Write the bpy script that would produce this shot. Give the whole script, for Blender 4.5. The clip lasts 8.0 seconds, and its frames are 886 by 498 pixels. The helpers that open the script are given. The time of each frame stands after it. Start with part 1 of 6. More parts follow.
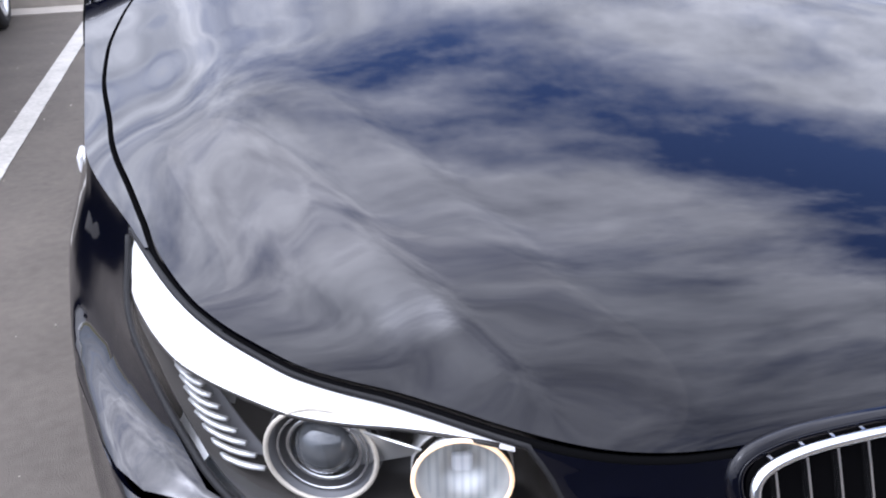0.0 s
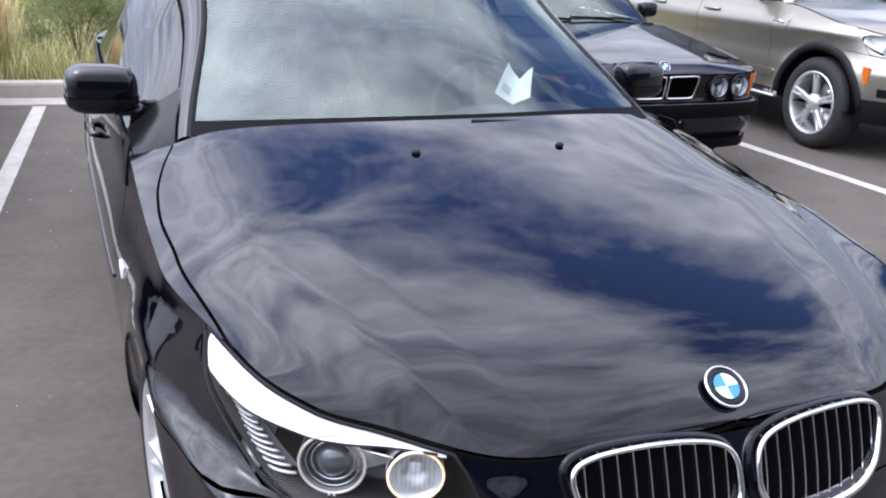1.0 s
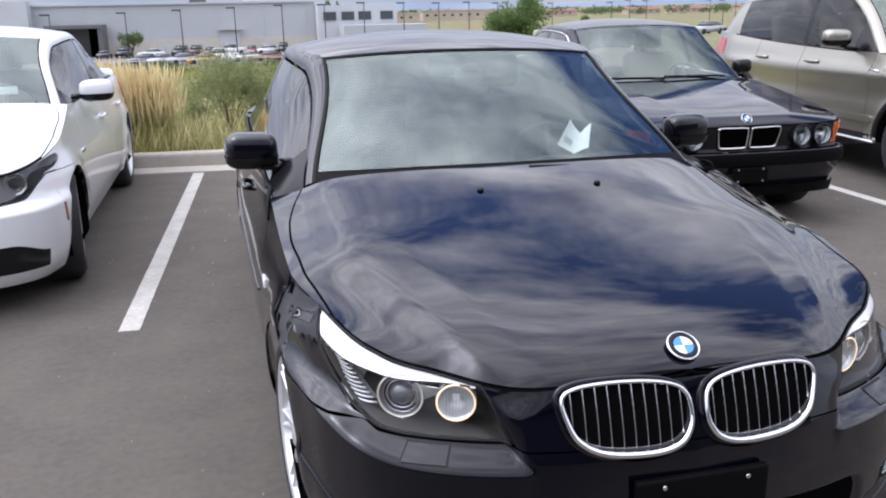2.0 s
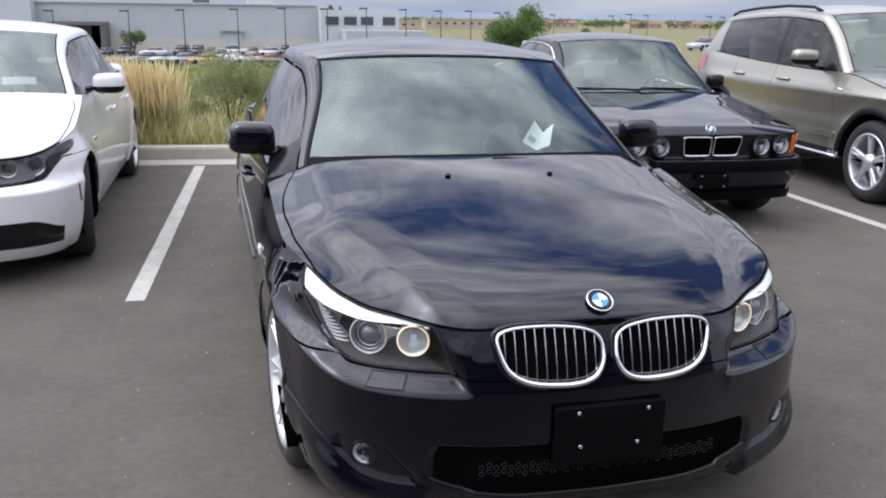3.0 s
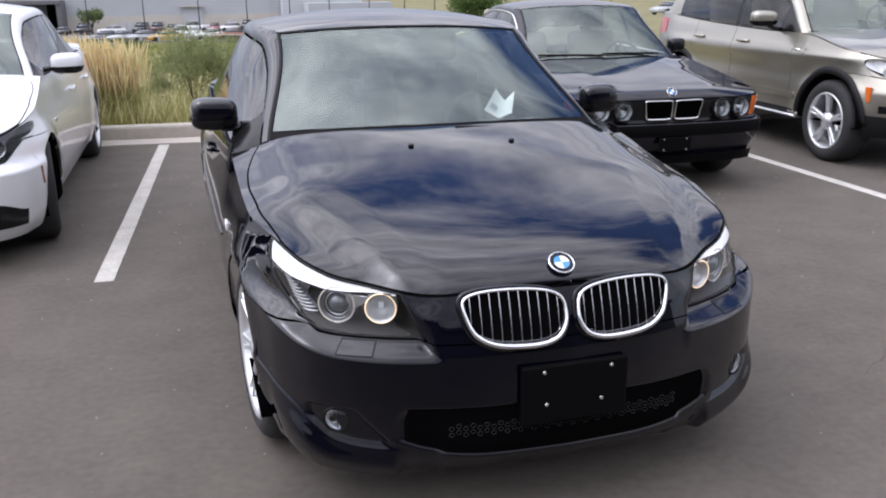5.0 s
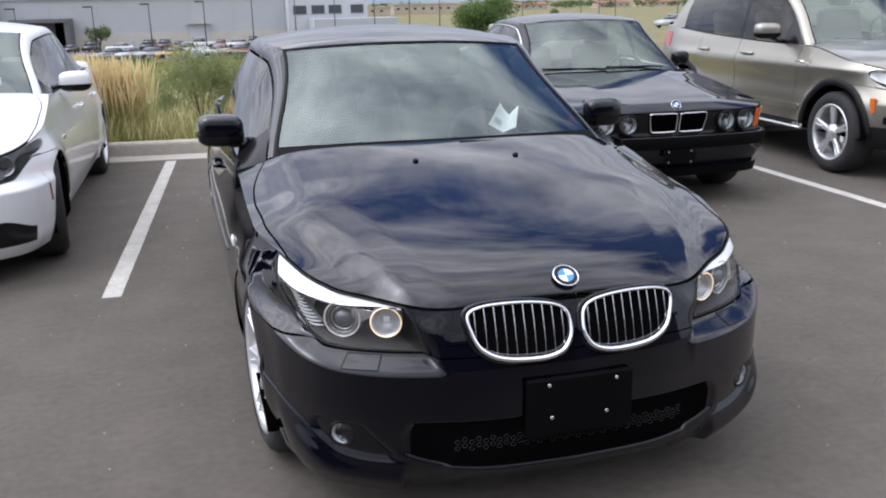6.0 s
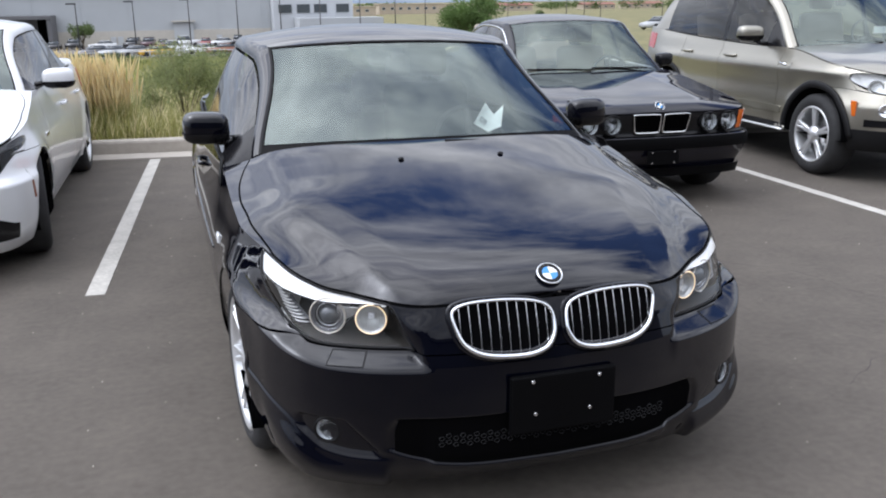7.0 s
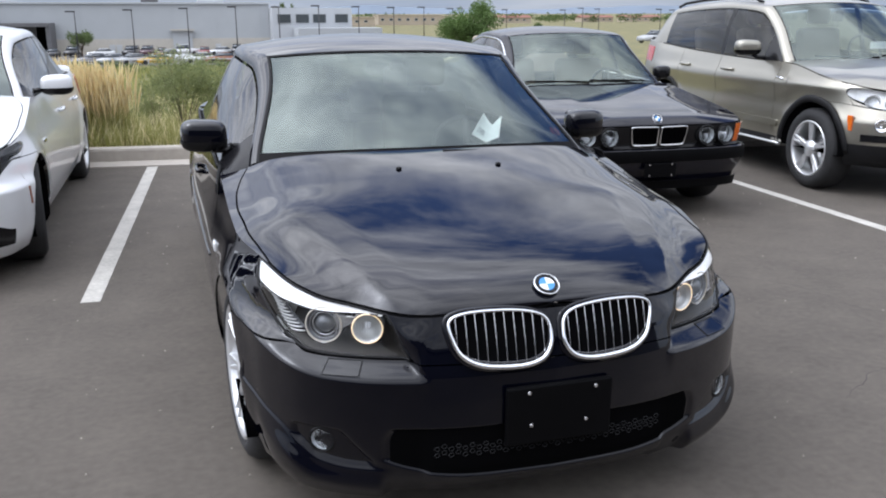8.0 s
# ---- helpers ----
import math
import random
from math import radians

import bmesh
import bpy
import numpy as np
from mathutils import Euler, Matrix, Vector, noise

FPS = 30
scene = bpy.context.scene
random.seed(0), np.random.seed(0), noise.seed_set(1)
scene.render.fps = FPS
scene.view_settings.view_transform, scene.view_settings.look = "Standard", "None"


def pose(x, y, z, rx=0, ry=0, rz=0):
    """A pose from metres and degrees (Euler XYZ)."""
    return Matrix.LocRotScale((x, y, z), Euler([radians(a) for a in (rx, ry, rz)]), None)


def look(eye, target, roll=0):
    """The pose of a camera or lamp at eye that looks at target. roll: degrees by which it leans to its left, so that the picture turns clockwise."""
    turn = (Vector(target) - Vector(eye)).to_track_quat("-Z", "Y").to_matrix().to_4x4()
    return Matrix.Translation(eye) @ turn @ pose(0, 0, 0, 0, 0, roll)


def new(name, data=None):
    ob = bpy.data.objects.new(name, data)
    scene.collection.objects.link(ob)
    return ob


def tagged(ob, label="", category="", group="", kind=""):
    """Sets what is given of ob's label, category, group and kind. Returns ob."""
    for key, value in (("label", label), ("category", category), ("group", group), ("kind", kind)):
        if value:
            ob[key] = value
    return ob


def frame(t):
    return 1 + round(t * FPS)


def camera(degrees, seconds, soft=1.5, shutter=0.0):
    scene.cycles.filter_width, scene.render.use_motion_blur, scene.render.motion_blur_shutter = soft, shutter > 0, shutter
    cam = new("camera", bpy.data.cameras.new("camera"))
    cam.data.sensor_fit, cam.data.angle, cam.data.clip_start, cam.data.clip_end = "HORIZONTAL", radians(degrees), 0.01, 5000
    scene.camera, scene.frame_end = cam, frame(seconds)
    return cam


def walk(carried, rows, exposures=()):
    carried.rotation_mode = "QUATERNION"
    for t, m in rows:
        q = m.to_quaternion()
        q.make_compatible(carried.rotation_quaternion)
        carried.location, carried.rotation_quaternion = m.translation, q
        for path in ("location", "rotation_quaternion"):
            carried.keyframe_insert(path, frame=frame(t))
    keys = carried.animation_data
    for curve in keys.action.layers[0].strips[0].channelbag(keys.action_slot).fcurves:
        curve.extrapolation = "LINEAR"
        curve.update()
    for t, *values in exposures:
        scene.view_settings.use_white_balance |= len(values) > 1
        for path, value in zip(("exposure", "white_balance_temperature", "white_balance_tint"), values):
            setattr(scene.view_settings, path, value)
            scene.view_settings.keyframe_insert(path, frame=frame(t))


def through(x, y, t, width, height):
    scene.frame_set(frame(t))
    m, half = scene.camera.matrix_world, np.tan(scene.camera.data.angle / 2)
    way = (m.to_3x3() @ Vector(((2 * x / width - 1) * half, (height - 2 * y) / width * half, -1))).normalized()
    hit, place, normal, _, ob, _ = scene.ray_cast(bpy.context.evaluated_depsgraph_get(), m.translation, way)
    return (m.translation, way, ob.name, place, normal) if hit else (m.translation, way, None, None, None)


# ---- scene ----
cam = camera(54.6, 8.0, 2.0)
PATH = [
    (0, (-0.727, -0.395, 1.212), (-0.216, 1.336, 0.35), -2.0),
    (0.5, (-0.943, -0.59, 1.37), (-0.195, 1.096, 0.595), -0.9),
    (1, (-0.982, -0.912, 1.5), (-0.243, 0.82, 0.828), 2.2),
    (1.5, (-0.98, -1.302, 1.557), (-0.467, 0.54, 0.97), -0.3),
    (1.7, (-0.983, -1.433, 1.576), (-0.533, 0.435, 1.024), -1.7),
    (2.8, (-1.075, -1.997, 1.579), (-0.569, -0.134, 1.057), 0.9),
    (3, (-1.029, -2.091, 1.588), (-0.559, -0.219, 1.066), 0.7),
    (3.5, (-1.005, -2.162, 1.593), (-0.489, -0.305, 1.058), -0.7),
    (4, (-0.999, -2.161, 1.594), (-0.437, -0.316, 1.064), -0.8),
    (4.5, (-1.013, -2.15, 1.589), (-0.442, -0.313, 1.04), -0.5),
    (5, (-1.02, -2.145, 1.589), (-0.491, -0.307, 1.004), -0.7),
    (5.2, (-1.022, -2.149, 1.591), (-0.516, -0.301, 1.017), -1.0),
    (6.5, (-1.016, -2.169, 1.594), (-0.483, -0.322, 1.042), -1.1),
    (7, (-1.024, -2.179, 1.591), (-0.473, -0.338, 1.037), -0.7),
    (7.5, (-1.022, -2.173, 1.59), (-0.471, -0.334, 1.028), -0.4),
    (8, (-1.025, -2.175, 1.587), (-0.464, -0.33, 1.057), -0.1),
]
walk(cam, [(t, look(eye, target, roll)) for t, eye, target, roll in PATH], [(0, 0.29, 6200, 18), (0.7, 0.19, 6200, 18), (1.5, 0.01, 6350, 19), (3, -0.25, 6480, 15), (4.5, -0.24, 6550, 19), (6.5, -0.30, 6500, 14), (8, -0.25, 6450, 13)])

# ---- world and light ----
SUN_ELEV, SUN_ROT = 58.0, 276.0
world = bpy.data.worlds.new("sky")
scene.world = world
world.use_nodes = True
wn, wl = world.node_tree.nodes, world.node_tree.links
wn.clear()
w_out = wn.new("ShaderNodeOutputWorld")
w_bg = wn.new("ShaderNodeBackground")
w_sky = wn.new("ShaderNodeTexSky")
w_sky.sky_type, w_sky.sun_disc = "NISHITA", False
w_sky.sun_elevation, w_sky.sun_rotation = radians(SUN_ELEV), radians(SUN_ROT)
w_tc = wn.new("ShaderNodeTexCoord")
w_sep = wn.new("ShaderNodeSeparateXYZ")
wl.new(w_tc.outputs["Generated"], w_sep.inputs[0])


def wmath(op, a, b):
    n = wn.new("ShaderNodeMath")
    n.operation = op
    for k, v in enumerate((a, b)):
        if isinstance(v, (int, float)):
            n.inputs[k].default_value = v
        else:
            wl.new(v, n.inputs[k])
    return n.outputs[0]


# a flat cloud layer overhead: directions laid on a plane
w_den = wmath("ADD", wmath("MAXIMUM", w_sep.outputs[2], 0.0), 0.12)
w_px, w_py = wmath("DIVIDE", w_sep.outputs[0], w_den), wmath("DIVIDE", w_sep.outputs[1], w_den)
w_comb = wn.new("ShaderNodeCombineXYZ")
wl.new(w_px, w_comb.inputs[0])
wl.new(w_py, w_comb.inputs[1])
w_map = wn.new("ShaderNodeMapping")
w_map.inputs["Location"].default_value = (3.1, 2.05, 0.0)
w_map.inputs["Rotation"].default_value = (0, 0, radians(-12))
w_map.inputs["Scale"].default_value = (0.75, 1.35, 1.0)
wl.new(w_comb.outputs[0], w_map.inputs[0])


def wnoise(scale, detail, rough, dist):
    n = wn.new("ShaderNodeTexNoise")
    n.inputs["Scale"].default_value, n.inputs["Detail"].default_value = scale, detail
    n.inputs["Roughness"].default_value, n.inputs["Distortion"].default_value = rough, dist
    wl.new(w_map.outputs[0], n.inputs["Vector"])
    return n.outputs["Fac"]


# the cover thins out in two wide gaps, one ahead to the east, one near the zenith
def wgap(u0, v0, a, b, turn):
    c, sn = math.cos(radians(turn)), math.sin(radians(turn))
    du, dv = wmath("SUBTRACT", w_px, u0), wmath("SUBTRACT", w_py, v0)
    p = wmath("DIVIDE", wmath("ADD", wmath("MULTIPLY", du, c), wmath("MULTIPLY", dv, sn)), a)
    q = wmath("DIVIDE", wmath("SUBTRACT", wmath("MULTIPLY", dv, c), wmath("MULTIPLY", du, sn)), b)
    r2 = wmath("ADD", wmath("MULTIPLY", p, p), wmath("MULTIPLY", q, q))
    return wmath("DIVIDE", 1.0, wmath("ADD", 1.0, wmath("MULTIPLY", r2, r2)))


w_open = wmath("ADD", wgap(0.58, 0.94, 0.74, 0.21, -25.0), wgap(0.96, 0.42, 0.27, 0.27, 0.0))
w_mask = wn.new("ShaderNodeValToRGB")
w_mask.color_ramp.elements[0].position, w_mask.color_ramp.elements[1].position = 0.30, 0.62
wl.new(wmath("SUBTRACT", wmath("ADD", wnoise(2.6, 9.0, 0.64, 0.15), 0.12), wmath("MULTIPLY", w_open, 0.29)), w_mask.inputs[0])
w_tone = wn.new("ShaderNodeValToRGB")
w_tone.color_ramp.elements[0].position, w_tone.color_ramp.elements[1].position = 0.3, 0.72
w_tone.color_ramp.elements[0].color, w_tone.color_ramp.elements[1].color = (0.35, 0.38, 0.43, 1), (0.88, 0.93, 1.0, 1)
wl.new(wnoise(4.0, 9.0, 0.64, 0.15), w_tone.inputs[0])
# thin cloud glows round the sun
w_sunv = wn.new("ShaderNodeVectorMath")
w_sunv.operation = "DOT_PRODUCT"
wl.new(w_tc.outputs["Generated"], w_sunv.inputs[0])
w_sunv.inputs[1].default_value = (math.sin(radians(SUN_ROT)) * math.cos(radians(SUN_ELEV)), math.cos(radians(SUN_ROT)) * math.cos(radians(SUN_ELEV)), math.sin(radians(SUN_ELEV)))
w_glow = wmath("ADD", wmath("MULTIPLY", wmath("POWER", wmath("MAXIMUM", w_sunv.outputs["Value"], 0.0), 2.0), 2.4), 2.55)
# the veiled sun itself, a soft bright place in the cover
w_glow = wmath("ADD", w_glow, wmath("MULTIPLY", wmath("POWER", wmath("MAXIMUM", w_sunv.outputs["Value"], 0.0), 140.0), 26.0))
w_glow = wmath("ADD", w_glow, wmath("MULTIPLY", wmath("POWER", wmath("MAXIMUM", w_sunv.outputs["Value"], 0.0), 12.0), 3.0))
w_lit = wn.new("ShaderNodeVectorMath")
w_lit.operation = "SCALE"
wl.new(w_tone.outputs[0], w_lit.inputs[0])
wl.new(w_glow, w_lit.inputs["Scale"])
w_blue = wn.new("ShaderNodeMix")
w_blue.data_type, w_blue.blend_type = "RGBA", "MULTIPLY"
w_blue.inputs["Factor"].default_value = 1.0
wl.new(w_sky.outputs[0], w_blue.inputs["A"])
w_blue.inputs["B"].default_value = (0.14, 0.16, 0.22, 1)
w_mix = wn.new("ShaderNodeMix")
w_mix.data_type = "RGBA"
wl.new(w_blue.outputs["Result"], w_mix.inputs["A"])
w_low = wn.new("ShaderNodeMix")
w_low.data_type = "RGBA"
w_fac = wn.new("ShaderNodeMapRange")
w_fac.inputs["From Min"].default_value, w_fac.inputs["From Max"].default_value = 0.0, 0.42
wl.new(w_sep.outputs[2], w_fac.inputs[0])
wl.new(w_fac.outputs[0], w_low.inputs["Factor"])
w_band = wn.new("ShaderNodeValToRGB")
w_band.color_ramp.elements[0].color, w_band.color_ramp.elements[1].color = (0.36, 0.46, 0.62, 1), (0.66, 0.72, 0.8, 1)
w_band.color_ramp.elements[0].position, w_band.color_ramp.elements[1].position = 0.35, 0.65
w_nb = wn.new("ShaderNodeTexNoise")
w_nb.inputs["Scale"].default_value, w_nb.inputs["Detail"].default_value = 3.0, 6.0
w_mb = wn.new("ShaderNodeMapping")
w_mb.inputs["Scale"].default_value = (1.0, 1.0, 9.0)
wl.new(w_tc.outputs["Generated"], w_mb.inputs[0])
wl.new(w_mb.outputs[0], w_nb.inputs["Vector"])
wl.new(w_nb.outputs["Fac"], w_band.inputs[0])
wl.new(w_band.outputs[0], w_low.inputs["A"])
wl.new(w_lit.outputs[0], w_low.inputs["B"])
wl.new(w_low.outputs["Result"], w_mix.inputs["B"])
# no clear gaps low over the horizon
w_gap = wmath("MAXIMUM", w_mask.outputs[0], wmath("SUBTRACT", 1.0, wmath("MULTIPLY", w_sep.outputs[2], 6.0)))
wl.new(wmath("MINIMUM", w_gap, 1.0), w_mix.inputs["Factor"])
wl.new(w_mix.outputs["Result"], w_bg.inputs[0])
w_bg.inputs[1].default_value = 1.0
wl.new(w_bg.outputs[0], w_out.inputs[0])

sun = new("sun", bpy.data.lights.new("sun", "SUN"))
sun.data.energy, sun.data.angle, sun.data.color = 0.5, radians(90), (1.0, 0.96, 0.9)
# the sky's rotation turns clockwise from +y
az = radians(SUN_ROT)
sun_way = Vector((math.sin(az) * math.cos(radians(SUN_ELEV)), math.cos(az) * math.cos(radians(SUN_ELEV)), math.sin(radians(SUN_ELEV))))
sun.matrix_world = look(sun_way * 40, (0, 0, 0))

# ---- materials ----


def material(name, base, rough=0.5, metal=0.0, coat=0.0, spec=0.5, vary=0.0, scale=8.0, bump=0.0, bump_scale=60.0, tint=None, emit=0.0, emit_col=None, random=0.0):
    """A principled surface with large and fine variation of its colour, and fine relief."""
    m = bpy.data.materials.new(name)
    m.use_nodes = True
    n, l = m.node_tree.nodes, m.node_tree.links
    b = n["Principled BSDF"]
    b.inputs["Base Color"].default_value = (*base, 1)
    b.inputs["Roughness"].default_value, b.inputs["Metallic"].default_value = rough, metal
    b.inputs["Coat Weight"].default_value, b.inputs["Coat Roughness"].default_value = coat, 0.03
    b.inputs["Specular IOR Level"].default_value = spec
    if emit:
        b.inputs["Emission Color"].default_value = (*(emit_col or base), 1)
        b.inputs["Emission Strength"].default_value = emit
    tc = n.new("ShaderNodeTexCoord")
    if vary or random:
        big, fine = n.new("ShaderNodeTexNoise"), n.new("ShaderNodeTexNoise")
        big.inputs["Scale"].default_value, fine.inputs["Scale"].default_value = scale * 0.12, scale
        big.inputs["Detail"].default_value = fine.inputs["Detail"].default_value = 6.0
        add = n.new("ShaderNodeMath")
        add.operation = "ADD"
        for k, t in enumerate((big, fine)):
            l.new(tc.outputs["Object"], t.inputs["Vector"])
            l.new(t.outputs["Fac"], add.inputs[k])
        fac = add.outputs[0]
        if random:
            info, mul, add2 = n.new("ShaderNodeObjectInfo"), n.new("ShaderNodeMath"), n.new("ShaderNodeMath")
            mul.operation, mul.inputs[1].default_value, add2.operation = "MULTIPLY_ADD", random, "ADD"
            mul.inputs[2].default_value = -random / 2
            l.new(info.outputs["Random"], mul.inputs[0])
            l.new(mul.outputs[0], add2.inputs[0])
            l.new(fac, add2.inputs[1])
            fac = add2.outputs[0]
        ramp = n.new("ShaderNodeMapRange")
        ramp.inputs["From Min"].default_value, ramp.inputs["From Max"].default_value = 0.65, 1.35
        l.new(fac, ramp.inputs[0])
        mix = n.new("ShaderNodeMix")
        mix.data_type = "RGBA"
        other = tint or base
        mix.inputs["A"].default_value = (*[c * (1 - vary) for c in base], 1)
        mix.inputs["B"].default_value = (*[min(1, c * (1 + vary)) for c in other], 1)
        l.new(ramp.outputs[0], mix.inputs["Factor"])
        l.new(mix.outputs["Result"], b.inputs["Base Color"])
    if bump:
        t, bp = n.new("ShaderNodeTexNoise"), n.new("ShaderNodeBump")
        t.inputs["Scale"].default_value, t.inputs["Detail"].default_value = bump_scale, 5.0
        bp.inputs["Strength"].default_value, bp.inputs["Distance"].default_value = bump, 0.01
        l.new(tc.outputs["Object"], t.inputs["Vector"])
        l.new(t.outputs["Fac"], bp.inputs["Height"])
        l.new(bp.outputs[0], b.inputs["Normal"])
    return m


def glass(name, tint, face=0.07, haze=0.0, sheen=(1, 1, 1)):
    """A thin pane: it lets light through by its tint, and mirrors more at a flat angle."""
    m = bpy.data.materials.new(name)
    m.use_nodes = True
    n, l = m.node_tree.nodes, m.node_tree.links
    n.remove(n["Principled BSDF"])
    tr, gl, lw, mx = n.new("ShaderNodeBsdfTransparent"), n.new("ShaderNodeBsdfGlossy"), n.new("ShaderNodeLayerWeight"), n.new("ShaderNodeMixShader")
    pw, ma = n.new("ShaderNodeMath"), n.new("ShaderNodeMath")
    tr.inputs[0].default_value = (*tint, 1)
    gl.inputs[0].default_value = (*sheen, 1)
    gl.inputs["Roughness"].default_value = 0.005 + haze
    lw.inputs["Blend"].default_value = 0.5
    pw.operation, pw.inputs[1].default_value = "POWER", 4.0
    ma.operation, ma.inputs[1].default_value, ma.inputs[2].default_value = "MULTIPLY_ADD", 1 - face, face
    l.new(lw.outputs["Facing"], pw.inputs[0])
    l.new(pw.outputs[0], ma.inputs[0])
    l.new(ma.outputs[0], mx.inputs[0])
    l.new(tr.outputs[0], mx.inputs[1])
    l.new(gl.outputs[0], mx.inputs[2])
    l.new(mx.outputs[0], n["Material Output"].inputs[0])
    return m


def leaf(name, base, tint, vary=0.3, scale=6, through=0.4):
    """Leaves and blades: matt, and light shines through them."""
    m = material(name, base, 0.7, vary=vary, scale=scale, tint=tint, spec=0.25)
    n, l = m.node_tree.nodes, m.node_tree.links
    b, t, mx = n["Principled BSDF"], n.new("ShaderNodeBsdfTranslucent"), n.new("ShaderNodeMixShader")
    mx.inputs[0].default_value = through
    l.new(b.inputs["Base Color"].links[0].from_socket, t.inputs[0])
    l.new(b.outputs[0], mx.inputs[1])
    l.new(t.outputs[0], mx.inputs[2])
    l.new(mx.outputs[0], n["Material Output"].inputs[0])
    return m


PAINT_NAVY = material("navy_black_paint", (0.0010, 0.0013, 0.0042), 0.5, 0.0, 1.0, spec=0.0, vary=0.15, scale=900)
def facing_gloss(m, low, high):
    """A lacquer that mirrors less where it is met squarely."""
    n, l = m.node_tree.nodes, m.node_tree.links
    lw, mr = n.new("ShaderNodeLayerWeight"), n.new("ShaderNodeMapRange")
    lw.inputs["Blend"].default_value = 0.5
    mr.inputs["From Min"].default_value, mr.inputs["From Max"].default_value = 0.07, 0.38
    mr.inputs["To Min"].default_value, mr.inputs["To Max"].default_value = low, high
    l.new(lw.outputs["Facing"], mr.inputs[0])
    l.new(mr.outputs[0], n["Principled BSDF"].inputs["Coat Weight"])


PAINT_NAVY.node_tree.nodes["Principled BSDF"].inputs["Coat IOR"].default_value = 1.75
facing_gloss(PAINT_NAVY, 0.27, 1.0)
PAINT_WHITE = material("white_paint", (0.78, 0.79, 0.80), 0.3, 0.0, 1.0, vary=0.03, scale=4)
PAINT_GOLD = material("champagne_metallic_paint", (0.37, 0.35, 0.295), 0.3, 0.8, 0.8, vary=0.06, scale=600)
PAINT_BLACK = material("black_blue_paint", (0.006, 0.006, 0.011), 0.5, 0.0, 1.0, spec=0.0, vary=0.15, scale=600)
TRIM = material("black_plastic_trim", (0.010, 0.010, 0.011), 0.6, spec=0.25, vary=0.2, scale=30, bump=0.15, bump_scale=300)
GLOSS_BLACK = material("gloss_black_plastic", (0.007, 0.007, 0.008), 0.2, spec=0.3)
BLACK_PLASTIC = material("matt_black_plastic", (0.0025, 0.0025, 0.003), 0.5, spec=0.08, vary=0.2, scale=30)
# near-black for hidden parts, and for shade painted into shallow openings
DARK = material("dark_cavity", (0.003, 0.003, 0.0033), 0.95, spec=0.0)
RUBBER = material("tyre_rubber", (0.022, 0.022, 0.023), 0.8, vary=0.25, scale=20, bump=0.3, bump_scale=90)
CHROME = material("chrome", (0.86, 0.87, 0.88), 0.07, 1.0)
SATIN = material("satin_silver", (0.75, 0.75, 0.76), 0.22, 1.0)
ALLOY = material("silver_alloy_paint", (0.76, 0.77, 0.78), 0.28, 0.6, 0.5, vary=0.06, scale=20)
LAMP_GREY = material("lamp_housing_grey", (0.12, 0.12, 0.125), 0.35, 0.3)
LAMP_BOWL = material("dark_lamp_bowl", (0.034, 0.031, 0.028), 0.45, 0.0, spec=0.3)
LENS_GREY = material("grey_projector_lens", (0.10, 0.105, 0.11), 0.08, 0.3, 1.0)
LAMP_WHITE = material("white_lamp_brow", (0.86, 0.87, 0.88), 0.25, 0.0, 0.6)
LAMP_SOFT = material("clear_lamp_reflector", (0.62, 0.62, 0.6), 0.3, 0.45, 0.4)
RIB = material("pale_ribbed_reflector", (0.55, 0.55, 0.54), 0.3, 0.5, 0.5)
# the white of LAMP_WHITE, with a weak emission added to brighten the strip
BROW = material("glow_added_brow", (0.86, 0.87, 0.88), 0.25, 0.0, 0.6, emit=0.45, emit_col=(0.95, 0.97, 1.0))
# matt white stands in for the sky that lamp reflectors mirror
LAMP_BRIGHT = material("sky_white_reflector", (0.9, 0.91, 0.9), 0.35, 0.0, 0.5)
HEADLINER = material("grey_headliner", (0.16, 0.155, 0.145), 0.95, vary=0.1, scale=30)
RING_PALE = material("pale_ring", (0.72, 0.66, 0.56), 0.2, 0.2, 0.5)
RING = material("corona_ring", (0.9, 0.8, 0.62), 0.25, 0.0, 0.3, emit=0.8, emit_col=(1.0, 0.66, 0.32))
AMBER_DULL = material("dull_amber_reflector", (0.30, 0.10, 0.05), 0.25, 0.0, 0.6)
AMBER = material("amber_lens", (0.75, 0.16, 0.02), 0.15, 0.0, 1.0)
RED = material("red_lens", (0.45, 0.02, 0.02), 0.15, 0.0, 1.0)
CLEAR = glass("clear_lamp_cover", (0.95, 0.96, 0.97), 0.02)
PANE = glass("green_tinted_glass", (0.80, 0.87, 0.84), 0.14, sheen=(0.88, 1.0, 0.95))
PANE_DARK = glass("dark_tinted_glass", (0.25, 0.27, 0.28), 0.03)
PANE_REAR = glass("black_tinted_glass", (0.07, 0.075, 0.08), 0.06)
LEATHER = material("dark_interior", (0.018, 0.017, 0.017), 0.6, vary=0.2, scale=20)
LEATHER_BEIGE = material("beige_leather", (0.36, 0.31, 0.24), 0.55, vary=0.1, scale=15)
MIRROR_BACK = material("grey_brown_plastic", (0.03, 0.024, 0.022), 0.6, vary=0.1, scale=40)
PAPER = leaf("white_paper", (0.86, 0.88, 0.87), (0.88, 0.9, 0.89), 0.03, 30, 0.2)
INK = material("grey_print", (0.25, 0.27, 0.28), 0.7)
ENAMEL_BLUE = material("blue_enamel", (0.03, 0.25, 0.62), 0.15, 0, 1)
ENAMEL_WHITE = material("white_enamel", (0.8, 0.8, 0.8), 0.15, 0, 1)
ASPHALT = material("asphalt", (0.106, 0.091, 0.076), 0.88, vary=0.22, scale=26, bump=0.55, bump_scale=320)
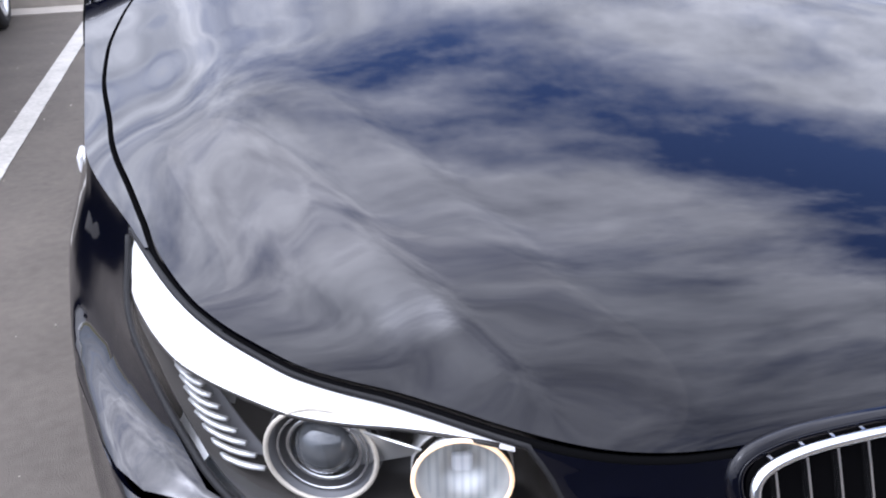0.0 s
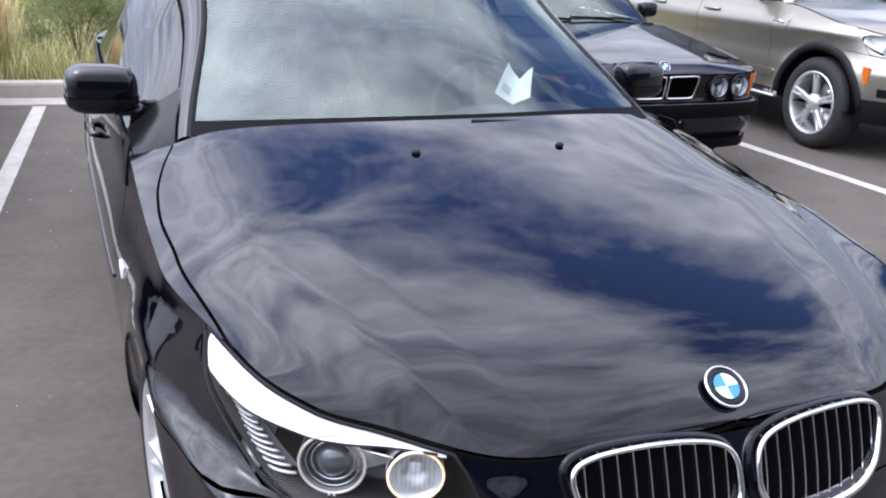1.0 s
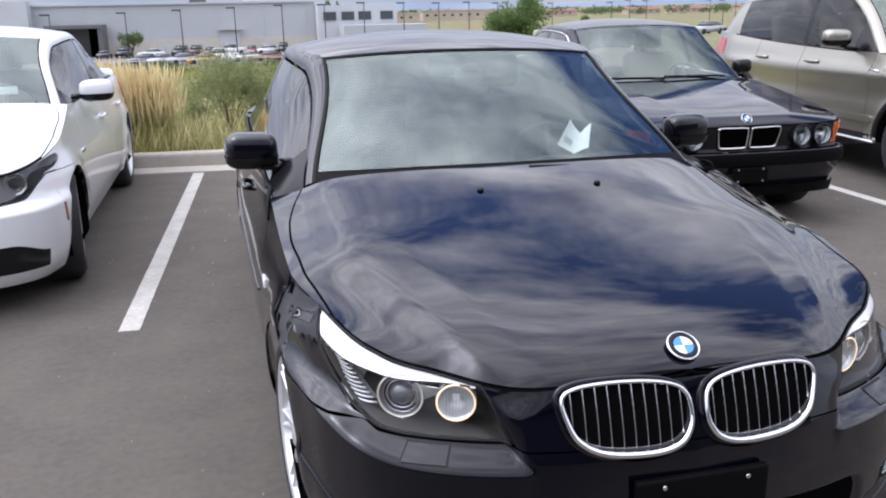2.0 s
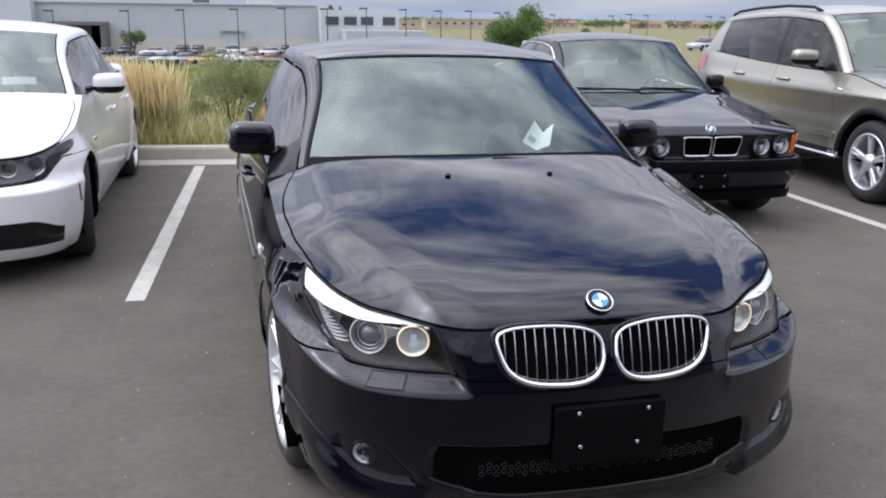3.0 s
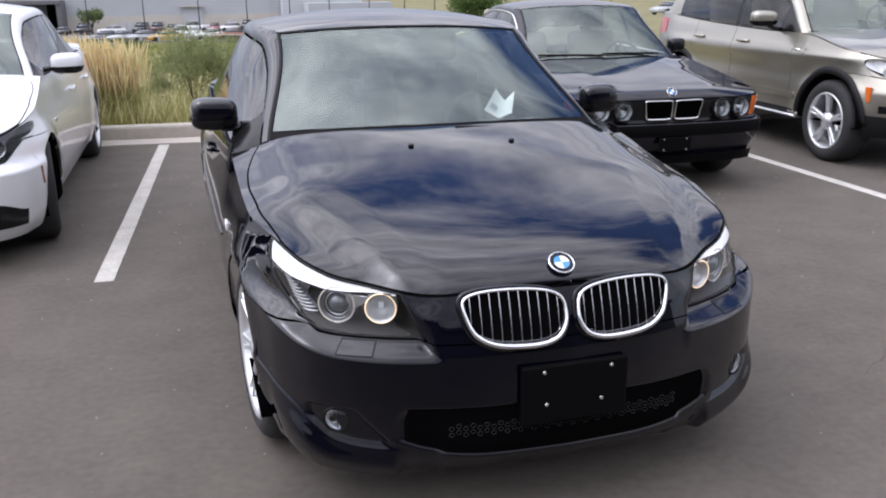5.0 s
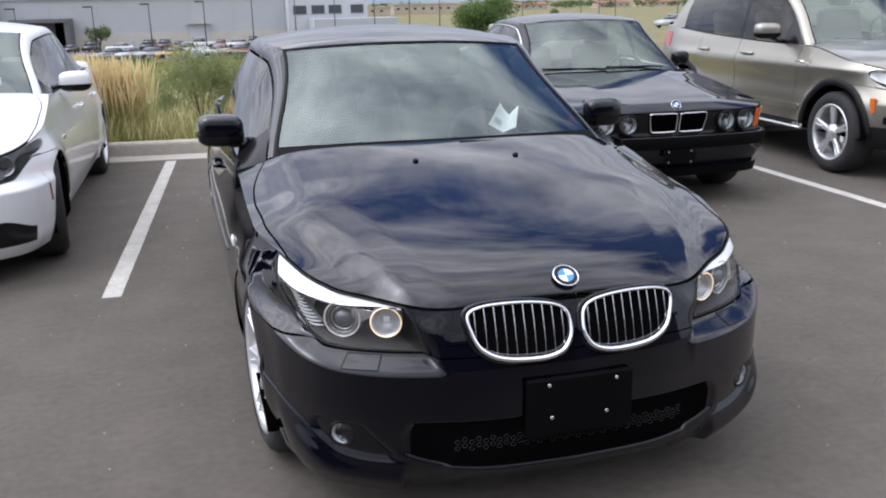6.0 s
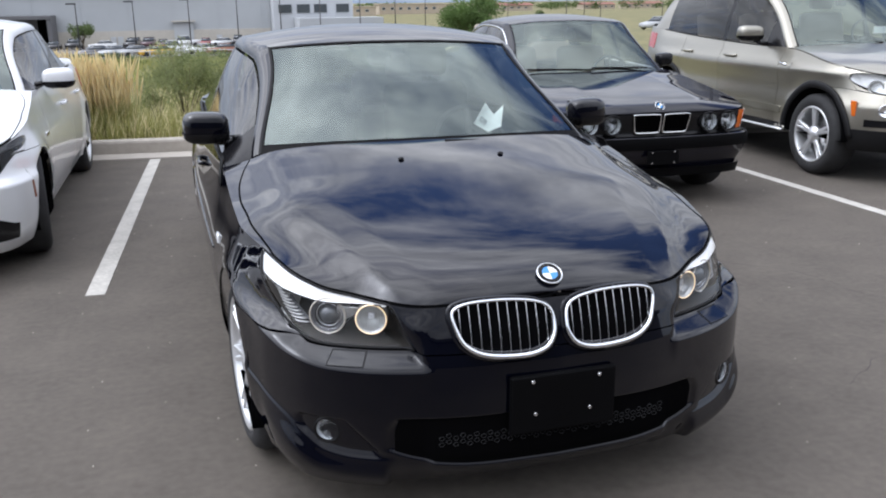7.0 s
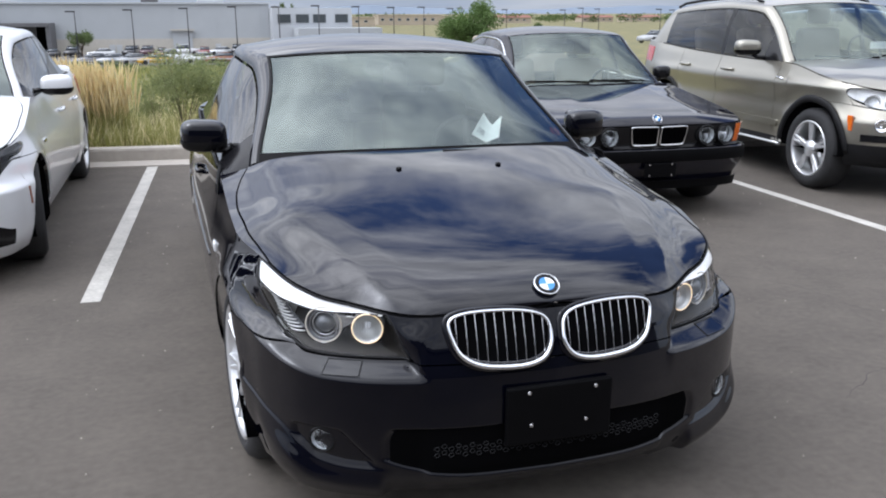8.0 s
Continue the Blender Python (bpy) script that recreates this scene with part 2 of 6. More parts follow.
LINE = material("worn_white_line_paint", (0.46, 0.44, 0.40), 0.85, vary=0.25, scale=45, bump=0.3, bump_scale=200)
CONCRETE = material("pale_concrete", (0.40, 0.365, 0.32), 0.9, vary=0.12, scale=14, bump=0.4, bump_scale=120, random=0.12)
MEADOW = material("meadow", (0.11, 0.12, 0.05), 0.95, vary=0.3, scale=2.0, tint=(0.20, 0.17, 0.075), bump=0.6, bump_scale=8)
WALL_GREY = material("grey_wall_panels", (0.42, 0.44, 0.455), 0.8, vary=0.04, scale=0.4)
WALL_TAN = material("tan_masonry", (0.50, 0.47, 0.42), 0.9, vary=0.08, scale=2)

# ---- helpers of this scene ----


def curve(*pts):
    """A smooth monotone curve through (u, v) pairs."""
    u, v = np.array([p[0] for p in pts], float), np.array([p[1] for p in pts], float)
    h, d = np.diff(u), np.diff(v) / np.diff(u)
    m = np.zeros(len(u))
    for k in range(1, len(u) - 1):
        if d[k - 1] * d[k] > 0:
            a, b = 2 * h[k] + h[k - 1], h[k] + 2 * h[k - 1]
            m[k] = (a + b) / (a / d[k - 1] + b / d[k])
    m[0], m[-1] = d[0], d[-1]

    def value(q):
        q = min(max(q, u[0]), u[-1])
        k = min(int(np.searchsorted(u, q, side="right")) - 1, len(h) - 1)
        k = max(k, 0)
        t = (q - u[k]) / h[k]
        return float((1 + 2 * t) * (1 - t) ** 2 * v[k] + t * (1 - t) ** 2 * h[k] * m[k] + t * t * (3 - 2 * t) * v[k + 1] + t * t * (t - 1) * h[k] * m[k + 1])

    return value


def step(a, b, q):
    t = min(max((q - a) / (b - a), 0), 1)
    return t * t * (3 - 2 * t)


def lerp(a, b, t):
    return a + (b - a) * t


def link(name, verts, faces, mat, parent=None, label="", smooth=True):
    me = bpy.data.meshes.new(name)
    me.from_pydata([tuple(v) for v in verts], [], faces)
    me.materials.append(mat)
    if smooth:
        me.polygons.foreach_set("use_smooth", [True] * len(me.polygons))
    me.update()
    ob = new(name, me)
    ob.parent = parent
    if label:
        ob["label"] = label
    return ob


def part(name, bm, mat, parent=None, label="", smooth=False):
    """One bmesh as one mesh object under its thing."""
    me = bpy.data.meshes.new(name)
    bmesh.ops.recalc_face_normals(bm, faces=bm.faces[:])
    bm.to_mesh(me)
    bm.free()
    me.materials.append(mat)
    if smooth:
        me.polygons.foreach_set("use_smooth", [True] * len(me.polygons))
    ob = new(name, me)
    ob.parent = parent
    if label:
        ob["label"] = label
    return ob


def sheet(name, fn, us, vs, mat, parent, label="", flip=False, thick=0.008):
    """A panel over the grid us x vs, with a thickness on its inner side and crisp rims."""
    nu, nv = len(us), len(vs)
    outer = np.array([tuple(fn(u, v)) for u in us for v in vs], float)
    idx = np.arange(nu * nv).reshape(nu, nv)
    quads = np.stack([idx[:-1, :-1], idx[1:, :-1], idx[1:, 1:], idx[:-1, 1:]], -1).reshape(-1, 4)
    if flip:
        quads = quads[:, ::-1]
    if not thick:
        return link(name, outer.tolist(), quads.tolist(), mat, parent, label)
    grid = outer.reshape(nu, nv, 3)
    nrm = np.cross(np.gradient(grid, axis=0), np.gradient(grid, axis=1)) * (-1 if flip else 1)
    size = np.linalg.norm(nrm, axis=2, keepdims=True)
    mean = nrm.sum((0, 1)) / max(np.linalg.norm(nrm.sum((0, 1))), 1e-9)
    nrm = np.where(size > 1e-10, nrm / np.maximum(size, 1e-10), mean)
    inner = (grid - nrm * thick).reshape(-1, 3)
    loop = list(idx[:, 0]) + list(idx[-1, 1:]) + list(idx[-2::-1, -1]) + list(idx[0, -2:0:-1])
    n, m = nu * nv, len(loop)
    verts = np.concatenate([outer, inner, outer[loop], inner[loop]])
    a, b = 2 * n, 2 * n + m
    rim = [(a + k, b + k, b + (k + 1) % m, a + (k + 1) % m) for k in range(m)]
    faces = quads.tolist() + (quads[:, ::-1] + n).tolist() + [r[::-1] if flip else r for r in rim]
    return link(name, verts.tolist(), faces, mat, parent, label)


def box(bm, x0, x1, y0, y1, z0, z1, bevel=0.0, m=None):
    r = bmesh.ops.create_cube(bm, size=1.0, matrix=Matrix.LocRotScale(((x0 + x1) / 2, (y0 + y1) / 2, (z0 + z1) / 2), None, (abs(x1 - x0), abs(y1 - y0), abs(z1 - z0))))
    if bevel:
        es = {e for v in r["verts"] for e in v.link_edges}
        g = bmesh.ops.bevel(bm, geom=list(es), offset=bevel, segments=2, affect="EDGES", profile=0.5)
        vs = {v for f in g["faces"] for v in f.verts} | {v for v in r["verts"] if v.is_valid}
    else:
        vs = r["verts"]
    if m:
        bmesh.ops.transform(bm, matrix=m, verts=list(vs))
    return bm


def tube(bm, pts, r, n=8, closed=False, flat=1.0, up=(0, 0, 1)):
    """A pipe along points; r is a radius or one for each point; flat squeezes it along up."""
    pts = [Vector(p) for p in pts]
    rings, cnt = [], len(pts)
    for k, p in enumerate(pts):
        a = pts[(k - 1) % cnt] if closed or k else p
        b = pts[(k + 1) % cnt] if closed or k < cnt - 1 else p
        d = (b - a).normalized()
        s = d.cross(Vector(up))
        s = s.normalized() if s.length > 1e-5 else Vector((1, 0, 0))
        t = s.cross(d)
        rad = r[k] if isinstance(r, (list, tuple)) else r
        rings.append([bm.verts.new(p + rad * (math.cos(2 * math.pi * j / n) * s + flat * math.sin(2 * math.pi * j / n) * t)) for j in range(n)])
    for k in range(cnt if closed else cnt - 1):
        q, w = rings[k], rings[(k + 1) % cnt]
        for j in range(n):
            bm.faces.new((q[j], q[(j + 1) % n], w[(j + 1) % n], w[j]))
    if not closed:
        bm.faces.new(rings[0][::-1])
        bm.faces.new(rings[-1])
    return bm


def lathe(bm, profile, n=32, m=None, closed=False):
    """Spins (radius, height) pairs round z."""
    rings = []
    for r, z in profile:
        rings.append([bm.verts.new((r * math.cos(2 * math.pi * j / n), r * math.sin(2 * math.pi * j / n), z)) for j in range(n)])
    cnt = len(rings)
    for k in range(cnt if closed else cnt - 1):
        q, w = rings[k], rings[(k + 1) % cnt]
        for j in range(n):
            bm.faces.new((q[j], q[(j + 1) % n], w[(j + 1) % n], w[j]))
    if not closed:
        bm.faces.new(rings[0])
        bm.faces.new(rings[-1][::-1])
    if m:
        bmesh.ops.transform(bm, matrix=m, verts=[v for ring in rings for v in ring])
    return bm


def thing(name, label, category, m=None, group="", kind=""):
    ob = new(name)
    ob.empty_display_size = 0.1
    if m is not None:
        ob.matrix_world = m
    return tagged(ob, label, category, group, kind)


def facing(x, y, z, turn=0.0, up=0.0):
    """A pose at the nose of a car whose own z axis looks ahead (-y), turned outwards."""
    return pose(x, y, z, 90 + up, 0, turn)


# ---- cars ----


class Shape:
    """The outer form of a car: nose at y = 0, tail at y = length, x across, z up."""

    def __init__(self, **k):
        self.length, self.outline, self.front0, self.front1, self.flank = k["length"], k["outline"], k["front0"], k["front1"], k["flank"]
        self.tail, self.mid0, self.mid1, self.turn0, self.turn1 = k["tail"], k["mid0"], k["mid1"], k["turn0"], k["turn1"]
        self.top, self.sill, self.seam, self.nose_low, self.nose_x = k["top"], k["sill"], k["seam"], k["nose_low"], k["nose_x"]
        self.doors, self.axles, self.arch_r, self.wheel_r, self.track = k["doors"], k["axles"], k["arch_r"], k["wheel_r"], k["track"]
        self.tyre_w, self.rim_r, self.spokes, self.bonnet_end, self.bonnet_bow = k["tyre_w"], k["rim_r"], k["spokes"], k["bonnet_end"], k["bonnet_bow"]
        self.bonnet_z, self.crease_t, self.crease_fall, self.crease_way, self.crease_soft, self.crease_kink, self.boot_start = k["bonnet_z"], k["crease_t"], k["crease_fall"], k["crease_way"], k["crease_soft"], k["crease_kink"], k["boot_start"]
        self.w_roof, self.cy, self.cz, self.ex, self.ey = k["w_roof"], k["cy"], k["cz"], k["ex"], k["ey"]
        self.ez, self.rail_w, self.rail_drop, self.glass, self.seat_y = k["ez"], k["rail_w"], k["rail_drop"], k["glass"], k["seat_y"]
        self.seat_z, self.trim_mat, self.bumper_paint, self.bumper_label, self.nose_paint = k["seat_z"], k["trim_mat"], k["bumper_paint"], k["bumper_label"], k["nose_paint"]
        self.skirt_paint, self.bonnet_label = k["skirt_paint"], k["bonnet_label"]
        self.mid_lean, self.mid_wide, self.rows_n = k["mid_lean"], k["mid_wide"], k["rows_n"]
        self.spoke_w, self.shoulder, self.rail_more = k["spoke_w"], k["shoulder"], k["rail_more"]
        self.slant, self.flare, self.steer = k["slant"], k["flare"], k["steer"]
        self.rail_foot, self.section, self.lamp_low, self.lamp_tip, self.shelf_rise, self.corner = k["rail_foot"], k["section"], k["lamp_low"], k["lamp_tip"], k["shelf_rise"], k["corner"]
        # the windscreen bows evenly from foot to head
        roof_z, edge_z, w_top = self.cz, self.ez, self.w_roof[0]

        def bowed(along, height):
            y0, y1, z0, z1 = along(0), along(w_top), height(0), height(w_top)

            def value(w):
                u = (along(w) - y0) / (y1 - y0)
                return z0 + (z1 - z0) * (1.11 * u - 0.11 * u * u) if w < w_top else height(w)
            return value
        self.cz, self.ez = bowed(self.cy, roof_z), bowed(self.ey, edge_z)
        self.bumper = k["bumper"] if "bumper" in k else self.at
        pts = self.outline
        d = [0.0]
        for a, b in zip(pts, pts[1:]):
            d.append(d[-1] + math.hypot(b[0] - a[0], b[1] - a[1]))
        self.total = d[-1]
        self.fx = curve(*[(s, p[0]) for s, p in zip(d, pts)])
        self.fy = curve(*[(s, p[1]) for s, p in zip(d, pts)])
        fine = np.linspace(0, self.total, 1500)
        self.fine_s, self.fine_y = fine, np.array([self.fy(q) for q in fine])

    def s_at(self, y):
        return float(np.interp(y, self.fine_y, self.fine_s))

    def inset(self, s, z):
        y = self.fy(s)
        k = step(0.57, 0.64, z) + 2.2 * step(0.66, 0.72, z)
        lean = self.mid_lean * min(max(z - 0.55, 0), 0.17)
        z1 = z - self.shelf_rise(s) * step(0.5, 0.54, z) * step(0.71, 0.61, z) if self.shelf_rise else z
        a = lerp(self.front0(z), self.front1(z1), step(self.mid0 + lean - self.mid_wide * k, self.mid1 + lean + self.mid_wide * k, s))
        a = lerp(a, self.flank(z), step(self.turn0, self.turn1 - (0.28 * step(0.68, 0.61, z) if self.shelf_rise else 0.0), s)) - self.corner * math.exp(-((s - 0.99) / 0.20) ** 2) * step(0.62, 0.76, z)
        for yw in self.axles:
            r = math.hypot(y - yw, max(z - self.wheel_r, 0) * 1.0)
            a -= self.flare * math.exp(-((r - self.arch_r) / 0.075) ** 2)
        return lerp(a, self.tail(z), step(self.length - 1.0, self.length - 0.25, y))

    def at(self, s, z, deeper=0.0):
        """The skin at s metres round the plan (minus: the other side) and height z."""
        side, q = (1 if s >= 0 else -1), abs(s)
        h = 0.02
        tx, ty = self.fx(q + h) - self.fx(max(q - h, 0)), self.fy(q + h) - self.fy(max(q - h, 0))
        if q < h:
            tx, ty = 1.0, 0.0
        n = math.hypot(tx, ty)
        nx, ny = ty / n, -tx / n
        o = self.inset(q, z) + deeper
        return (side * max(self.fx(q) - nx * o, 0), self.fy(q) - ny * o, z)

    def arch(self, y):
        """The height of a wheel opening over y, or None."""
        for yw in self.axles:
            if abs(y - yw) < self.arch_r:
                return self.wheel_r + math.sqrt(self.arch_r ** 2 - (y - yw) ** 2)
        return None

    def edge(self, s):
        return self.at(s, self.top(abs(s)))

    def crest(self, w, t):
        """The cabin's upper skin: w from the windscreen's foot to the rear window's, t across."""
        e = abs(t) ** 2.2
        yc, zc, xe, ye, ze = self.cy(w), self.cz(w), self.ex(w), self.ey(w), self.ez(w)
        return (t * xe, lerp(yc, ye, abs(t) ** 2), lerp(zc, ze, e))


def spread(a, b, n):
    return [lerp(a, b, k / (n - 1)) for k in range(n)]


def side_columns(sh, y0, y1, gap=0.05):
    ys = list(np.arange(y0, y1, gap)) + [y1]
    for yw in sh.axles:
        ys += [yw + sh.arch_r * math.cos(math.pi * k / 26) * 0.9985 for k in range(27)]
        ys += [yw - sh.arch_r - 0.001, yw + sh.arch_r + 0.001]
    return sorted({round(y, 4) for y in ys if y0 - 1e-6 <= y <= y1 + 1e-6})


def panel(name, sh, side, y0, y1, z_low, z_high, paint, car, label="", rows=14, slant=0.0):
    """A flank panel between two heights, cut out over the wheels."""
    def fn(y, v):
        y += slant * v * (1 - step(y0, y0 + 0.45, y))
        lo = z_low(y)
        ar = sh.arch(y)
        if ar:
            lo = max(lo, ar)
        return sh.at(side * sh.s_at(y), lerp(lo, max(z_high(y), lo + 0.002), v))
    return sheet(name, fn, side_columns(sh, y0, y1), spread(0, 1, rows), paint, car, label, flip=side < 0)


def wheel(sh, car, side, yw, spokes, paint=None, twin=False, steer=0.0):
    """A tyre on an alloy rim, with each spoke a part of its own."""
    r, w, rim = sh.wheel_r, sh.tyre_w, sh.rim_r
    hub = new("wheel")
    hub.parent = car
    hub.matrix_local = pose(side * (sh.track - w / 2), yw, r) @ Matrix.Rotation(radians(steer), 4, "Z") @ pose(0, 0, 0, 0, 90 * side, 0)
    bm = bmesh.new()
    lathe(bm, [(rim, -w / 2 + 0.012), (rim + 0.012, -w / 2), (r - 0.05, -w / 2 - 0.004), (r - 0.018, -w / 2 + 0.012), (r, -w / 2 + 0.04), (r, w / 2 - 0.04), (r - 0.018, w / 2 - 0.012), (r - 0.05, w / 2 + 0.004), (rim + 0.012, w / 2), (rim, w / 2 - 0.012)], 56, closed=True)
    part("tyre", bm, RUBBER, hub, "black rubber tyre", True)
    bm = bmesh.new()
    lathe(bm, [(rim + 0.004, w / 2 - 0.004), (rim - 0.008, w / 2 + 0.002), (rim - 0.018, w / 2 - 0.012), (rim - 0.03, 0.0), (rim - 0.03, -w / 2 + 0.01), (rim + 0.004, -w / 2 + 0.01)], 56, closed=True)
    part("rim", bm, paint or ALLOY, hub, "silver alloy rim", True)
    bm = bmesh.new()
    lathe(bm, [(0.001, -0.02), (rim * 0.75, -0.02), (rim * 0.75, -0.035), (0.001, -0.035)], 40)
    part("brake_disc", bm, SATIN, hub, "", True)
    z0 = w / 2 - 0.02
    bm = bmesh.new()
    lathe(bm, [(0.001, z0 + 0.014), (0.03, z0 + 0.014), (0.034, z0 + 0.01), (0.075, z0), (0.08, z0 - 0.04), (0.001, z0 - 0.04)], 24)
    part("hub", bm, paint or ALLOY, hub, "", True)
    for k in range(spokes):
        bm = bmesh.new()
        a = 2 * math.pi * k / spokes
        for off in ((-0.055, 0.055) if twin else (0.0,)):
            half0, half1 = (max(0.011, sh.spoke_w * 0.42) if sh.spokes[0] == 5 and sh.spoke_w > 0.035 else 0.011, 0.009) if twin else (sh.spoke_w, sh.spoke_w * 0.8)
            secs = []
            for q, hw in ((0.045, half0 * (1 if twin else 0.8)), (rim * 0.55, half0), (rim - 0.012, half1 * (1.0 if twin else 1.15))):
                ang = a + off * (1.0 + 0.9 * q / rim)
                c, s_ = math.cos(ang), math.sin(ang)
                zz = z0 + 0.016 * (q / rim) ** 2
                secs.append([bm.verts.new((q * c - e * s_, q * s_ + e * c, zz - d)) for e, d in ((-hw, 0.006), (-hw * 0.6, 0), (hw * 0.6, 0), (hw, 0.006), (hw, 0.03), (-hw, 0.03))])
            for p, q in zip(secs, secs[1:]):
                for j in range(6):
                    bm.faces.new((p[j], p[(j + 1) % 6], q[(j + 1) % 6], q[j]))
            bm.faces.new(secs[0])
            bm.faces.new(secs[-1][::-1])
        part("spoke", bm, paint or ALLOY, hub)
    return hub


def car_shell(name, label, category, m, sh, paint, seat, pane_side=None, group="parked cars"):
    """Body, cabin, glass, seats and wheels of a car after its Shape."""
    car = thing(name, label, category, m, group)
    L, y_f, y_r = sh.length, sh.axles[0] - sh.arch_r, sh.axles[1] + sh.arch_r
    sF, sR = sh.s_at(y_f), sh.s_at(y_r)
    low = lambda y: sh.sill(y)
    topz = lambda y: sh.top(sh.s_at(y))
    seam = lambda y: sh.seam(sh.s_at(y))
    # front bumper, up to the lamps' lower edge
    rise = sh.arch_r ** 2 - max(sh.seam(sF) - sh.wheel_r, 0) ** 2
    y_b = sh.axles[0] - (math.sqrt(rise) if rise > 0 else 0.03)
    wing = [sh.s_at(y) for y in [y_f + 0.001] + [sh.axles[0] - sh.arch_r * math.cos(a) for a in spread(0.05, 1.5, 24)] if y <= y_b]
    cols = sorted([-q for q in wing] + spread(-sF + 0.0005, sF - 0.0005, 100 + sh.rows_n) + wing)
    rows = spread(0, 1, sh.rows_n)

    def skin(s, v):
        lo = max(sh.sill(sh.fy(abs(s))), sh.arch(sh.fy(abs(s))) or 0)
        return sh.bumper(s, lerp(lo, max(sh.seam(abs(s)), lo), v))
    sheet("front_bumper", skin, cols, rows, sh.bumper_paint or paint, car, sh.bumper_label)
    # the panel between the lamps
    n0 = sh.nose_x
    sheet("nose_panel", lambda s, v: sh.at(s, lerp(sh.nose_low(abs(s)), sh.top(abs(s)) - 0.004, v)), spread(-n0, n0, 60), spread(0, 1, 10), sh.nose_paint or paint, car)
    for side in (-1, 1):
        # fender from the lamp's outer tip to the door
        yd = sh.doors[0]
        if sh.lamp_low:
            tip = sh.fy(sh.lamp_tip)
            top_line = lambda y: min(topz(y), sh.lamp_low(sh.s_at(y)) - 0.004) if y < tip else topz(y)
            panel("front_fender", sh, side, sh.fy(0.845), yd - 0.002, lambda y: seam(y) + 0.004 if y < y_b else low(y), top_line, paint, car, rows=22)
        else:
            panel("front_fender", sh, side, sh.fy(sh.lamp_out), yd - 0.002, lambda y: seam(y) + 0.004 if y < y_b else low(y), lambda y: topz(y), paint, car, rows=18, slant=sh.slant)
        for a, b, nm in ((sh.doors[0], sh.doors[1], "front_door"), (sh.doors[1], sh.doors[2], "rear_door")):
            panel(nm, sh, side, a + 0.0035, b - 0.0035, lambda y: low(y) + 0.07, topz, paint, car)
        panel("side_skirt", sh, side, sh.axles[0] + sh.arch_r, sh.axles[1] - sh.arch_r, low, lambda y: low(y) + 0.067, sh.skirt_paint or paint, car, rows=4)
        panel("rear_fender", sh, side, sh.doors[2] + 0.002, y_r, low, topz, paint, car)
    for side in (-1, 1):
        for yw in sh.axles:
            bm = bmesh.new()
            lathe(bm, [(sh.arch_r - 0.012, 0.0), (sh.arch_r - 0.012, 0.34), (0.01, 0.34), (0.01, 0.345), (sh.arch_r + 0.0, 0.345), (sh.arch_r + 0.0, 0.0)], 40, pose(side * (sh.track - 0.005), yw, sh.wheel_r, 0, -90 * side, 0), closed=True)
            geom = [v for v in bm.verts if v.co.z < sh.sill(yw) + 0.02]
            for v in geom:
                v.co.z = sh.sill(yw) + 0.02
            part("wheel_house", bm, DARK, car, "", True)
    # tail
    sheet("rear_bumper", lambda s, v: sh.at(s, lerp(sh.sill(L), 0.62, v)), [sR + 0.002 + (sh.total - sR - 0.002) * k / 40 for k in range(41)] , spread(0, 1, 10), paint, car)
    sheet("rear_bumper", lambda s, v: sh.at(-s, lerp(sh.sill(L), 0.62, v)), [sR + 0.002 + (sh.total - sR - 0.002) * k / 40 for k in range(41)], spread(0, 1, 10), paint, car, flip=True)
    for side in (-1, 1):
        sheet("tail_panel", lambda s, v: sh.at(side * s, lerp(0.623, sh.top(s), v)), spread(sR + 0.002, sh.total, 40), spread(0, 1, 10), paint, car, flip=side < 0)
        sheet("tail_lamp", lambda s, v: sh.at(side * s, lerp(sh.top(s) - 0.24, sh.top(s) - 0.06, v), -0.006), spread(sR + 0.12, sR + 0.75, 20), spread(0, 1, 5), RED, car, flip=side < 0, thick=0.006)
    # bonnet
    s_end = sh.s_at(sh.bonnet_end)

    def upper(s, t):
        """The skin between the two top edges of the front fenders."""
        x, y, z = sh.edge(s)
        x, z = max(x, 0.0), z + 0.001
        yc = y - sh.bonnet_bow * step(0.75, sh.bonnet_end, y)
        a, tr = abs(t), sh.crease_t
        if sh.crease_way:
            # two soft creases that spread from the grille's corners to the windscreen's
            tr = min(max((sh.crease_way[0] + sh.crease_way[1] * yc) / max(x, 0.05), 0.5), 0.8)
        if sh.section:
            deep = max(sh.bonnet_z(yc) - z, 0)
            return (t * x, lerp(yc, y, a * a), z + deep - sh.section(a * x, yc, x, deep))
        # a crown, a soft kink at the crease, and a rolled edge
        soft = lambda q: 0.5 * (q - tr + math.sqrt((q - tr) ** 2 + sh.crease_soft ** 2))
        kink = sh.crease_kink * (soft(a) - soft(0))
        last = sh.crease_kink * (soft(1) - soft(0))
        f = 1 - sh.crease_fall * a * a - kink - (1 - sh.crease_fall - last) * a ** 3.6
        return (t * x, lerp(yc, y, a * a), z + max(sh.bonnet_z(yc) - z, 0) * f)

    def bonnet(s, t):
        x, y, z = sh.edge(s)
        q = upper(s, t * max(1 - (0.006 + sh.shoulder(y)) / max(x, 0.007), 0.0))
        return (q[0], q[1] + 0.004, q[2])

    def fender_top(s, v, side):
        x, y, z = sh.edge(s)
        return upper(s, side * lerp(1 - max(sh.shoulder(y) - 0.001, 0.0) / x, 1.0, v))

    if sh.shoulder(sh.bonnet_end) > 0:
        for side in (-1, 1):
            sheet("fender_top", lambda s, v: fender_top(s, v, side), spread(sh.s_at(0.5), s_end, 50), spread(0, 1, 7), paint, car, flip=side > 0, thick=0.006)
    fine = 2 if sh.section else 1
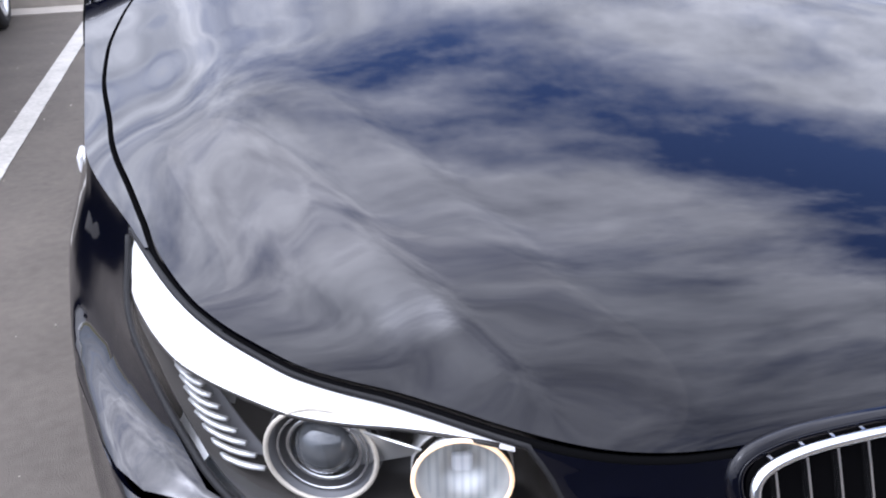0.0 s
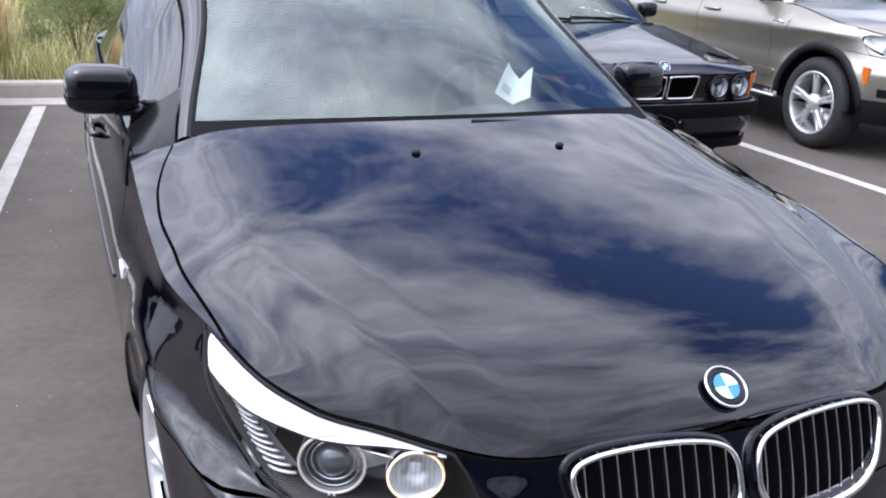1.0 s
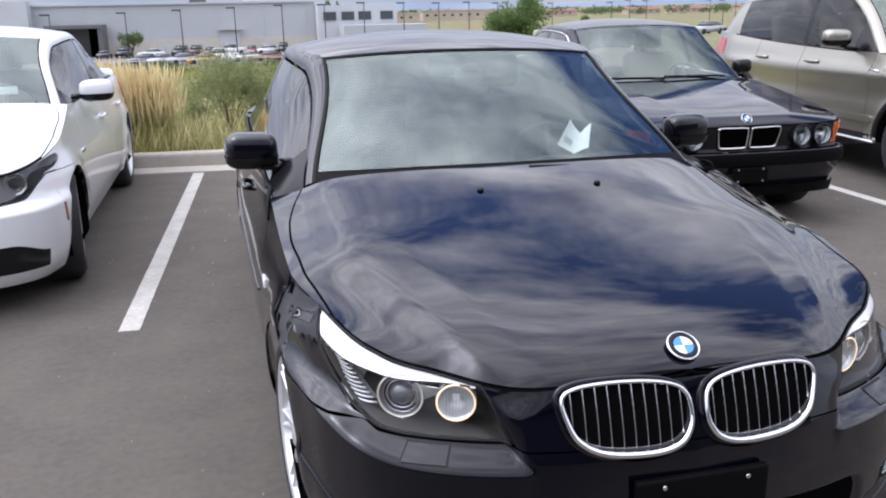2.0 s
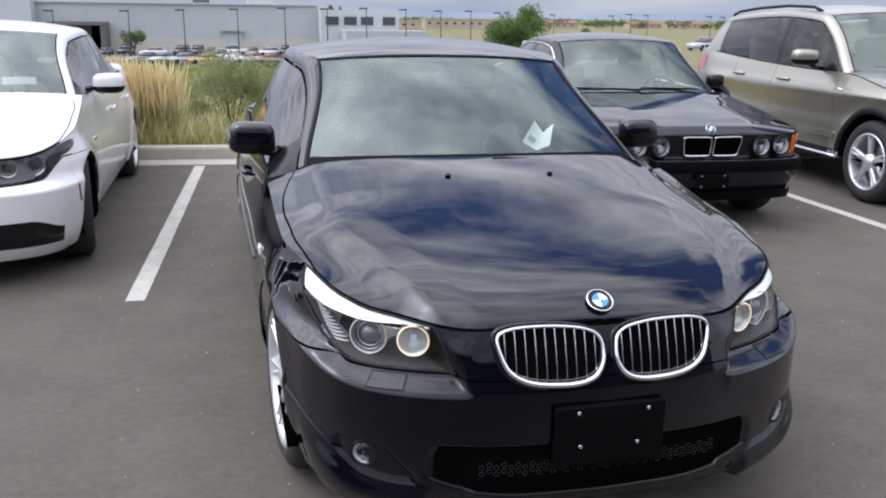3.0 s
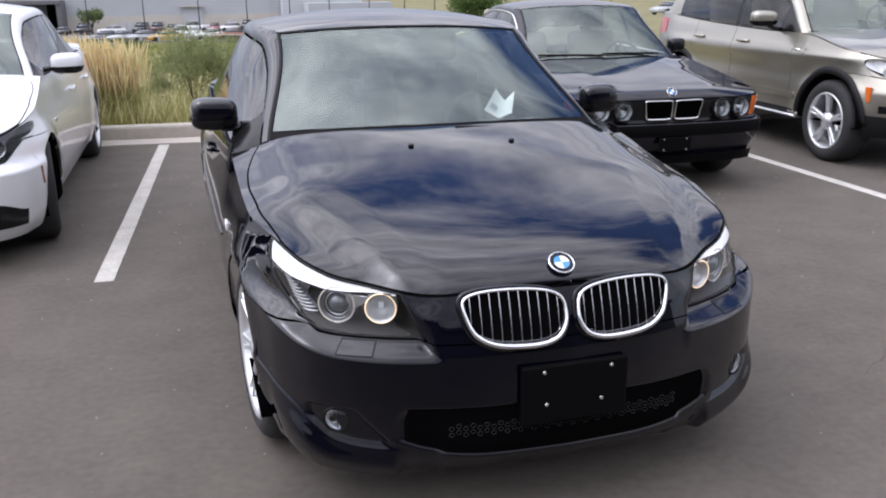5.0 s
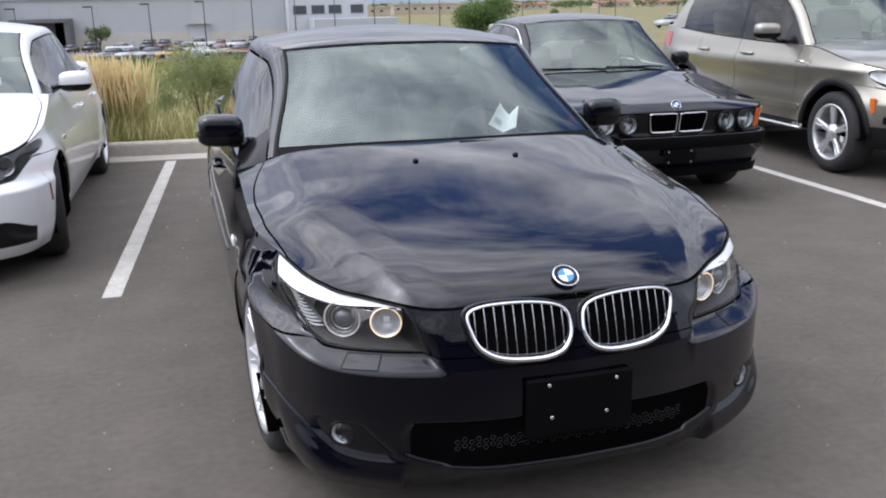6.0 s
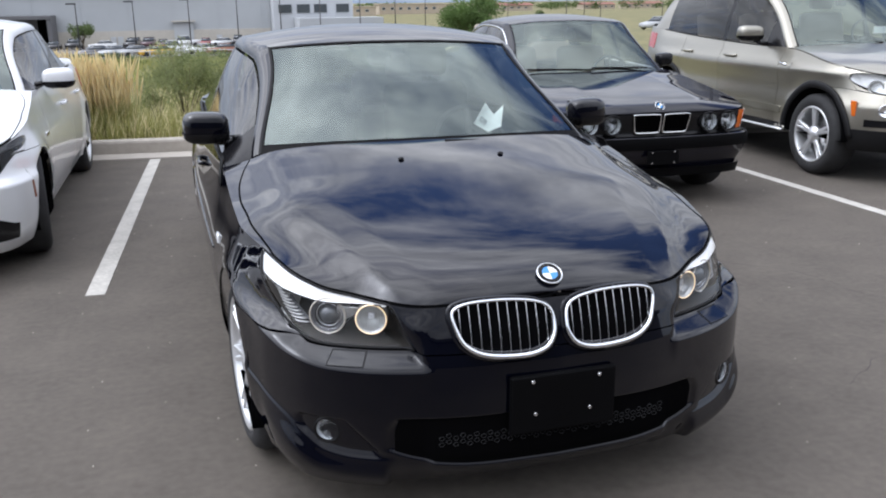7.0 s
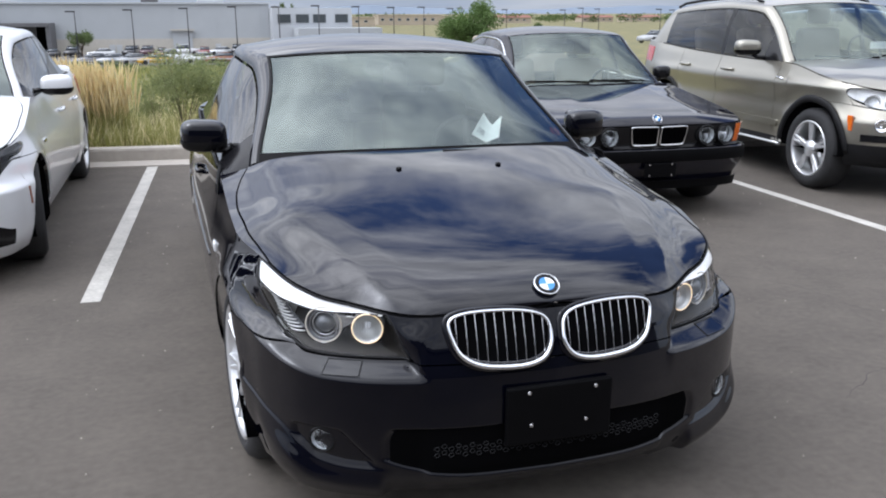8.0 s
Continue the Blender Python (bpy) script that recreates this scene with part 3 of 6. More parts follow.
    ss = sorted(set(spread(0.0, 0.4, 14 * fine) + spread(0.4, s_end, 60 * fine)))
    tt = spread(-1, 1, 100 * fine + 1)
    sheet("bonnet", bonnet, ss, tt, paint, car, sh.bonnet_label, flip=True)
    for side in (-1, 1):
        bm = bmesh.new()
        line = []
        for s in spread(0.0, s_end, 80):
            x, y, z = sh.edge(s)
            q = upper(s, side * max(1 - (0.002 + sh.shoulder(y)) / max(x, 0.003), 0.0))
            line.append(Vector((q[0], q[1] + 0.003, q[2] - 0.007)))
        tube(bm, line, 0.0055, 6)
        part("bonnet_seal", bm, DARK, car, "", True)
    # boot lid or tailgate shelf behind the rear window
    s_b = sh.s_at(sh.boot_start)

    def boot(s, t):
        x, y, z = sh.edge(s)
        return (t * max(x, 0.0), y, z + 0.03 * (1 - t * t) * step(L, L - 0.3, y))

    sheet("boot_lid", boot, spread(s_b, sh.total, 30), spread(-1, 1, 21), paint, car, flip=True)
    # cabin skin
    w1, w2 = sh.w_roof
    sheet("windscreen", lambda w, t: sh.crest(w, t), spread(0.0, w1 - 0.004, 18), spread(-0.985, 0.985, 25), PANE, car, "green-tinted windscreen glass", True, 0).visible_shadow = False
    sheet("roof", lambda w, t: sh.crest(w, t), spread(w1, w2, 30), spread(-1, 1, 31), paint, car, flip=True)
    sheet("headliner", lambda w, t: (sh.crest(w, t)[0], sh.crest(w, t)[1], sh.crest(w, t)[2] - 0.03), spread(w1 + 0.005, w2 - 0.005, 20), spread(-0.97, 0.97, 21), HEADLINER, car, "grey cloth headliner", flip=True, thick=0.004)
    sheet("parcel_shelf", lambda u, t: (t * (sh.ex(1) - 0.03), lerp(sh.ey(1) - 0.75, sh.cy(1) + 0.12, u), sh.ez(1) - 0.06 + 0.03 * u), (0, 1), spread(-1, 1, 9), LEATHER, car, "dark parcel shelf", flip=True, thick=0.006)
    sheet("rear_window", lambda w, t: sh.crest(w, t), spread(w2 + 0.004, 1.0, 14), spread(-0.96, 0.96, 21), pane_side or PANE_REAR, car, "", True, 0).visible_shadow = False
    ws = spread(0, 1, 60)

    def rail(w, q, side):
        """The pillar and roof rail, rolling from the skin's edge down to the side glass."""
        x, y, z = sh.ex(w), sh.ey(w), sh.ez(w)
        wide, drop = sh.rail_w * lerp(sh.rail_foot, 1.0, step(0, w1, w)) + sh.rail_more * step(w1 - 0.10, w1 + 0.2, w), sh.rail_drop
        ang = q * math.pi / 2
        return (side * (x + wide * math.sin(ang)), y + 0.012 * math.sin(ang), z - drop * (1 - math.cos(ang)))

    def belt(y):
        return sh.at(sh.s_at(y), topz(y))

    ry = np.array([sh.ey(w) for w in ws])
    for side in (-1, 1):
        sheet("roof_rail", lambda w, q: rail(w, q, side), ws, spread(0, 1, 7), paint, car, flip=side > 0, thick=0.01)
        sheet("window_seal", lambda w, q: rail(w, 0, side)[0:0] + (side * (sh.ex(w) - 0.012 + 0.012 * q), sh.ey(w) - 0.002, sh.ez(w) + 0.002), spread(0, w1, 24), [0, 1], TRIM, car, flip=side > 0, thick=0.004)

        if sh.trim_mat is CHROME:
            bm = bmesh.new()
            tube(bm, [Vector(rail(w, 1.0, side)) + Vector((side * 0.004, 0, 0)) for w in spread(0.2, 0.94, 40)], 0.008, 6)
            part("window_frame_trim", bm, CHROME, car, "chrome window surround", True)

        def flank_glass(y, q):
            w = float(np.interp(y, ry, ws))
            a, b = Vector(rail(w, 1.0, side)), Vector(belt(y))
            b.x *= side
            b.x -= side * 0.008
            if b.z > a.z - 0.004:
                b.z = a.z - 0.004
            p = a.lerp(b, q)
            p.x += side * 0.014 * math.sin(math.pi * q) * min(1, (a.z - b.z) / 0.3)
            return tuple(p)
        d0, d1, d2 = sh.glass
        for a, b, nm in ((d0, d1 - 0.035, "side_window"), (d1 + 0.035, d2, "side_window")):
            sheet(nm, flank_glass, spread(a, b, 24), spread(0.03, 0.97, 8), pane_side or PANE_DARK, car, "dark reflecting side window glass", flip=side > 0, thick=0).visible_shadow = False
        sheet("door_pillar", lambda y, q: flank_glass(y, q), spread(d1 - 0.035, d1 + 0.035, 3), spread(0, 1, 8), GLOSS_BLACK, car, flip=side > 0)
        sheet("rear_pillar", flank_glass, spread(d2, float(ry[-1]) - 0.02, 16), spread(0, 1, 8), paint, car, flip=side > 0)
        sheet("front_quarter", flank_glass, spread(float(ry[0]) + 0.02, d0, 8), spread(0, 1, 5), GLOSS_BLACK, car, flip=side > 0)
        bm = bmesh.new()
        tube(bm, [Vector(belt(y)) * 1 if side > 0 else Vector((-belt(y)[0], belt(y)[1], belt(y)[2])) for y in spread(d0 - 0.1, d2 + 0.05, 30)], 0.008, 6)
        part("window_trim", bm, sh.trim_mat, car, "", True)
    # underside and inner tub
    bm = bmesh.new()
    hw = sh.track - 0.3
    box(bm, -hw, hw, 0.25, L - 0.3, sh.sill(2) + 0.02, sh.sill(2) + 0.08)
    part("underbody", bm, DARK, car)
    bm = bmesh.new()
    zf, yb = sh.sill(2) + 0.09, sh.bonnet_end
    box(bm, -sh.ex(0) + 0.02, sh.ex(0) - 0.02, yb - 0.05, yb + 0.02, zf, sh.ez(0) - 0.05)
    box(bm, -hw, hw, yb, sh.ey(1) - 0.1, zf - 0.005, zf + 0.02)
    box(bm, -sh.ex(0) + 0.02, sh.ex(0) - 0.02, sh.ey(1) - 0.35, sh.ey(1) - 0.3, zf, sh.ez(1) - 0.06)
    part("cabin_tub", bm, LEATHER, car)
    bm = bmesh.new()
    box(bm, -sh.ex(1) + 0.01, sh.ex(1) - 0.01, sh.cy(1) - 0.09, sh.cy(1) + 0.05, sh.ez(1) - 0.09, sh.cz(1) - 0.002)
    part("rear_scuttle", bm, DARK, car)
    zd = sh.ez(0)
    bm = bmesh.new()

    def dash(u, t):
        prof = ((0.0, 0.012), (0.12, 0.0), (0.32, -0.015), (0.45, -0.03), (0.5, -0.07), (0.5, -0.3))
        k = min(int(u * 5), 4)
        a, b = prof[k], prof[k + 1]
        f = u * 5 - k
        return (t * (sh.ex(0.1) - 0.04), sh.cy(0) + 0.05 + lerp(a[0], b[0], f) + 0.17 * t * t, zd - 0.002 + lerp(a[1], b[1], f) + 0.02 * math.exp(-((t - 0.5) * 6) ** 2))
    bm.free()
    sheet("dashboard", dash, spread(0, 1, 21), spread(-1, 1, 25), LEATHER, car, "dark grey dashboard", flip=True, thick=0.01)
    for side in (-1, 1):
        for yy, nm in ((sh.seat_y, "front_seat"), (sh.seat_y + 0.95, "rear_seat")):
            bm = bmesh.new()
            zc = sh.seat_z
            box(bm, -0.25, 0.25, -0.5, 0.05, zc - 0.16, zc, 0.05)
            box(bm, -0.25, 0.25, 0.0, 0.14, zc - 0.05, zc + 0.62, 0.05, pose(0, 0, 0) @ Matrix.Translation((0, 0.02, zc)) @ Matrix.Rotation(radians(-14), 4, "X") @ Matrix.Translation((0, -0.02, -zc)))
            box(bm, -0.13, 0.13, 0.17, 0.27, zc + 0.63, zc + 0.80, 0.035)
            sb = part(nm, bm, seat, car, "", True)
            sb.location = (side * 0.37, yy, 0)
    bm = bmesh.new()
    ctr = Vector((0.37, sh.seat_y - 0.62, sh.seat_z + 0.36))
    tilt = Matrix.Rotation(radians(65), 3, "X")
    tube(bm, [ctr + tilt @ Vector((0.185 * math.cos(a), 0.185 * math.sin(a), 0)) for a in spread(0, 2 * math.pi, 29)[:-1]], 0.014, 8, True)
    for a in (math.radians(200), math.radians(340), math.radians(90)):
        tube(bm, [ctr, ctr + tilt @ Vector((0.18 * math.cos(a), 0.18 * math.sin(a), 0))], 0.018, 6)
    tube(bm, [ctr + Vector((0, -0.01, 0)), ctr + tilt @ Vector((0, 0, -0.25))], 0.04, 8)
    part("steering_wheel", bm, LEATHER, car, "dark steering wheel", True)
    bm = bmesh.new()
    wm = sh.crest(w1 * 0.9, 0)
    box(bm, -0.062, 0.062, wm[1] + 0.05, wm[1] + 0.09, wm[2] - 0.125, wm[2] - 0.03, 0.02)
    box(bm, -0.035, 0.035, wm[1] + 0.03, wm[1] + 0.07, wm[2] - 0.05, wm[2] - 0.012, 0.012)
    part("interior_mirror", bm, MIRROR_BACK, car, "", True)
    for side in (-1, 1):
        for yw in sh.axles:
            wheel(sh, car, side, yw, sh.spokes[0], None, sh.spokes[1], sh.steer if yw < 2 else 0.0)
    return car


def wing_mirror(car, sh, side, x0, y0, z0, w, h, paint, foot, lower=0.0):
    """A rounded mirror housing on a short arm, with its glass looking back."""
    bm = bmesh.new()
    bmesh.ops.create_uvsphere(bm, u_segments=24, v_segments=14, radius=1.0)
    for v in bm.verts:
        c = v.co
        e = lambda q, p: math.copysign(abs(q) ** p, q)
        c.x, c.y, c.z = e(c.x, 0.55) * w / 2, e(c.y, 0.7) * 0.075, e(c.z, 0.6) * h / 2
        c.z += 0.006 * (c.x * side / w)
        if c.y > 0.03:
            c.y = 0.03
        c.y += 0.05 * abs(c.x * side + w / 2) / w * 0.4
    bmesh.ops.transform(bm, matrix=Matrix.Translation((x0, y0, z0)), verts=bm.verts[:])
    hs = part("wing_mirror", bm, paint, car, "", True)
    if lower:
        # a black underside, proud of the painted cap
        bm = bmesh.new()
        bmesh.ops.create_uvsphere(bm, u_segments=24, v_segments=14, radius=1.0)
        bmesh.ops.bisect_plane(bm, geom=bm.verts[:] + bm.edges[:] + bm.faces[:], plane_co=(0, 0, -0.12), plane_no=(0, 0, 1), clear_outer=True)
        for v in bm.verts:
            q = v.co
            e = lambda a, b: math.copysign(abs(a) ** b, a)
            q.x, q.y, q.z = e(q.x, 0.55) * w * 0.515, min(e(q.y, 0.7) * 0.079, 0.033), e(q.z, 0.6) * h * 0.52
            q.y += 0.05 * abs(q.x * side + w / 2) / w * 0.4
        bmesh.ops.transform(bm, matrix=Matrix.Translation((x0, y0, z0)), verts=bm.verts[:])
        part("underside", bm, GLOSS_BLACK, hs, "black mirror underside", True)
    bm = bmesh.new()
    tube(bm, [(foot[0], foot[1], foot[2]), (lerp(foot[0], x0, 0.4), lerp(foot[1], y0, 0.7), foot[2] + 0.01), (x0 - side * w * 0.15, y0 - 0.01, z0 - h / 2 + 0.008)], [0.03, 0.026, 0.024], 10, flat=0.7)
    part("mirror_arm", bm, GLOSS_BLACK, hs, "", True)
    bm = bmesh.new()
    box(bm, x0 - w * 0.43, x0 + w * 0.43, y0 + 0.036, y0 + 0.042, z0 - h * 0.4, z0 + h * 0.4)
    part("mirror_glass", bm, CHROME, hs)
    return hs


def nose_line(z0, slope, swell):
    """A bonnet's middle line: steep at the nose, then easing, then flat before the windscreen."""
    def line(y):
        y = max(y, 0.06)
        return z0 + slope * (y - 0.06) + swell * (1 - math.exp(-(y - 0.06) / 0.09)) - 0.04 * max(0, y - 1.0) ** 2
    return line


def flame_section(x, y, edge_x, deep):
    """How far a bonnet's skin lies below its middle line: a crown, an inner soft crease, a sharp outer one, and a hollow before the wing."""
    soft = lambda q, e: 0.5 * (q + math.sqrt(q * q + e * e))
    fade = 1 - step(0.45, 1.1, y)
    inner, outer = 0.32 + 0.31 * y, 0.395 + 0.41 * (y - 0.5 * (y - 0.74 + math.sqrt((y - 0.74) ** 2 + 0.01)))
    hollow = outer + 0.45 * (edge_x - outer)
    room = step(0.0, 0.07, edge_x - outer)
    blunt = 0.006 + 0.05 * step(0.3, 0.85, y)
    crown = 0.25 * math.exp(-y / 0.22) + 0.055 * (1.5 - y)

    def form(q):
        a = crown * q * q + 0.08 * fade * soft(q - inner, 0.014)
        return a + room * (0.34 * soft(q - outer, blunt) - 0.28 * soft(q - hollow, 0.03))
    left_over = deep - form(edge_x) + form(0)
    # small dents and waves in the metal along the outer crease
    dents = 0.0005 * noise.noise(Vector((x * 34, y * 11, 2.0))) * math.exp(-((x - outer - 0.03) / 0.06) ** 2) * room * step(0.1, 0.2, y) * (1 - step(0.6, 0.95, y))
    return form(x) - form(0) + left_over * (x / max(edge_x, 1e-6)) ** lerp(6, 4, step(0.65, 1.0, y)) + dents


def base_shape(**over):
    """The saloon that the camera circles; other cars change what differs."""
    k = dict(
        length=4.84, outline=((0, 0), (0.25, 0.012), (0.45, 0.05), (0.63, 0.12), (0.77, 0.225), (0.855, 0.37), (0.890, 0.55), (0.912, 0.83), (0.930, 1.2), (0.948, 1.6), (0.958, 2.2), (0.965, 2.9), (0.955, 3.6), (0.94, 4.0), (0.87, 4.45), (0.80, 4.67), (0.6, 4.79), (0.3, 4.835), (0, 4.84)),
        front0=curve((0.12, 0.12), (0.18, 0.06), (0.225, 0.014), (0.28, 0.0), (0.46, 0.0), (0.55, 0.008), (0.62, 0.028), (0.68, 0.05), (0.735, 0.072), (0.82, 0.11)),
        front1=curve((0.12, 0.11), (0.18, 0.055), (0.24, 0.022), (0.3, 0.010), (0.45, 0.0), (0.545, 0.0), (0.553, 0.006), (0.592, 0.068), (0.67, 0.105), (0.73, 0.136), (0.82, 0.185)),
        flank=curve((0.15, 0.075), (0.25, 0.045), (0.33, 0.018), (0.42, 0.006), (0.55, 0.0), (0.66, 0.004), (0.74, 0.02), (0.80, 0.036), (0.86, 0.046), (0.92, 0.056), (0.97, 0.072), (1.03, 0.12)),
        tail=curve((0.15, 0.08), (0.35, 0.02), (0.5, 0.0), (0.7, 0.03), (0.9, 0.07), (1.05, 0.12)),
        mid0=0.394, mid1=0.422, mid_lean=0.78, mid_wide=0.05, rows_n=46, slant=0.17, flare=0.016, steer=0.0, rail_foot=1.1, section=None, lamp_low=None, lamp_tip=1.19, corner=0.0, shelf_rise=None, rail_more=0.028, spoke_w=0.034, shoulder=curve((0.4, 0.0), (0.5, 0.004), (0.57, 0.012), (0.70, 0.027), (0.85, 0.033), (1.015, 0.028), (1.15, 0.036), (1.3, 0.066), (1.42, 0.105)), turn0=0.85, turn1=1.45,
        top=curve((0, 0.735), (0.25, 0.735), (0.45, 0.727), (0.64, 0.738), (0.81, 0.757), (0.90, 0.775), (0.98, 0.793), (1.07, 0.808), (1.16, 0.818), (1.325, 0.833), (1.477, 0.849), (1.643, 0.868), (1.828, 0.899), (2.03, 0.936), (2.3, 0.958), (2.6, 0.963), (3.5, 0.972), (4.2, 0.97), (4.9, 0.965), (5.4, 0.965), (6.0, 0.95)),
        sill=curve((0, 0.158), (0.3, 0.16), (0.6, 0.185), (3.5, 0.215), (4.84, 0.24)),
        seam=curve((0, 0.593), (0.5, 0.593), (0.85, 0.598), (1.1, 0.622)),
        nose_low=curve((0, 0.597), (0.44, 0.597), (0.455, 0.612), (0.53, 0.722), (0.6, 0.73)), nose_x=0.528,
        doors=(1.42, 2.66, 3.62), axles=(0.83, 3.718), arch_r=0.35, wheel_r=0.325, track=0.912, tyre_w=0.24, rim_r=0.232, spokes=(7, True),
        bonnet_end=1.42, bonnet_bow=0.13, bonnet_z=nose_line(0.738, 0.186, 0.0675),
        crease_t=0.66, crease_fall=0.2, crease_way=(0.35, 0.29), crease_soft=0.008, crease_kink=0.45, boot_start=4.0,
        w_roof=(0.33, 0.66),
        cy=curve((0, 1.27), (0.33, 1.98), (0.5, 2.65), (0.66, 3.35), (1, 4.05)),
        cz=curve((0, 1.008), (0.1, 1.115), (0.22, 1.275), (0.33, 1.415), (0.42, 1.465), (0.5, 1.48), (0.6, 1.455), (0.66, 1.415), (1, 1.005)),
        ex=curve((0, 0.735), (0.33, 0.60), (0.42, 0.625), (0.5, 0.625), (0.66, 0.59), (1, 0.64)),
        ey=curve((0, 1.42), (0.33, 2.10), (0.5, 2.68), (0.66, 3.30), (1, 3.98)),
        ez=curve((0, 0.985), (0.33, 1.385), (0.42, 1.418), (0.5, 1.425), (0.66, 1.365), (1, 0.985)),
        rail_w=0.055, rail_drop=0.06, glass=(1.66, 2.68, 3.72), seat_y=2.55, seat_z=0.55,
        trim_mat=TRIM, bumper_paint=None, bumper_label="", nose_paint=None, skirt_paint=None, bonnet_label="",
    )
    k.update(over)
    sh = Shape(**k)
    sh.lamp_out = sh.s_at(0.405)
    return sh


def ring_spline(pts, n):
    """A closed smooth line through points."""
    pts = [Vector(p) for p in pts]
    out, c = [], len(pts)
    for k in range(c):
        a, b, d, e = pts[k - 1], pts[k], pts[(k + 1) % c], pts[(k + 2) % c]
        for j in range(n):
            t = j / n
            out.append(0.5 * ((2 * b) + (d - a) * t + (2 * a - 5 * b + 4 * d - e) * t * t + (3 * b - a - 3 * d + e) * t ** 3))
    return out


def kidney(car, sh, side, pts, slats, frame_r, deep, mat_frame, mat_slat, proud=0.012, surround=None):
    """One framed half of the grille, with its upright slats before a near-black backing."""
    line = ring_spline([(side * x, 0, z) for x, z in pts], 8)
    surf = lambda p, d: Vector((p.x, sh.at(abs(p.x), p.z)[1] + d, p.z))
    bm = bmesh.new()
    zs_line = [p.z for p in line]
    swell = lambda p: frame_r * (0.85 + 0.75 * ((max(zs_line) - p.z) / (max(zs_line) - min(zs_line))) ** 2)
    tube(bm, [surf(p, -proud) for p in line], [swell(p) for p in line], 8, True, up=(0, 1, 0))
    g = part("grille", bm, mat_frame, car, "chrome-framed kidney grille", True)
    mid = sum(line, Vector()) / len(line)
    if surround:
        bm = bmesh.new()
        tube(bm, [surf(mid.lerp(q, 1.03) + Vector((0, 0, -0.003)), 0.004) for q in line], [0.009 + 0.012 * ((max(zs_line) - q.z) / (max(zs_line) - min(zs_line))) ** 2 for q in line], 8, True, up=(0, 1, 0))
        part("surround", bm, surround, g, "dark painted grille surround", True)
    # no real hollow: the grille's inner shade is put into this near-black sheet
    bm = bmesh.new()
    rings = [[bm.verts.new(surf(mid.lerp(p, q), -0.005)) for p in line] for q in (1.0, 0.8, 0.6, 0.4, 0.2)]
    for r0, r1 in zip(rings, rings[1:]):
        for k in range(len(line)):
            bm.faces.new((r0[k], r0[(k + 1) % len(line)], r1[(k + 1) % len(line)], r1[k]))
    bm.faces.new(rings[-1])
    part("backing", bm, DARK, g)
    xs = [p.x for p in line]
    for k in range(slats):
        x = lerp(min(xs), max(xs), (k + 0.75) / (slats + 0.5))
        zs = [lerp(a.z, b.z, (x - a.x) / (b.x - a.x)) for a, b in zip(line, line[1:] + line[:1]) if (a.x - x) * (b.x - x) <= 0 and a.x != b.x]
        if len(zs) < 2 or max(zs) - min(zs) < 0.02:
            continue
        hi, lo = max(zs), min(zs)
        bm = bmesh.new()
        path = []
        for q in spread(0, 1, 7):
            z = lerp(hi, lo, q)
            back = 0.006 * q ** 3
            path.append(surf(Vector((x, 0, z)), -0.012 + back))
        secs = []
        for p in path:
            secs.append([bm.verts.new(p + Vector(o)) for o in ((-0.0018, 0.006, 0), (-0.0012, -0.003, 0), (0.0012, -0.003, 0), (0.0018, 0.006, 0))])
        for a, b in zip(secs, secs[1:]):
            for j in range(4):
                bm.faces.new((a[j], a[(j + 1) % 4], b[(j + 1) % 4], b[j]))
        bm.faces.new(secs[0])
        bm.faces.new(secs[-1][::-1])
        part("slat", bm, mat_slat, g)
    return g


def roundel(car, m, r):
    """A round badge: chrome rim, dark band, blue and white quarters."""
    bm = bmesh.new()
    lathe(bm, [(r, 0.0), (r, 0.003), (r - 0.002, 0.005), (r - 0.004, 0.004), (r - 0.004, 0.0)], 36, m, closed=True)
    b = part("badge", bm, CHROME, car, "round badge with blue and white quarters", True)
    bm = bmesh.new()
    lathe(bm, [(r - 0.004, 0.0), (r - 0.004, 0.0034), (r * 0.6, 0.0036), (r * 0.6, 0.0)], 36, m, closed=True)
    part("band", bm, GLOSS_BLACK, b, "", True)
    for q in range(4):
        bm = bmesh.new()
        top = [bm.verts.new(m @ Vector((0, 0, 0.0042)))] + [bm.verts.new(m @ Vector((r * 0.6 * math.cos(a), r * 0.6 * math.sin(a), 0.0042))) for a in spread(q * math.pi / 2, (q + 1) * math.pi / 2, 9)]
        f = bm.faces.new(top)
        ex = bmesh.ops.extrude_face_region(bm, geom=[f])
        nrm = (m.to_3x3() @ Vector((0, 0, -1))) * 0.004
        bmesh.ops.translate(bm, vec=nrm, verts=[v for v in ex["geom"] if isinstance(v, bmesh.types.BMVert)])
        part("quarter", bm, ENAMEL_BLUE if q % 2 else ENAMEL_WHITE, b)
    return b


def bowl(bm, m, r, deep, n=32, rim=0.004):
    lathe(bm, [(r, 0), (r * 0.92, -deep * 0.35), (r * 0.7, -deep * 0.75), (r * 0.35, -deep), (0.001, -deep * 1.02), (0.001, -deep * 1.02 - rim), (r * 0.4, -deep - rim), (r * 0.75, -deep * 0.75 - rim), (r + rim, 0)], n, m, closed=True)
    return bm


def torus(bm, m, r, a, n=36, k=8):
    tube(bm, [m @ Vector((r * math.cos(q), r * math.sin(q), 0)) for q in spread(0, 2 * math.pi, n + 1)[:-1]], a, k, True, up=(m.to_3x3() @ Vector((0, 0, 1))))
    return bm


def headlamp(car, sh, side, s_in, units, ring_mat, housing, bay):
    """A lamp unit behind a clear cover that follows the skin: housing, and round lamps with their rings."""
    s0, s1 = s_in, sh.lamp_out - 0.006
    s2 = sh.s_at(sh.fy(sh.lamp_out) + sh.slant) - 0.006
    lo = lambda s: sh.seam(s) + 0.004
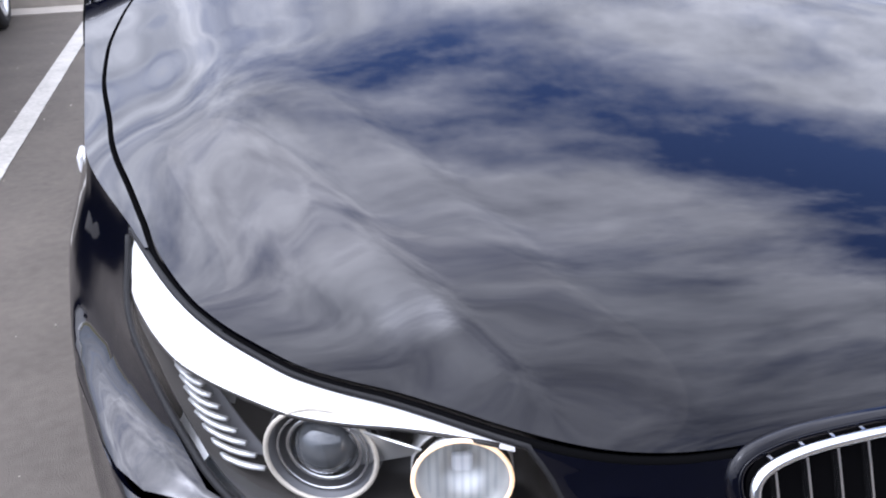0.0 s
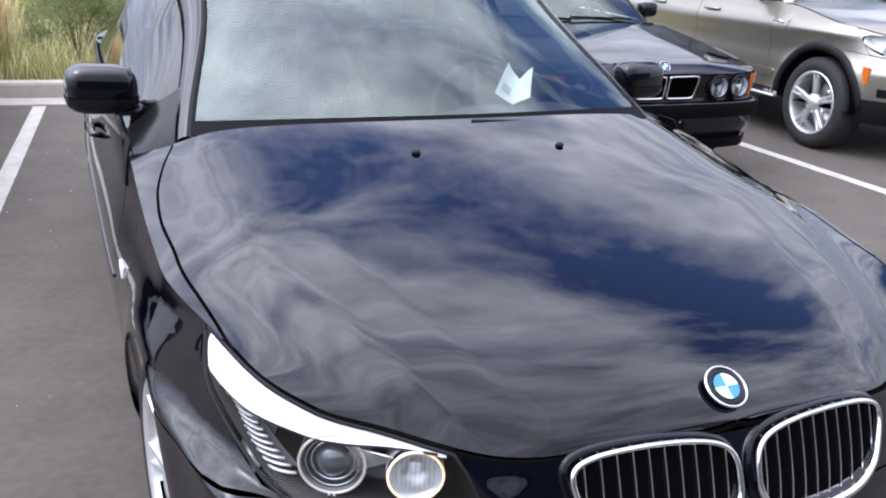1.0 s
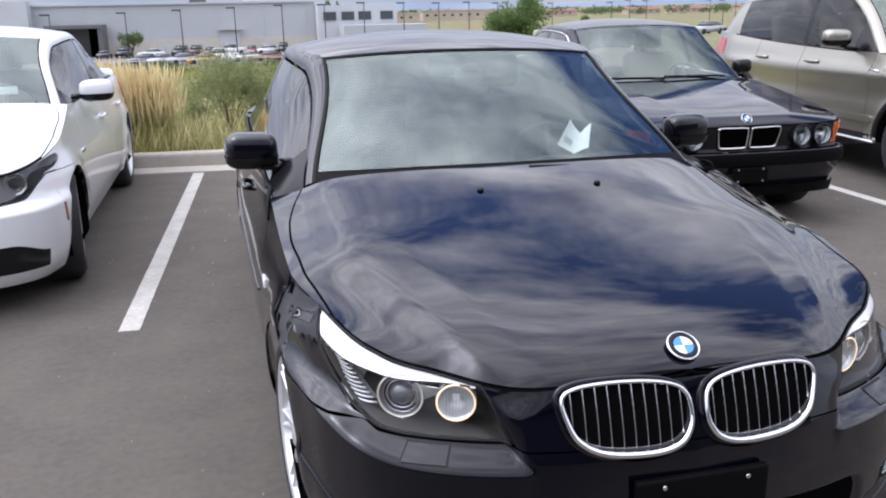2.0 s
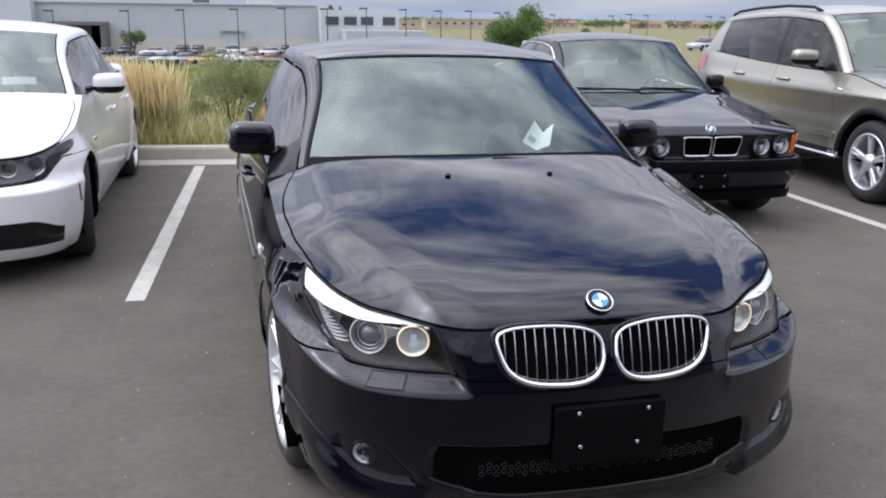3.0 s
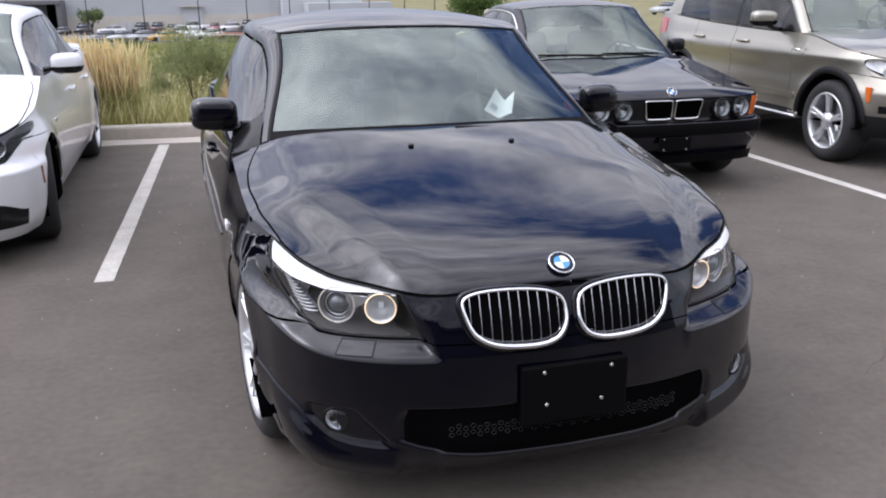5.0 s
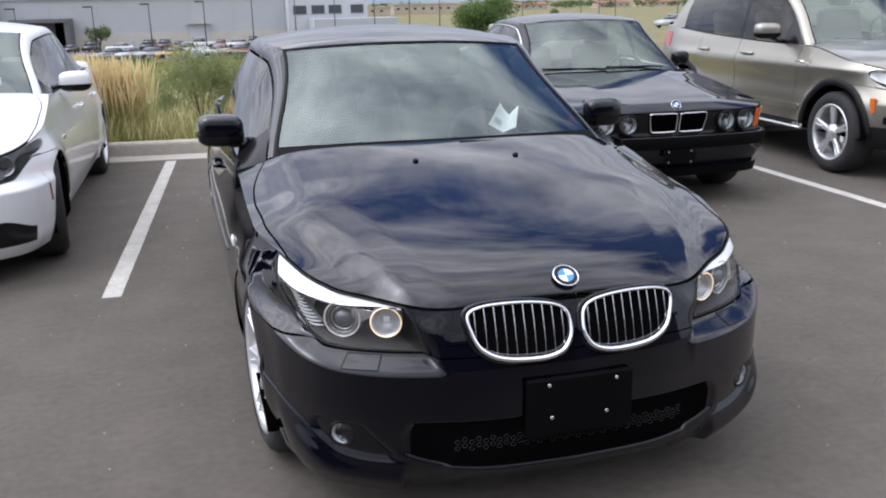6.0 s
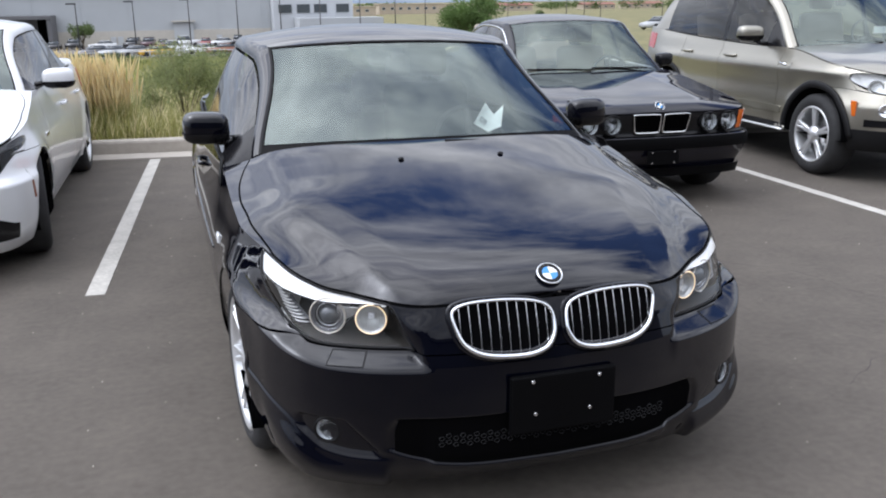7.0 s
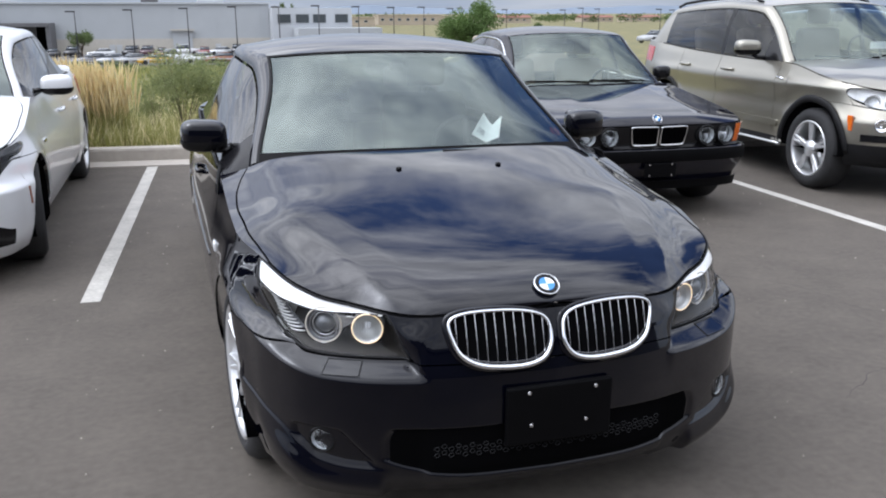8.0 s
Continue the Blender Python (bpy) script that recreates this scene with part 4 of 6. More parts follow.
    hi = lambda s: (sh.nose_low(s) - 0.004) if s < sh.nose_x else sh.top(s) - 0.006
    fl = side < 0
    us = sorted(set(spread(0, 0.15, 9) + spread(0.15, 1, 36)))

    def swell(u):
        """How much of the bay's height the lamp fills: all of it, rounding off to the outer tip."""
        return math.sqrt(max(1 - max((u - 0.62) / 0.38, 0) ** 2, 0.0))

    def shell(u, v, deep, whole=False):
        if not whole:
            v = 0.5 + (v - 0.5) * swell(u)
        s = lerp(s0, lerp(s1, s2, v), u)
        return sh.at(side * s, lerp(lo(s), max(hi(s), lo(s) + 0.001), v), deep * min(1, u / 0.15) * min(1, (1 - u) / 0.08 + 0.08))
    cols = spread(s0, s1, 40)
    hosing = sheet("headlamp", lambda u, v: shell(u, v, 0.075), us, spread(0, 1, 10), housing, car, "headlamp with grey housing under a clear cover", flip=fl, thick=0.006)
    sheet("cover", lambda u, v: shell(u, v, 0.0), us, spread(0, 1, 12), CLEAR, hosing, "clear lamp cover", flip=fl, thick=0).visible_shadow = False
    for top in (0, 1):
        sheet("lamp_bay", lambda u, v: shell(u, lerp(0.5 + (0.5 if top else -0.5) * swell(u), 1.0 * top, v), -0.001, True), spread(0.62, 1, 24), spread(0, 1, 5), bay, car, flip=fl if top else not fl, thick=0.004)
    # dark seal along the lower edge
    bm = bmesh.new()
    tube(bm, [sh.at(side * s, lo(s) + 0.001, 0.001) for s in cols], 0.005, 6)
    part("seal", bm, TRIM, hosing, "", True)
    for x, y, z, r, lens, turn in units:
        m = facing(side * x, y, z, turn * side, 0)
        bm = bmesh.new()
        bowl(bm, m, r * 0.93, r * 0.8)
        u = part("lamp", bm, LAMP_SOFT if not lens else SATIN, hosing, "", True)
        bm = bmesh.new()
        torus(bm, m, r, r * 0.045)
        part("ring", bm, ring_mat, u, "pale corona ring", True)
        if lens:
            bm = bmesh.new()
            bmesh.ops.create_uvsphere(bm, u_segments=24, v_segments=12, radius=r * 0.62, matrix=m @ Matrix.Translation((0, 0, -r * 0.45)))
            part("lens", bm, GLOSS_BLACK, u, "dark projector lens", True)
            bm = bmesh.new()
            torus(bm, m @ Matrix.Translation((0, 0, -r * 0.28)), r * 0.66, r * 0.06)
            part("lens_ring", bm, SATIN, u, "", True)
        else:
            bm = bmesh.new()
            for j in range(-3, 4):
                box(bm, j * r * 0.22 - r * 0.04, j * r * 0.22 + r * 0.04, -r * 0.75 + abs(j) * r * 0.1, r * 0.75 - abs(j) * r * 0.1, -r * 0.3, -r * 0.22, 0, m)
            part("diffuser", bm, CLEAR, u)
    return hosing


def flame_headlamp(car, sh, side, s_in, units):
    """The swept lamp of the front saloon: a dark bowl under a clear cover, white brow, two ringed lamps, chrome wing and a ladder of indicator prisms."""
    s0, s2 = s_in, sh.lamp_tip - 0.004
    fl = side < 0
    lo = lambda s: sh.lamp_low(s) + 0.003
    hi = lambda s: max((sh.nose_low(s) - 0.004) if s < sh.nose_x else sh.top(s) - 0.006, lo(s) + 0.001)
    us = sorted(set(spread(s0, 0.6, 14) + spread(0.6, 1.1, 34) + spread(1.1, s2, 14)))
    wall = lambda s, v: min(1, (s - s0) / 0.07, (s2 - s) / 0.10) * min(1, v / 0.08 + 0.1, (1 - v) / 0.08 + 0.1)
    skin = lambda s, v, deep: sh.at(side * s, lerp(lo(s), hi(s), v), deep)
    rows = sorted(set(spread(0, 0.1, 4) + spread(0.1, 0.9, 8) + spread(0.9, 1, 4)))
    lamp = sheet("headlamp", lambda s, v: skin(s, v, 0.002 + 0.105 * max(wall(s, v), 0)), us, rows, LAMP_BOWL, car, "headlamp with dark bowl under a clear cover", flip=fl, thick=0.004)
    sheet("cover", lambda s, v: skin(s, v, 0.0), us, spread(0, 1, 12), CLEAR, lamp, "clear lamp cover", flip=fl, thick=0).visible_shadow = False
    bm = bmesh.new()
    tube(bm, [sh.at(side * s, lo(s) - 0.001, 0.001) for s in us], 0.0045, 6)
    part("seal", bm, TRIM, lamp, "", True)
    bm = bmesh.new()
    tube(bm, [sh.at(side * s, hi(s) + 0.001, 0.003) for s in us], 0.004, 6)
    part("seal", bm, TRIM, lamp, "", True)
    # brow: a long blade under the upper edge, full height at the outer tip
    wide = curve((0.545, 0.0005), (0.62, 0.009), (0.75, 0.026), (0.90, 0.041), (1.02, 0.049), (1.12, 0.05), (1.19, 0.04))
    low_edge = lambda s: max(hi(s) - 0.004 - wide(s), lo(s) + 0.004)
    brow = lambda s, v: sh.at(side * s, lerp(low_edge(s), max(hi(s) - 0.004, low_edge(s) + 0.0005), v), 0.004 + 0.010 * v * min(1, (s2 - s) / 0.1))
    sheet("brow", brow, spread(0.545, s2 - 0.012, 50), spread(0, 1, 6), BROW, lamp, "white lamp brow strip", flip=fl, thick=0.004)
    bm = bmesh.new()
    tube(bm, [sh.at(side * s, low_edge(s) - 0.001, 0.006) for s in spread(0.56, s2 - 0.03, 40)], 0.0025, 6)
    part("brow_lip", bm, LAMP_BOWL, lamp, "", True)
    for x, y, z, r, lens, turn in units:
        m = facing(side * x, y, z, turn * side, 0)
        bm = bmesh.new()
        bowl(bm, m, r * 0.95, r * 0.9)
        u = part("lamp", bm, LAMP_SOFT if not lens else LAMP_GREY, lamp, "", True)
        bm = bmesh.new()
        torus(bm, m, r, r * 0.05)
        part("ring", bm, RING_PALE if lens else RING, u, "pale corona ring", True)
        bm = bmesh.new()
        lathe(bm, [(r * 1.02, -0.016), (r * 1.06, -0.018), (r * 1.06, -0.05), (r * 1.02, -0.05)], 40, m, closed=True)
        part("lamp_tube", bm, LAMP_GREY if lens else RIB, u, "clear chromed lamp tube", True)
        if lens:
            bm = bmesh.new()
            lathe(bm, [(0.001, r * 0.12), (r * 0.25, r * 0.08), (r * 0.45, -r * 0.06), (r * 0.58, -r * 0.3), (r * 0.62, -r * 0.5), (0.001, -r * 0.5)], 32, m)
            part("lens", bm, LENS_GREY, u, "grey projector lens", True)
            for rr, zz, th in ((0.66, -0.22, 0.055), (0.82, -0.12, 0.03)):
                bm = bmesh.new()
                torus(bm, m @ Matrix.Translation((0, 0, zz * r)), r * rr, r * th)
                part("lens_ring", bm, SATIN, u, "", True)
            for d in (-0.0045, 0.0045):
                bm = bmesh.new()
                box(bm, d - 0.0016, d + 0.0016, -r * 1.06, -r * 0.95, 0.001, 0.005, 0, m)
                part("clip", bm, LAMP_WHITE, u)
        else:
            bm = bmesh.new()
            for j in range(-4, 5):
                h = r * 0.8 * math.sqrt(max(0, 1 - (j * 0.19) ** 2))
                box(bm, j * r * 0.17 - r * 0.035, j * r * 0.17 + r * 0.035, -h, h, -r * 0.35, -r * 0.27, 0, m)
            part("diffuser", bm, CLEAR, u)
            bm = bmesh.new()
            box(bm, -r * 0.22, r * 0.22, -r * 0.12, r * 0.3, -r * 0.6, -r * 0.4, 0.003, m)
            part("bulb", bm, LAMP_WHITE, u, "bright bulb shield")
    # chrome wing between the two lamps, and the bright shell outside the larger one
    (xa, ya, za, ra, _, _), (xb, yb, zb, rb, _, _) = units
    def wing_face(u, v):
        x = lerp(xb + rb * 0.75, xa - ra * 0.55, u)
        y = lerp(yb + 0.012, ya - 0.01, u) + 0.03 * (1 - v)
        return (side * x, y, lerp(zb + rb * 0.2 - 0.05 * u * (1 - v), za + ra * (0.75 - 0.15 * u), v))
    sheet("wing_reflector", wing_face, spread(0, 1, 5), spread(0, 1, 4), RIB, lamp, "chromed facet between the lamps", flip=not fl, thick=0.002)
    s_a = sh.s_at(ya) + 0.055
    shell = lambda u, v: sh.at(side * (s_a + 0.05 * u + 0.02 * math.sin(math.pi * v)), lerp(za - ra * 0.75, za + ra * 0.8, v), 0.03 + 0.03 * (1 - u))
    sheet("side_reflector", shell, spread(0, 1, 6), spread(0, 1, 10), RIB, lamp, "", flip=fl, thick=0.002)
    # the indicator: stacked prisms on a pale backing
    low_in = lambda k: lerp(0.862, 1.03, k)
    back = lambda u, v: sh.at(side * (lerp(0.868, 1.04, v) + lerp(0.0, 0.075, u)), lerp(lo(0.87) + 0.022, low_edge(1.03) - 0.01, v) - 0.006 * u, 0.036)
    sheet("reflector", back, spread(0, 1, 6), spread(0, 1, 8), LAMP_GREY, lamp, "", flip=fl, thick=0.002)
    for k in range(11):
        q = k / 10
        s_l, z_l = low_in(q), lerp(lo(0.87) + 0.02, low_edge(1.03) - 0.008, q)
        length = lerp(0.055, 0.08, math.sin(math.pi * min(q + 0.2, 1)))
        bm = bmesh.new()
        tube(bm, [sh.at(side * (s_l + d * length), z_l - 0.002 - 0.010 * d + 0.012 * d * d, 0.024) for d in spread(0, 1, 5)], [0.0035, 0.0042, 0.0042, 0.0038, 0.003], 6, flat=0.7)
        part("rib", bm, RIB, lamp, "", True)
    # facets up to the tip
    for k in range(3):
        s_l = 1.055 + 0.033 * k
        bm = bmesh.new()
        tube(bm, [sh.at(side * (s_l + d * 0.036), low_edge(s_l + d * 0.036) - 0.010 - 0.004 * math.sin(3 * d), 0.02) for d in spread(0, 1, 4)], [0.004, 0.007, 0.006, 0.003], 6, flat=0.6)
        part("facet", bm, RIB, lamp, "", True)
    return lamp


def wiper(car, *line):
    """A thin arm along the foot of the glass, with its rubber blade before it."""
    line = [Vector(q) for q in line]
    n = len(line) - 1
    bm = bmesh.new()
    tube(bm, line, [lerp(0.008, 0.005, k / n) for k in range(n + 1)], 6)
    w = part("wiper", bm, BLACK_PLASTIC, car, "", True)
    bm = bmesh.new()
    tube(bm, [q + Vector((0, 0.007, 0.006)) for q in line[max(n // 6, 0):]] if n > 2 else [line[0].lerp(line[1], 0.15) + Vector((0, 0.006, 0.006)), line[1] + Vector((0, 0.004, 0.007))], 0.0045, 5)
    part("wiper_blade", bm, TRIM, w, "", True)
    return w


# ---- the dark saloon in front ----
def flap_line(q):
    """Height of the line that sweeps from the intake's corner up to the wheel arch."""
    return FLAP(q)


FLAP = curve((0.48, 0.25), (0.54, 0.262), (0.64, 0.266), (0.738, 0.284), (0.80, 0.325), (0.876, 0.375), (1.084, 0.444), (1.3, 0.5))


def saloon_bumper(s, z):
    """Recesses: the wide lower intake, a pocket for each fog lamp, and a lip with a flap below them."""
    q = abs(s)
    lip = 0.233 + 0.04 * (q / 0.48) ** 4
    d = 0.011 * step(lip - 0.003, lip + 0.005, z) * step(0.404, 0.394, z) * step(0.545, 0.525, q + 9.0 * max(0, z - 0.345) ** 2 + 0.1 * max(0, z - 0.33))
    zl = flap_line(q)
    inner = 0.56 + 0.98 * max(z - 0.276, 0)
    d += 0.014 * step(zl, zl + 0.03, z) * step(0.395, 0.38, z) * step(inner - 0.012, inner + 0.012, q) * step(0.84, 0.80, q)
    ends = step(0.50, 0.545, q)
    d -= 0.007 * step(zl + 0.008, zl - 0.008, z) * ends
    d -= 0.03 * step(zl, zl - 0.075, z) * step(0.525, 0.545, q) * step(1.05, 0.8, q)
    return SALOON.at(s, z, d)


LAMP_LOW = curve((0.40, 0.597), (0.72, 0.598), (0.80, 0.604), (0.87, 0.622), (0.97, 0.66), (1.06, 0.70), (1.15, 0.76), (1.19, 0.812))
SALOON = base_shape(corner=0.05, bumper=saloon_bumper, section=flame_section, lamp_low=LAMP_LOW, shelf_rise=curve((0.0, 0.0), (0.55, 0.0), (0.70, 0.004), (0.85, 0.03), (0.95, 0.062), (1.1, 0.09)),
                    seam=curve((0, 0.593), (0.5, 0.593), (0.72, 0.594), (0.80, 0.60), (0.87, 0.617), (0.95, 0.62), (1.1, 0.624)), rows_n=120, steer=4.5, track=0.895, rail_foot=0.7, rim_r=0.248, bumper_label="dark body-coloured bumper with wide lower intake", bonnet_label="glossy navy-black bonnet with two soft creases")
front = car_shell("saloon_car", "glossy navy-black saloon car with chrome kidney grille", "car", pose(-0.005, 0, 0, 0, 0.5, 0.4), SALOON, PAINT_NAVY, LEATHER)
KID = ((0.020, 0.665), (0.028, 0.705), (0.06, 0.727), (0.13, 0.739), (0.22, 0.742), (0.292, 0.736), (0.328, 0.716), (0.322, 0.67), (0.296, 0.622), (0.232, 0.592), (0.12, 0.584), (0.055, 0.598), (0.026, 0.63))
for side in (-1, 1):
    kidney(front, SALOON, side, KID, 10, 0.0060, 0.03, CHROME, SATIN, 0.018, PAINT_NAVY)
    flame_headlamp(front, SALOON, side, 0.452, ((0.657, 0.289, 0.667, 0.056, True, 26), (0.540, 0.203, 0.672, 0.046, False, 18)))
    wing_mirror(front, SALOON, side, side * 0.925, 1.76, 1.06, 0.20, 0.138, PAINT_NAVY, (side * 0.775, 1.70, 0.99), 1)
    # fog lamp
    m = facing(side * 0.69, 0.172, 0.347, 24 * side, 0)
    bm = bmesh.new()
    bowl(bm, m, 0.038, 0.012)
    f = part("fog_lamp", bm, LAMP_BRIGHT, front, "round fog lamp", True)
    bm = bmesh.new()
    lathe(bm, [(0.037, -0.002), (0.034, 0.006), (0.022, 0.012), (0.001, 0.014), (0.001, 0.010), (0.036, -0.004)], 28, m)
    part("lens", bm, CLEAR, f, "", True)
    bm = bmesh.new()
    torus(bm, m, 0.039, 0.005)
    part("bezel", bm, GLOSS_BLACK, f, "", True)
    # washer cover in the bumper's shelf
    gap = sheet("washer_cover", lambda s, v: SALOON.at(side * s, lerp(0.559, 0.592, v), -0.0012), spread(0.602, 0.72, 8), spread(0, 1, 5), TRIM, front, "headlamp washer cover with dark gap", flip=side < 0, thick=0.002)
    sheet("cap", lambda s, v: SALOON.at(side * s, lerp(0.562, 0.589, v), -0.004), spread(0.607, 0.715, 8), spread(0, 1, 5), PAINT_NAVY, gap, "", flip=side < 0, thick=0.003)
    # black linings of the fog lamp's pocket
    def pocket(u, v):
        z = lerp(flap_line(0.7) + 0.004, 0.386, v)
        s = lerp(0.565 + 0.98 * max(z - 0.276, 0), 0.83, u)
        z = max(z, flap_line(s) + 0.008)
        return SALOON.at(side * s, z, 0.010)
    sheet("fog_pocket", pocket, spread(0, 1, 60), spread(0, 1, 24), PAINT_NAVY, front, "dark painted fog lamp pocket", flip=side < 0, thick=0.002)
    # jets on the bonnet
    bm = bmesh.new()
    bmesh.ops.create_uvsphere(bm, u_segments=12, v_segments=8, radius=1.0, matrix=Matrix.LocRotScale((side * 0.209 - 0.004, 1.08, SALOON.bonnet_z(1.08) - flame_section(0.209, 1.08, 0.866, 0.04) + 0.002), None, (0.012, 0.012, 0.007)))
    part("washer_jet", bm, TRIM, front, "", True)
    # side indicator and moulding
    p = Vector(SALOON.at(side * SALOON.s_at(1.27), 0.685))
    bm = bmesh.new()
    box(bm, p.x - 0.006, p.x + 0.006, 1.235, 1.305, 0.668, 0.702, 0.005)
    part("side_indicator", bm, LAMP_WHITE, front, "pale side indicator lamp", True)
    bm = bmesh.new()
    tube(bm, [Vector(SALOON.at(side * SALOON.s_at(y), 0.60)) for y in spread(1.45, 3.4, 30)], 0.006, 6)
    part("side_moulding", bm, PAINT_NAVY, front, "", True)
    for y in (2.45, 3.42):
        bm = bmesh.new()
        pts = [Vector(SALOON.at(side * SALOON.s_at(y + d), 0.80)) + Vector((side * o, 0, 0)) for d, o in ((-0.1, 0.0), (-0.085, 0.025), (0.085, 0.028), (0.1, 0.0))]
        tube(bm, pts, 0.012, 8)
        part("door_handle", bm, PAINT_NAVY, front, "", True)
roundel(front, pose(0, 0.117, 0.790, 34, 0, 0), 0.041)
# bracket for a number plate, with its four screws
bm = bmesh.new()
box(bm, -0.172, 0.172, -0.018, 0.004, 0.335, 0.522, 0.006)
br = part("plate_bracket", bm, BLACK_PLASTIC, front, "black plastic plate bracket")
for x, z in ((-0.103, 0.503), (0.114, 0.501), (-0.093, 0.398), (0.086, 0.396)):
    bm = bmesh.new()
    lathe(bm, [(0.0062, 0.0), (0.0062, 0.003), (0.0045, 0.0045), (0.0025, 0.003), (0.0, 0.003)], 14, facing(x, -0.0182, z))
    part("screw", bm, SATIN, br, "bright screw head", True)
# near-black sheet painting the shade inside the shallow lower intake, and its mesh
def intake_shade(s, v):
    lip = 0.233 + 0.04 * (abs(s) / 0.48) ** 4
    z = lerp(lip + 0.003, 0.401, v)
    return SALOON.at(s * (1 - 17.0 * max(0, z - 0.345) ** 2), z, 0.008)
sheet("intake_shade_sheet", intake_shade, spread(-0.515, 0.515, 60), spread(0, 1, 8), DARK, front, "near-black sheet for the shaded lower intake", thick=0.002)

for k in range(36):
    x = -0.37 + 0.021 * k
    bm = bmesh.new()
    y = SALOON.at(x, 0.32)[1] + 0.006
    for z in (0.312, 0.332):
        dz = 0.009 if k % 2 else 0.0
        tube(bm, [(x + 0.0085 * math.cos(a), y, z + dz + 0.007 * math.sin(a)) for a in spread(0, 2 * math.pi, 7)[:-1]], 0.0016, 4, True, up=(0, 1, 0))
    part("intake_mesh", bm, TRIM, front)
# black sheets between wing, door and windscreen post: corner rubber plus painted shade
for side in (-1, 1):
    sheet("corner_rubber_shade", lambda u, v: SALOON.at(side * SALOON.s_at(lerp(1.40 + 0.05 * v, 1.43 + 0.12 * v, u)), lerp(0.865, 0.970, v), -0.004), spread(0, 1, 5), spread(0, 1, 8), BLACK_PLASTIC, front, "black sheet for corner rubber and its shade by the door mirror", flip=side < 0, thick=0.006)
# cowl, wipers, the black printed border of the windscreen
lift = lambda p, d: (p[0], p[1] - 0.5 * d, p[2] + d)
sheet("screen_border", lambda w, t: lift(SALOON.crest(w, t), 0.003), spread(0.0, 0.022, 6), spread(-0.985, 0.985, 40), BLACK_PLASTIC, front, "black printed border of the windscreen", True, 0.001)
sheet("screen_border", lambda w, t: lift(SALOON.crest(w, t), 0.003), spread(0.323, 0.327, 3), spread(-0.985, 0.985, 40), BLACK_PLASTIC, front, "", True, 0.001)
for side in (-1, 1):
    sheet("screen_border", lambda w, t: lift(SALOON.crest(w, side * t), 0.003), spread(0.022, 0.323, 20), spread(0.974, 0.985, 3), BLACK_PLASTIC, front, "", side > 0, 0.001)
sheet("cowl", lambda t, v: (t * 0.72, 1.27 + 0.15 * t * t - 0.05 * (1 - v), 0.985 - 0.012 * (1 - v)), spread(-1, 1, 20), (0, 1), TRIM, front, "black cowl", thick=0.006)
def on_screen(w, t, up=-0.004):
    p = SALOON.crest(w, t)
    return (p[0], p[1] - 0.032, p[2] + up - 0.008)
wiper(front, *[on_screen(0.002 + 0.010 * q, lerp(0.10, -0.80, q), 0.003) for q in spread(0, 1, 14)])
wiper(front, *[on_screen(0.002 + 0.012 * q, lerp(0.74, 0.04, q), 0.004) for q in spread(0, 1, 12)])
# the folded paper behind the windscreen
def paper(u, v):
    """Two faces of a folded card meeting in an upright fold; each outer edge rises to a corner."""
    low, high = PAPER_LOW, PAPER_HIGH
    k = 0 if u < 0.5 else 1
    t = u * 2 - k
    a, b = Vector(low[k]).lerp(Vector(low[k + 1]), t), Vector(high[k]).lerp(Vector(high[k + 1]), t)
    q = a.lerp(b, v)
    q.y += 0.012 * math.sin(math.pi * t) * (1 if k == 0 else 0.4)
    return tuple(q)
PAPER_LOW = ((0.291, 1.68, 1.033), (0.372, 1.7, 0.987), (0.436, 1.7, 1.009))
PAPER_HIGH = ((0.382, 1.77, 1.12), (0.423, 1.76, 1.062), (0.471, 1.76, 1.104))
card = sheet("paper_card", paper, spread(0, 1, 25), spread(0, 1, 8), PAPER, None, thick=0.001)
tagged(card, "folded white paper card standing on the dashboard", "paper")
bm = bmesh.new()
for k in range(4):
    p, q = Vector(paper(0.1, 0.25 + 0.06 * k)), Vector(paper(0.36, 0.25 + 0.06 * k))
    tube(bm, [p + Vector((0, -0.003, 0)), q + Vector((0, -0.003, 0))], 0.0014, 4)
part("print_bars", bm, INK, card, "faint grey print")

# ---- the white saloon ----
WHITE = base_shape(
    axles=(0.835, 3.803), length=4.9, steer=9.0, spokes=(5, True), wheel_r=0.33, rim_r=0.24, doors=(1.45, 2.72, 3.7),
    outline=((0, 0), (0.25, 0.012), (0.45, 0.045), (0.68, 0.12), (0.81, 0.22), (0.88, 0.35), (0.915, 0.53), (0.925, 0.83), (0.92, 1.3), (0.922, 2.0), (0.925, 2.9), (0.928, 3.7), (0.915, 4.1), (0.875, 4.5), (0.80, 4.72), (0.6, 4.85), (0.3, 4.895), (0, 4.9)),
    seam=curve((0, 0.60), (0.5, 0.585), (0.85, 0.60), (1.0, 0.655), (1.12, 0.70)),
    top=curve((0, 0.76), (0.25, 0.76), (0.45, 0.745), (0.64, 0.735), (0.81, 0.74), (0.98, 0.755), (1.16, 0.785), (1.44, 0.865), (1.91, 0.965), (2.03, 0.985), (2.6, 0.985), (3.5, 1.0), (4.2, 1.01), (4.9, 1.01), (5.4, 1.03), (6.1, 1.0)),
    bonnet_z=curve((0.06, 0.77), (0.1, 0.80), (0.2, 0.845), (0.35, 0.885), (0.7, 0.945), (1.0, 0.99), (1.29, 1.02)))
WHITE.lamp_out = WHITE.s_at(0.56)
white = car_shell("saloon_car", "clean white saloon car parked nose out beside the line", "car", pose(-2.895, 3.12, 0, 0, 0, 0.0) @ Matrix.Scale(1.03, 4), WHITE, PAINT_WHITE, LEATHER_BEIGE)
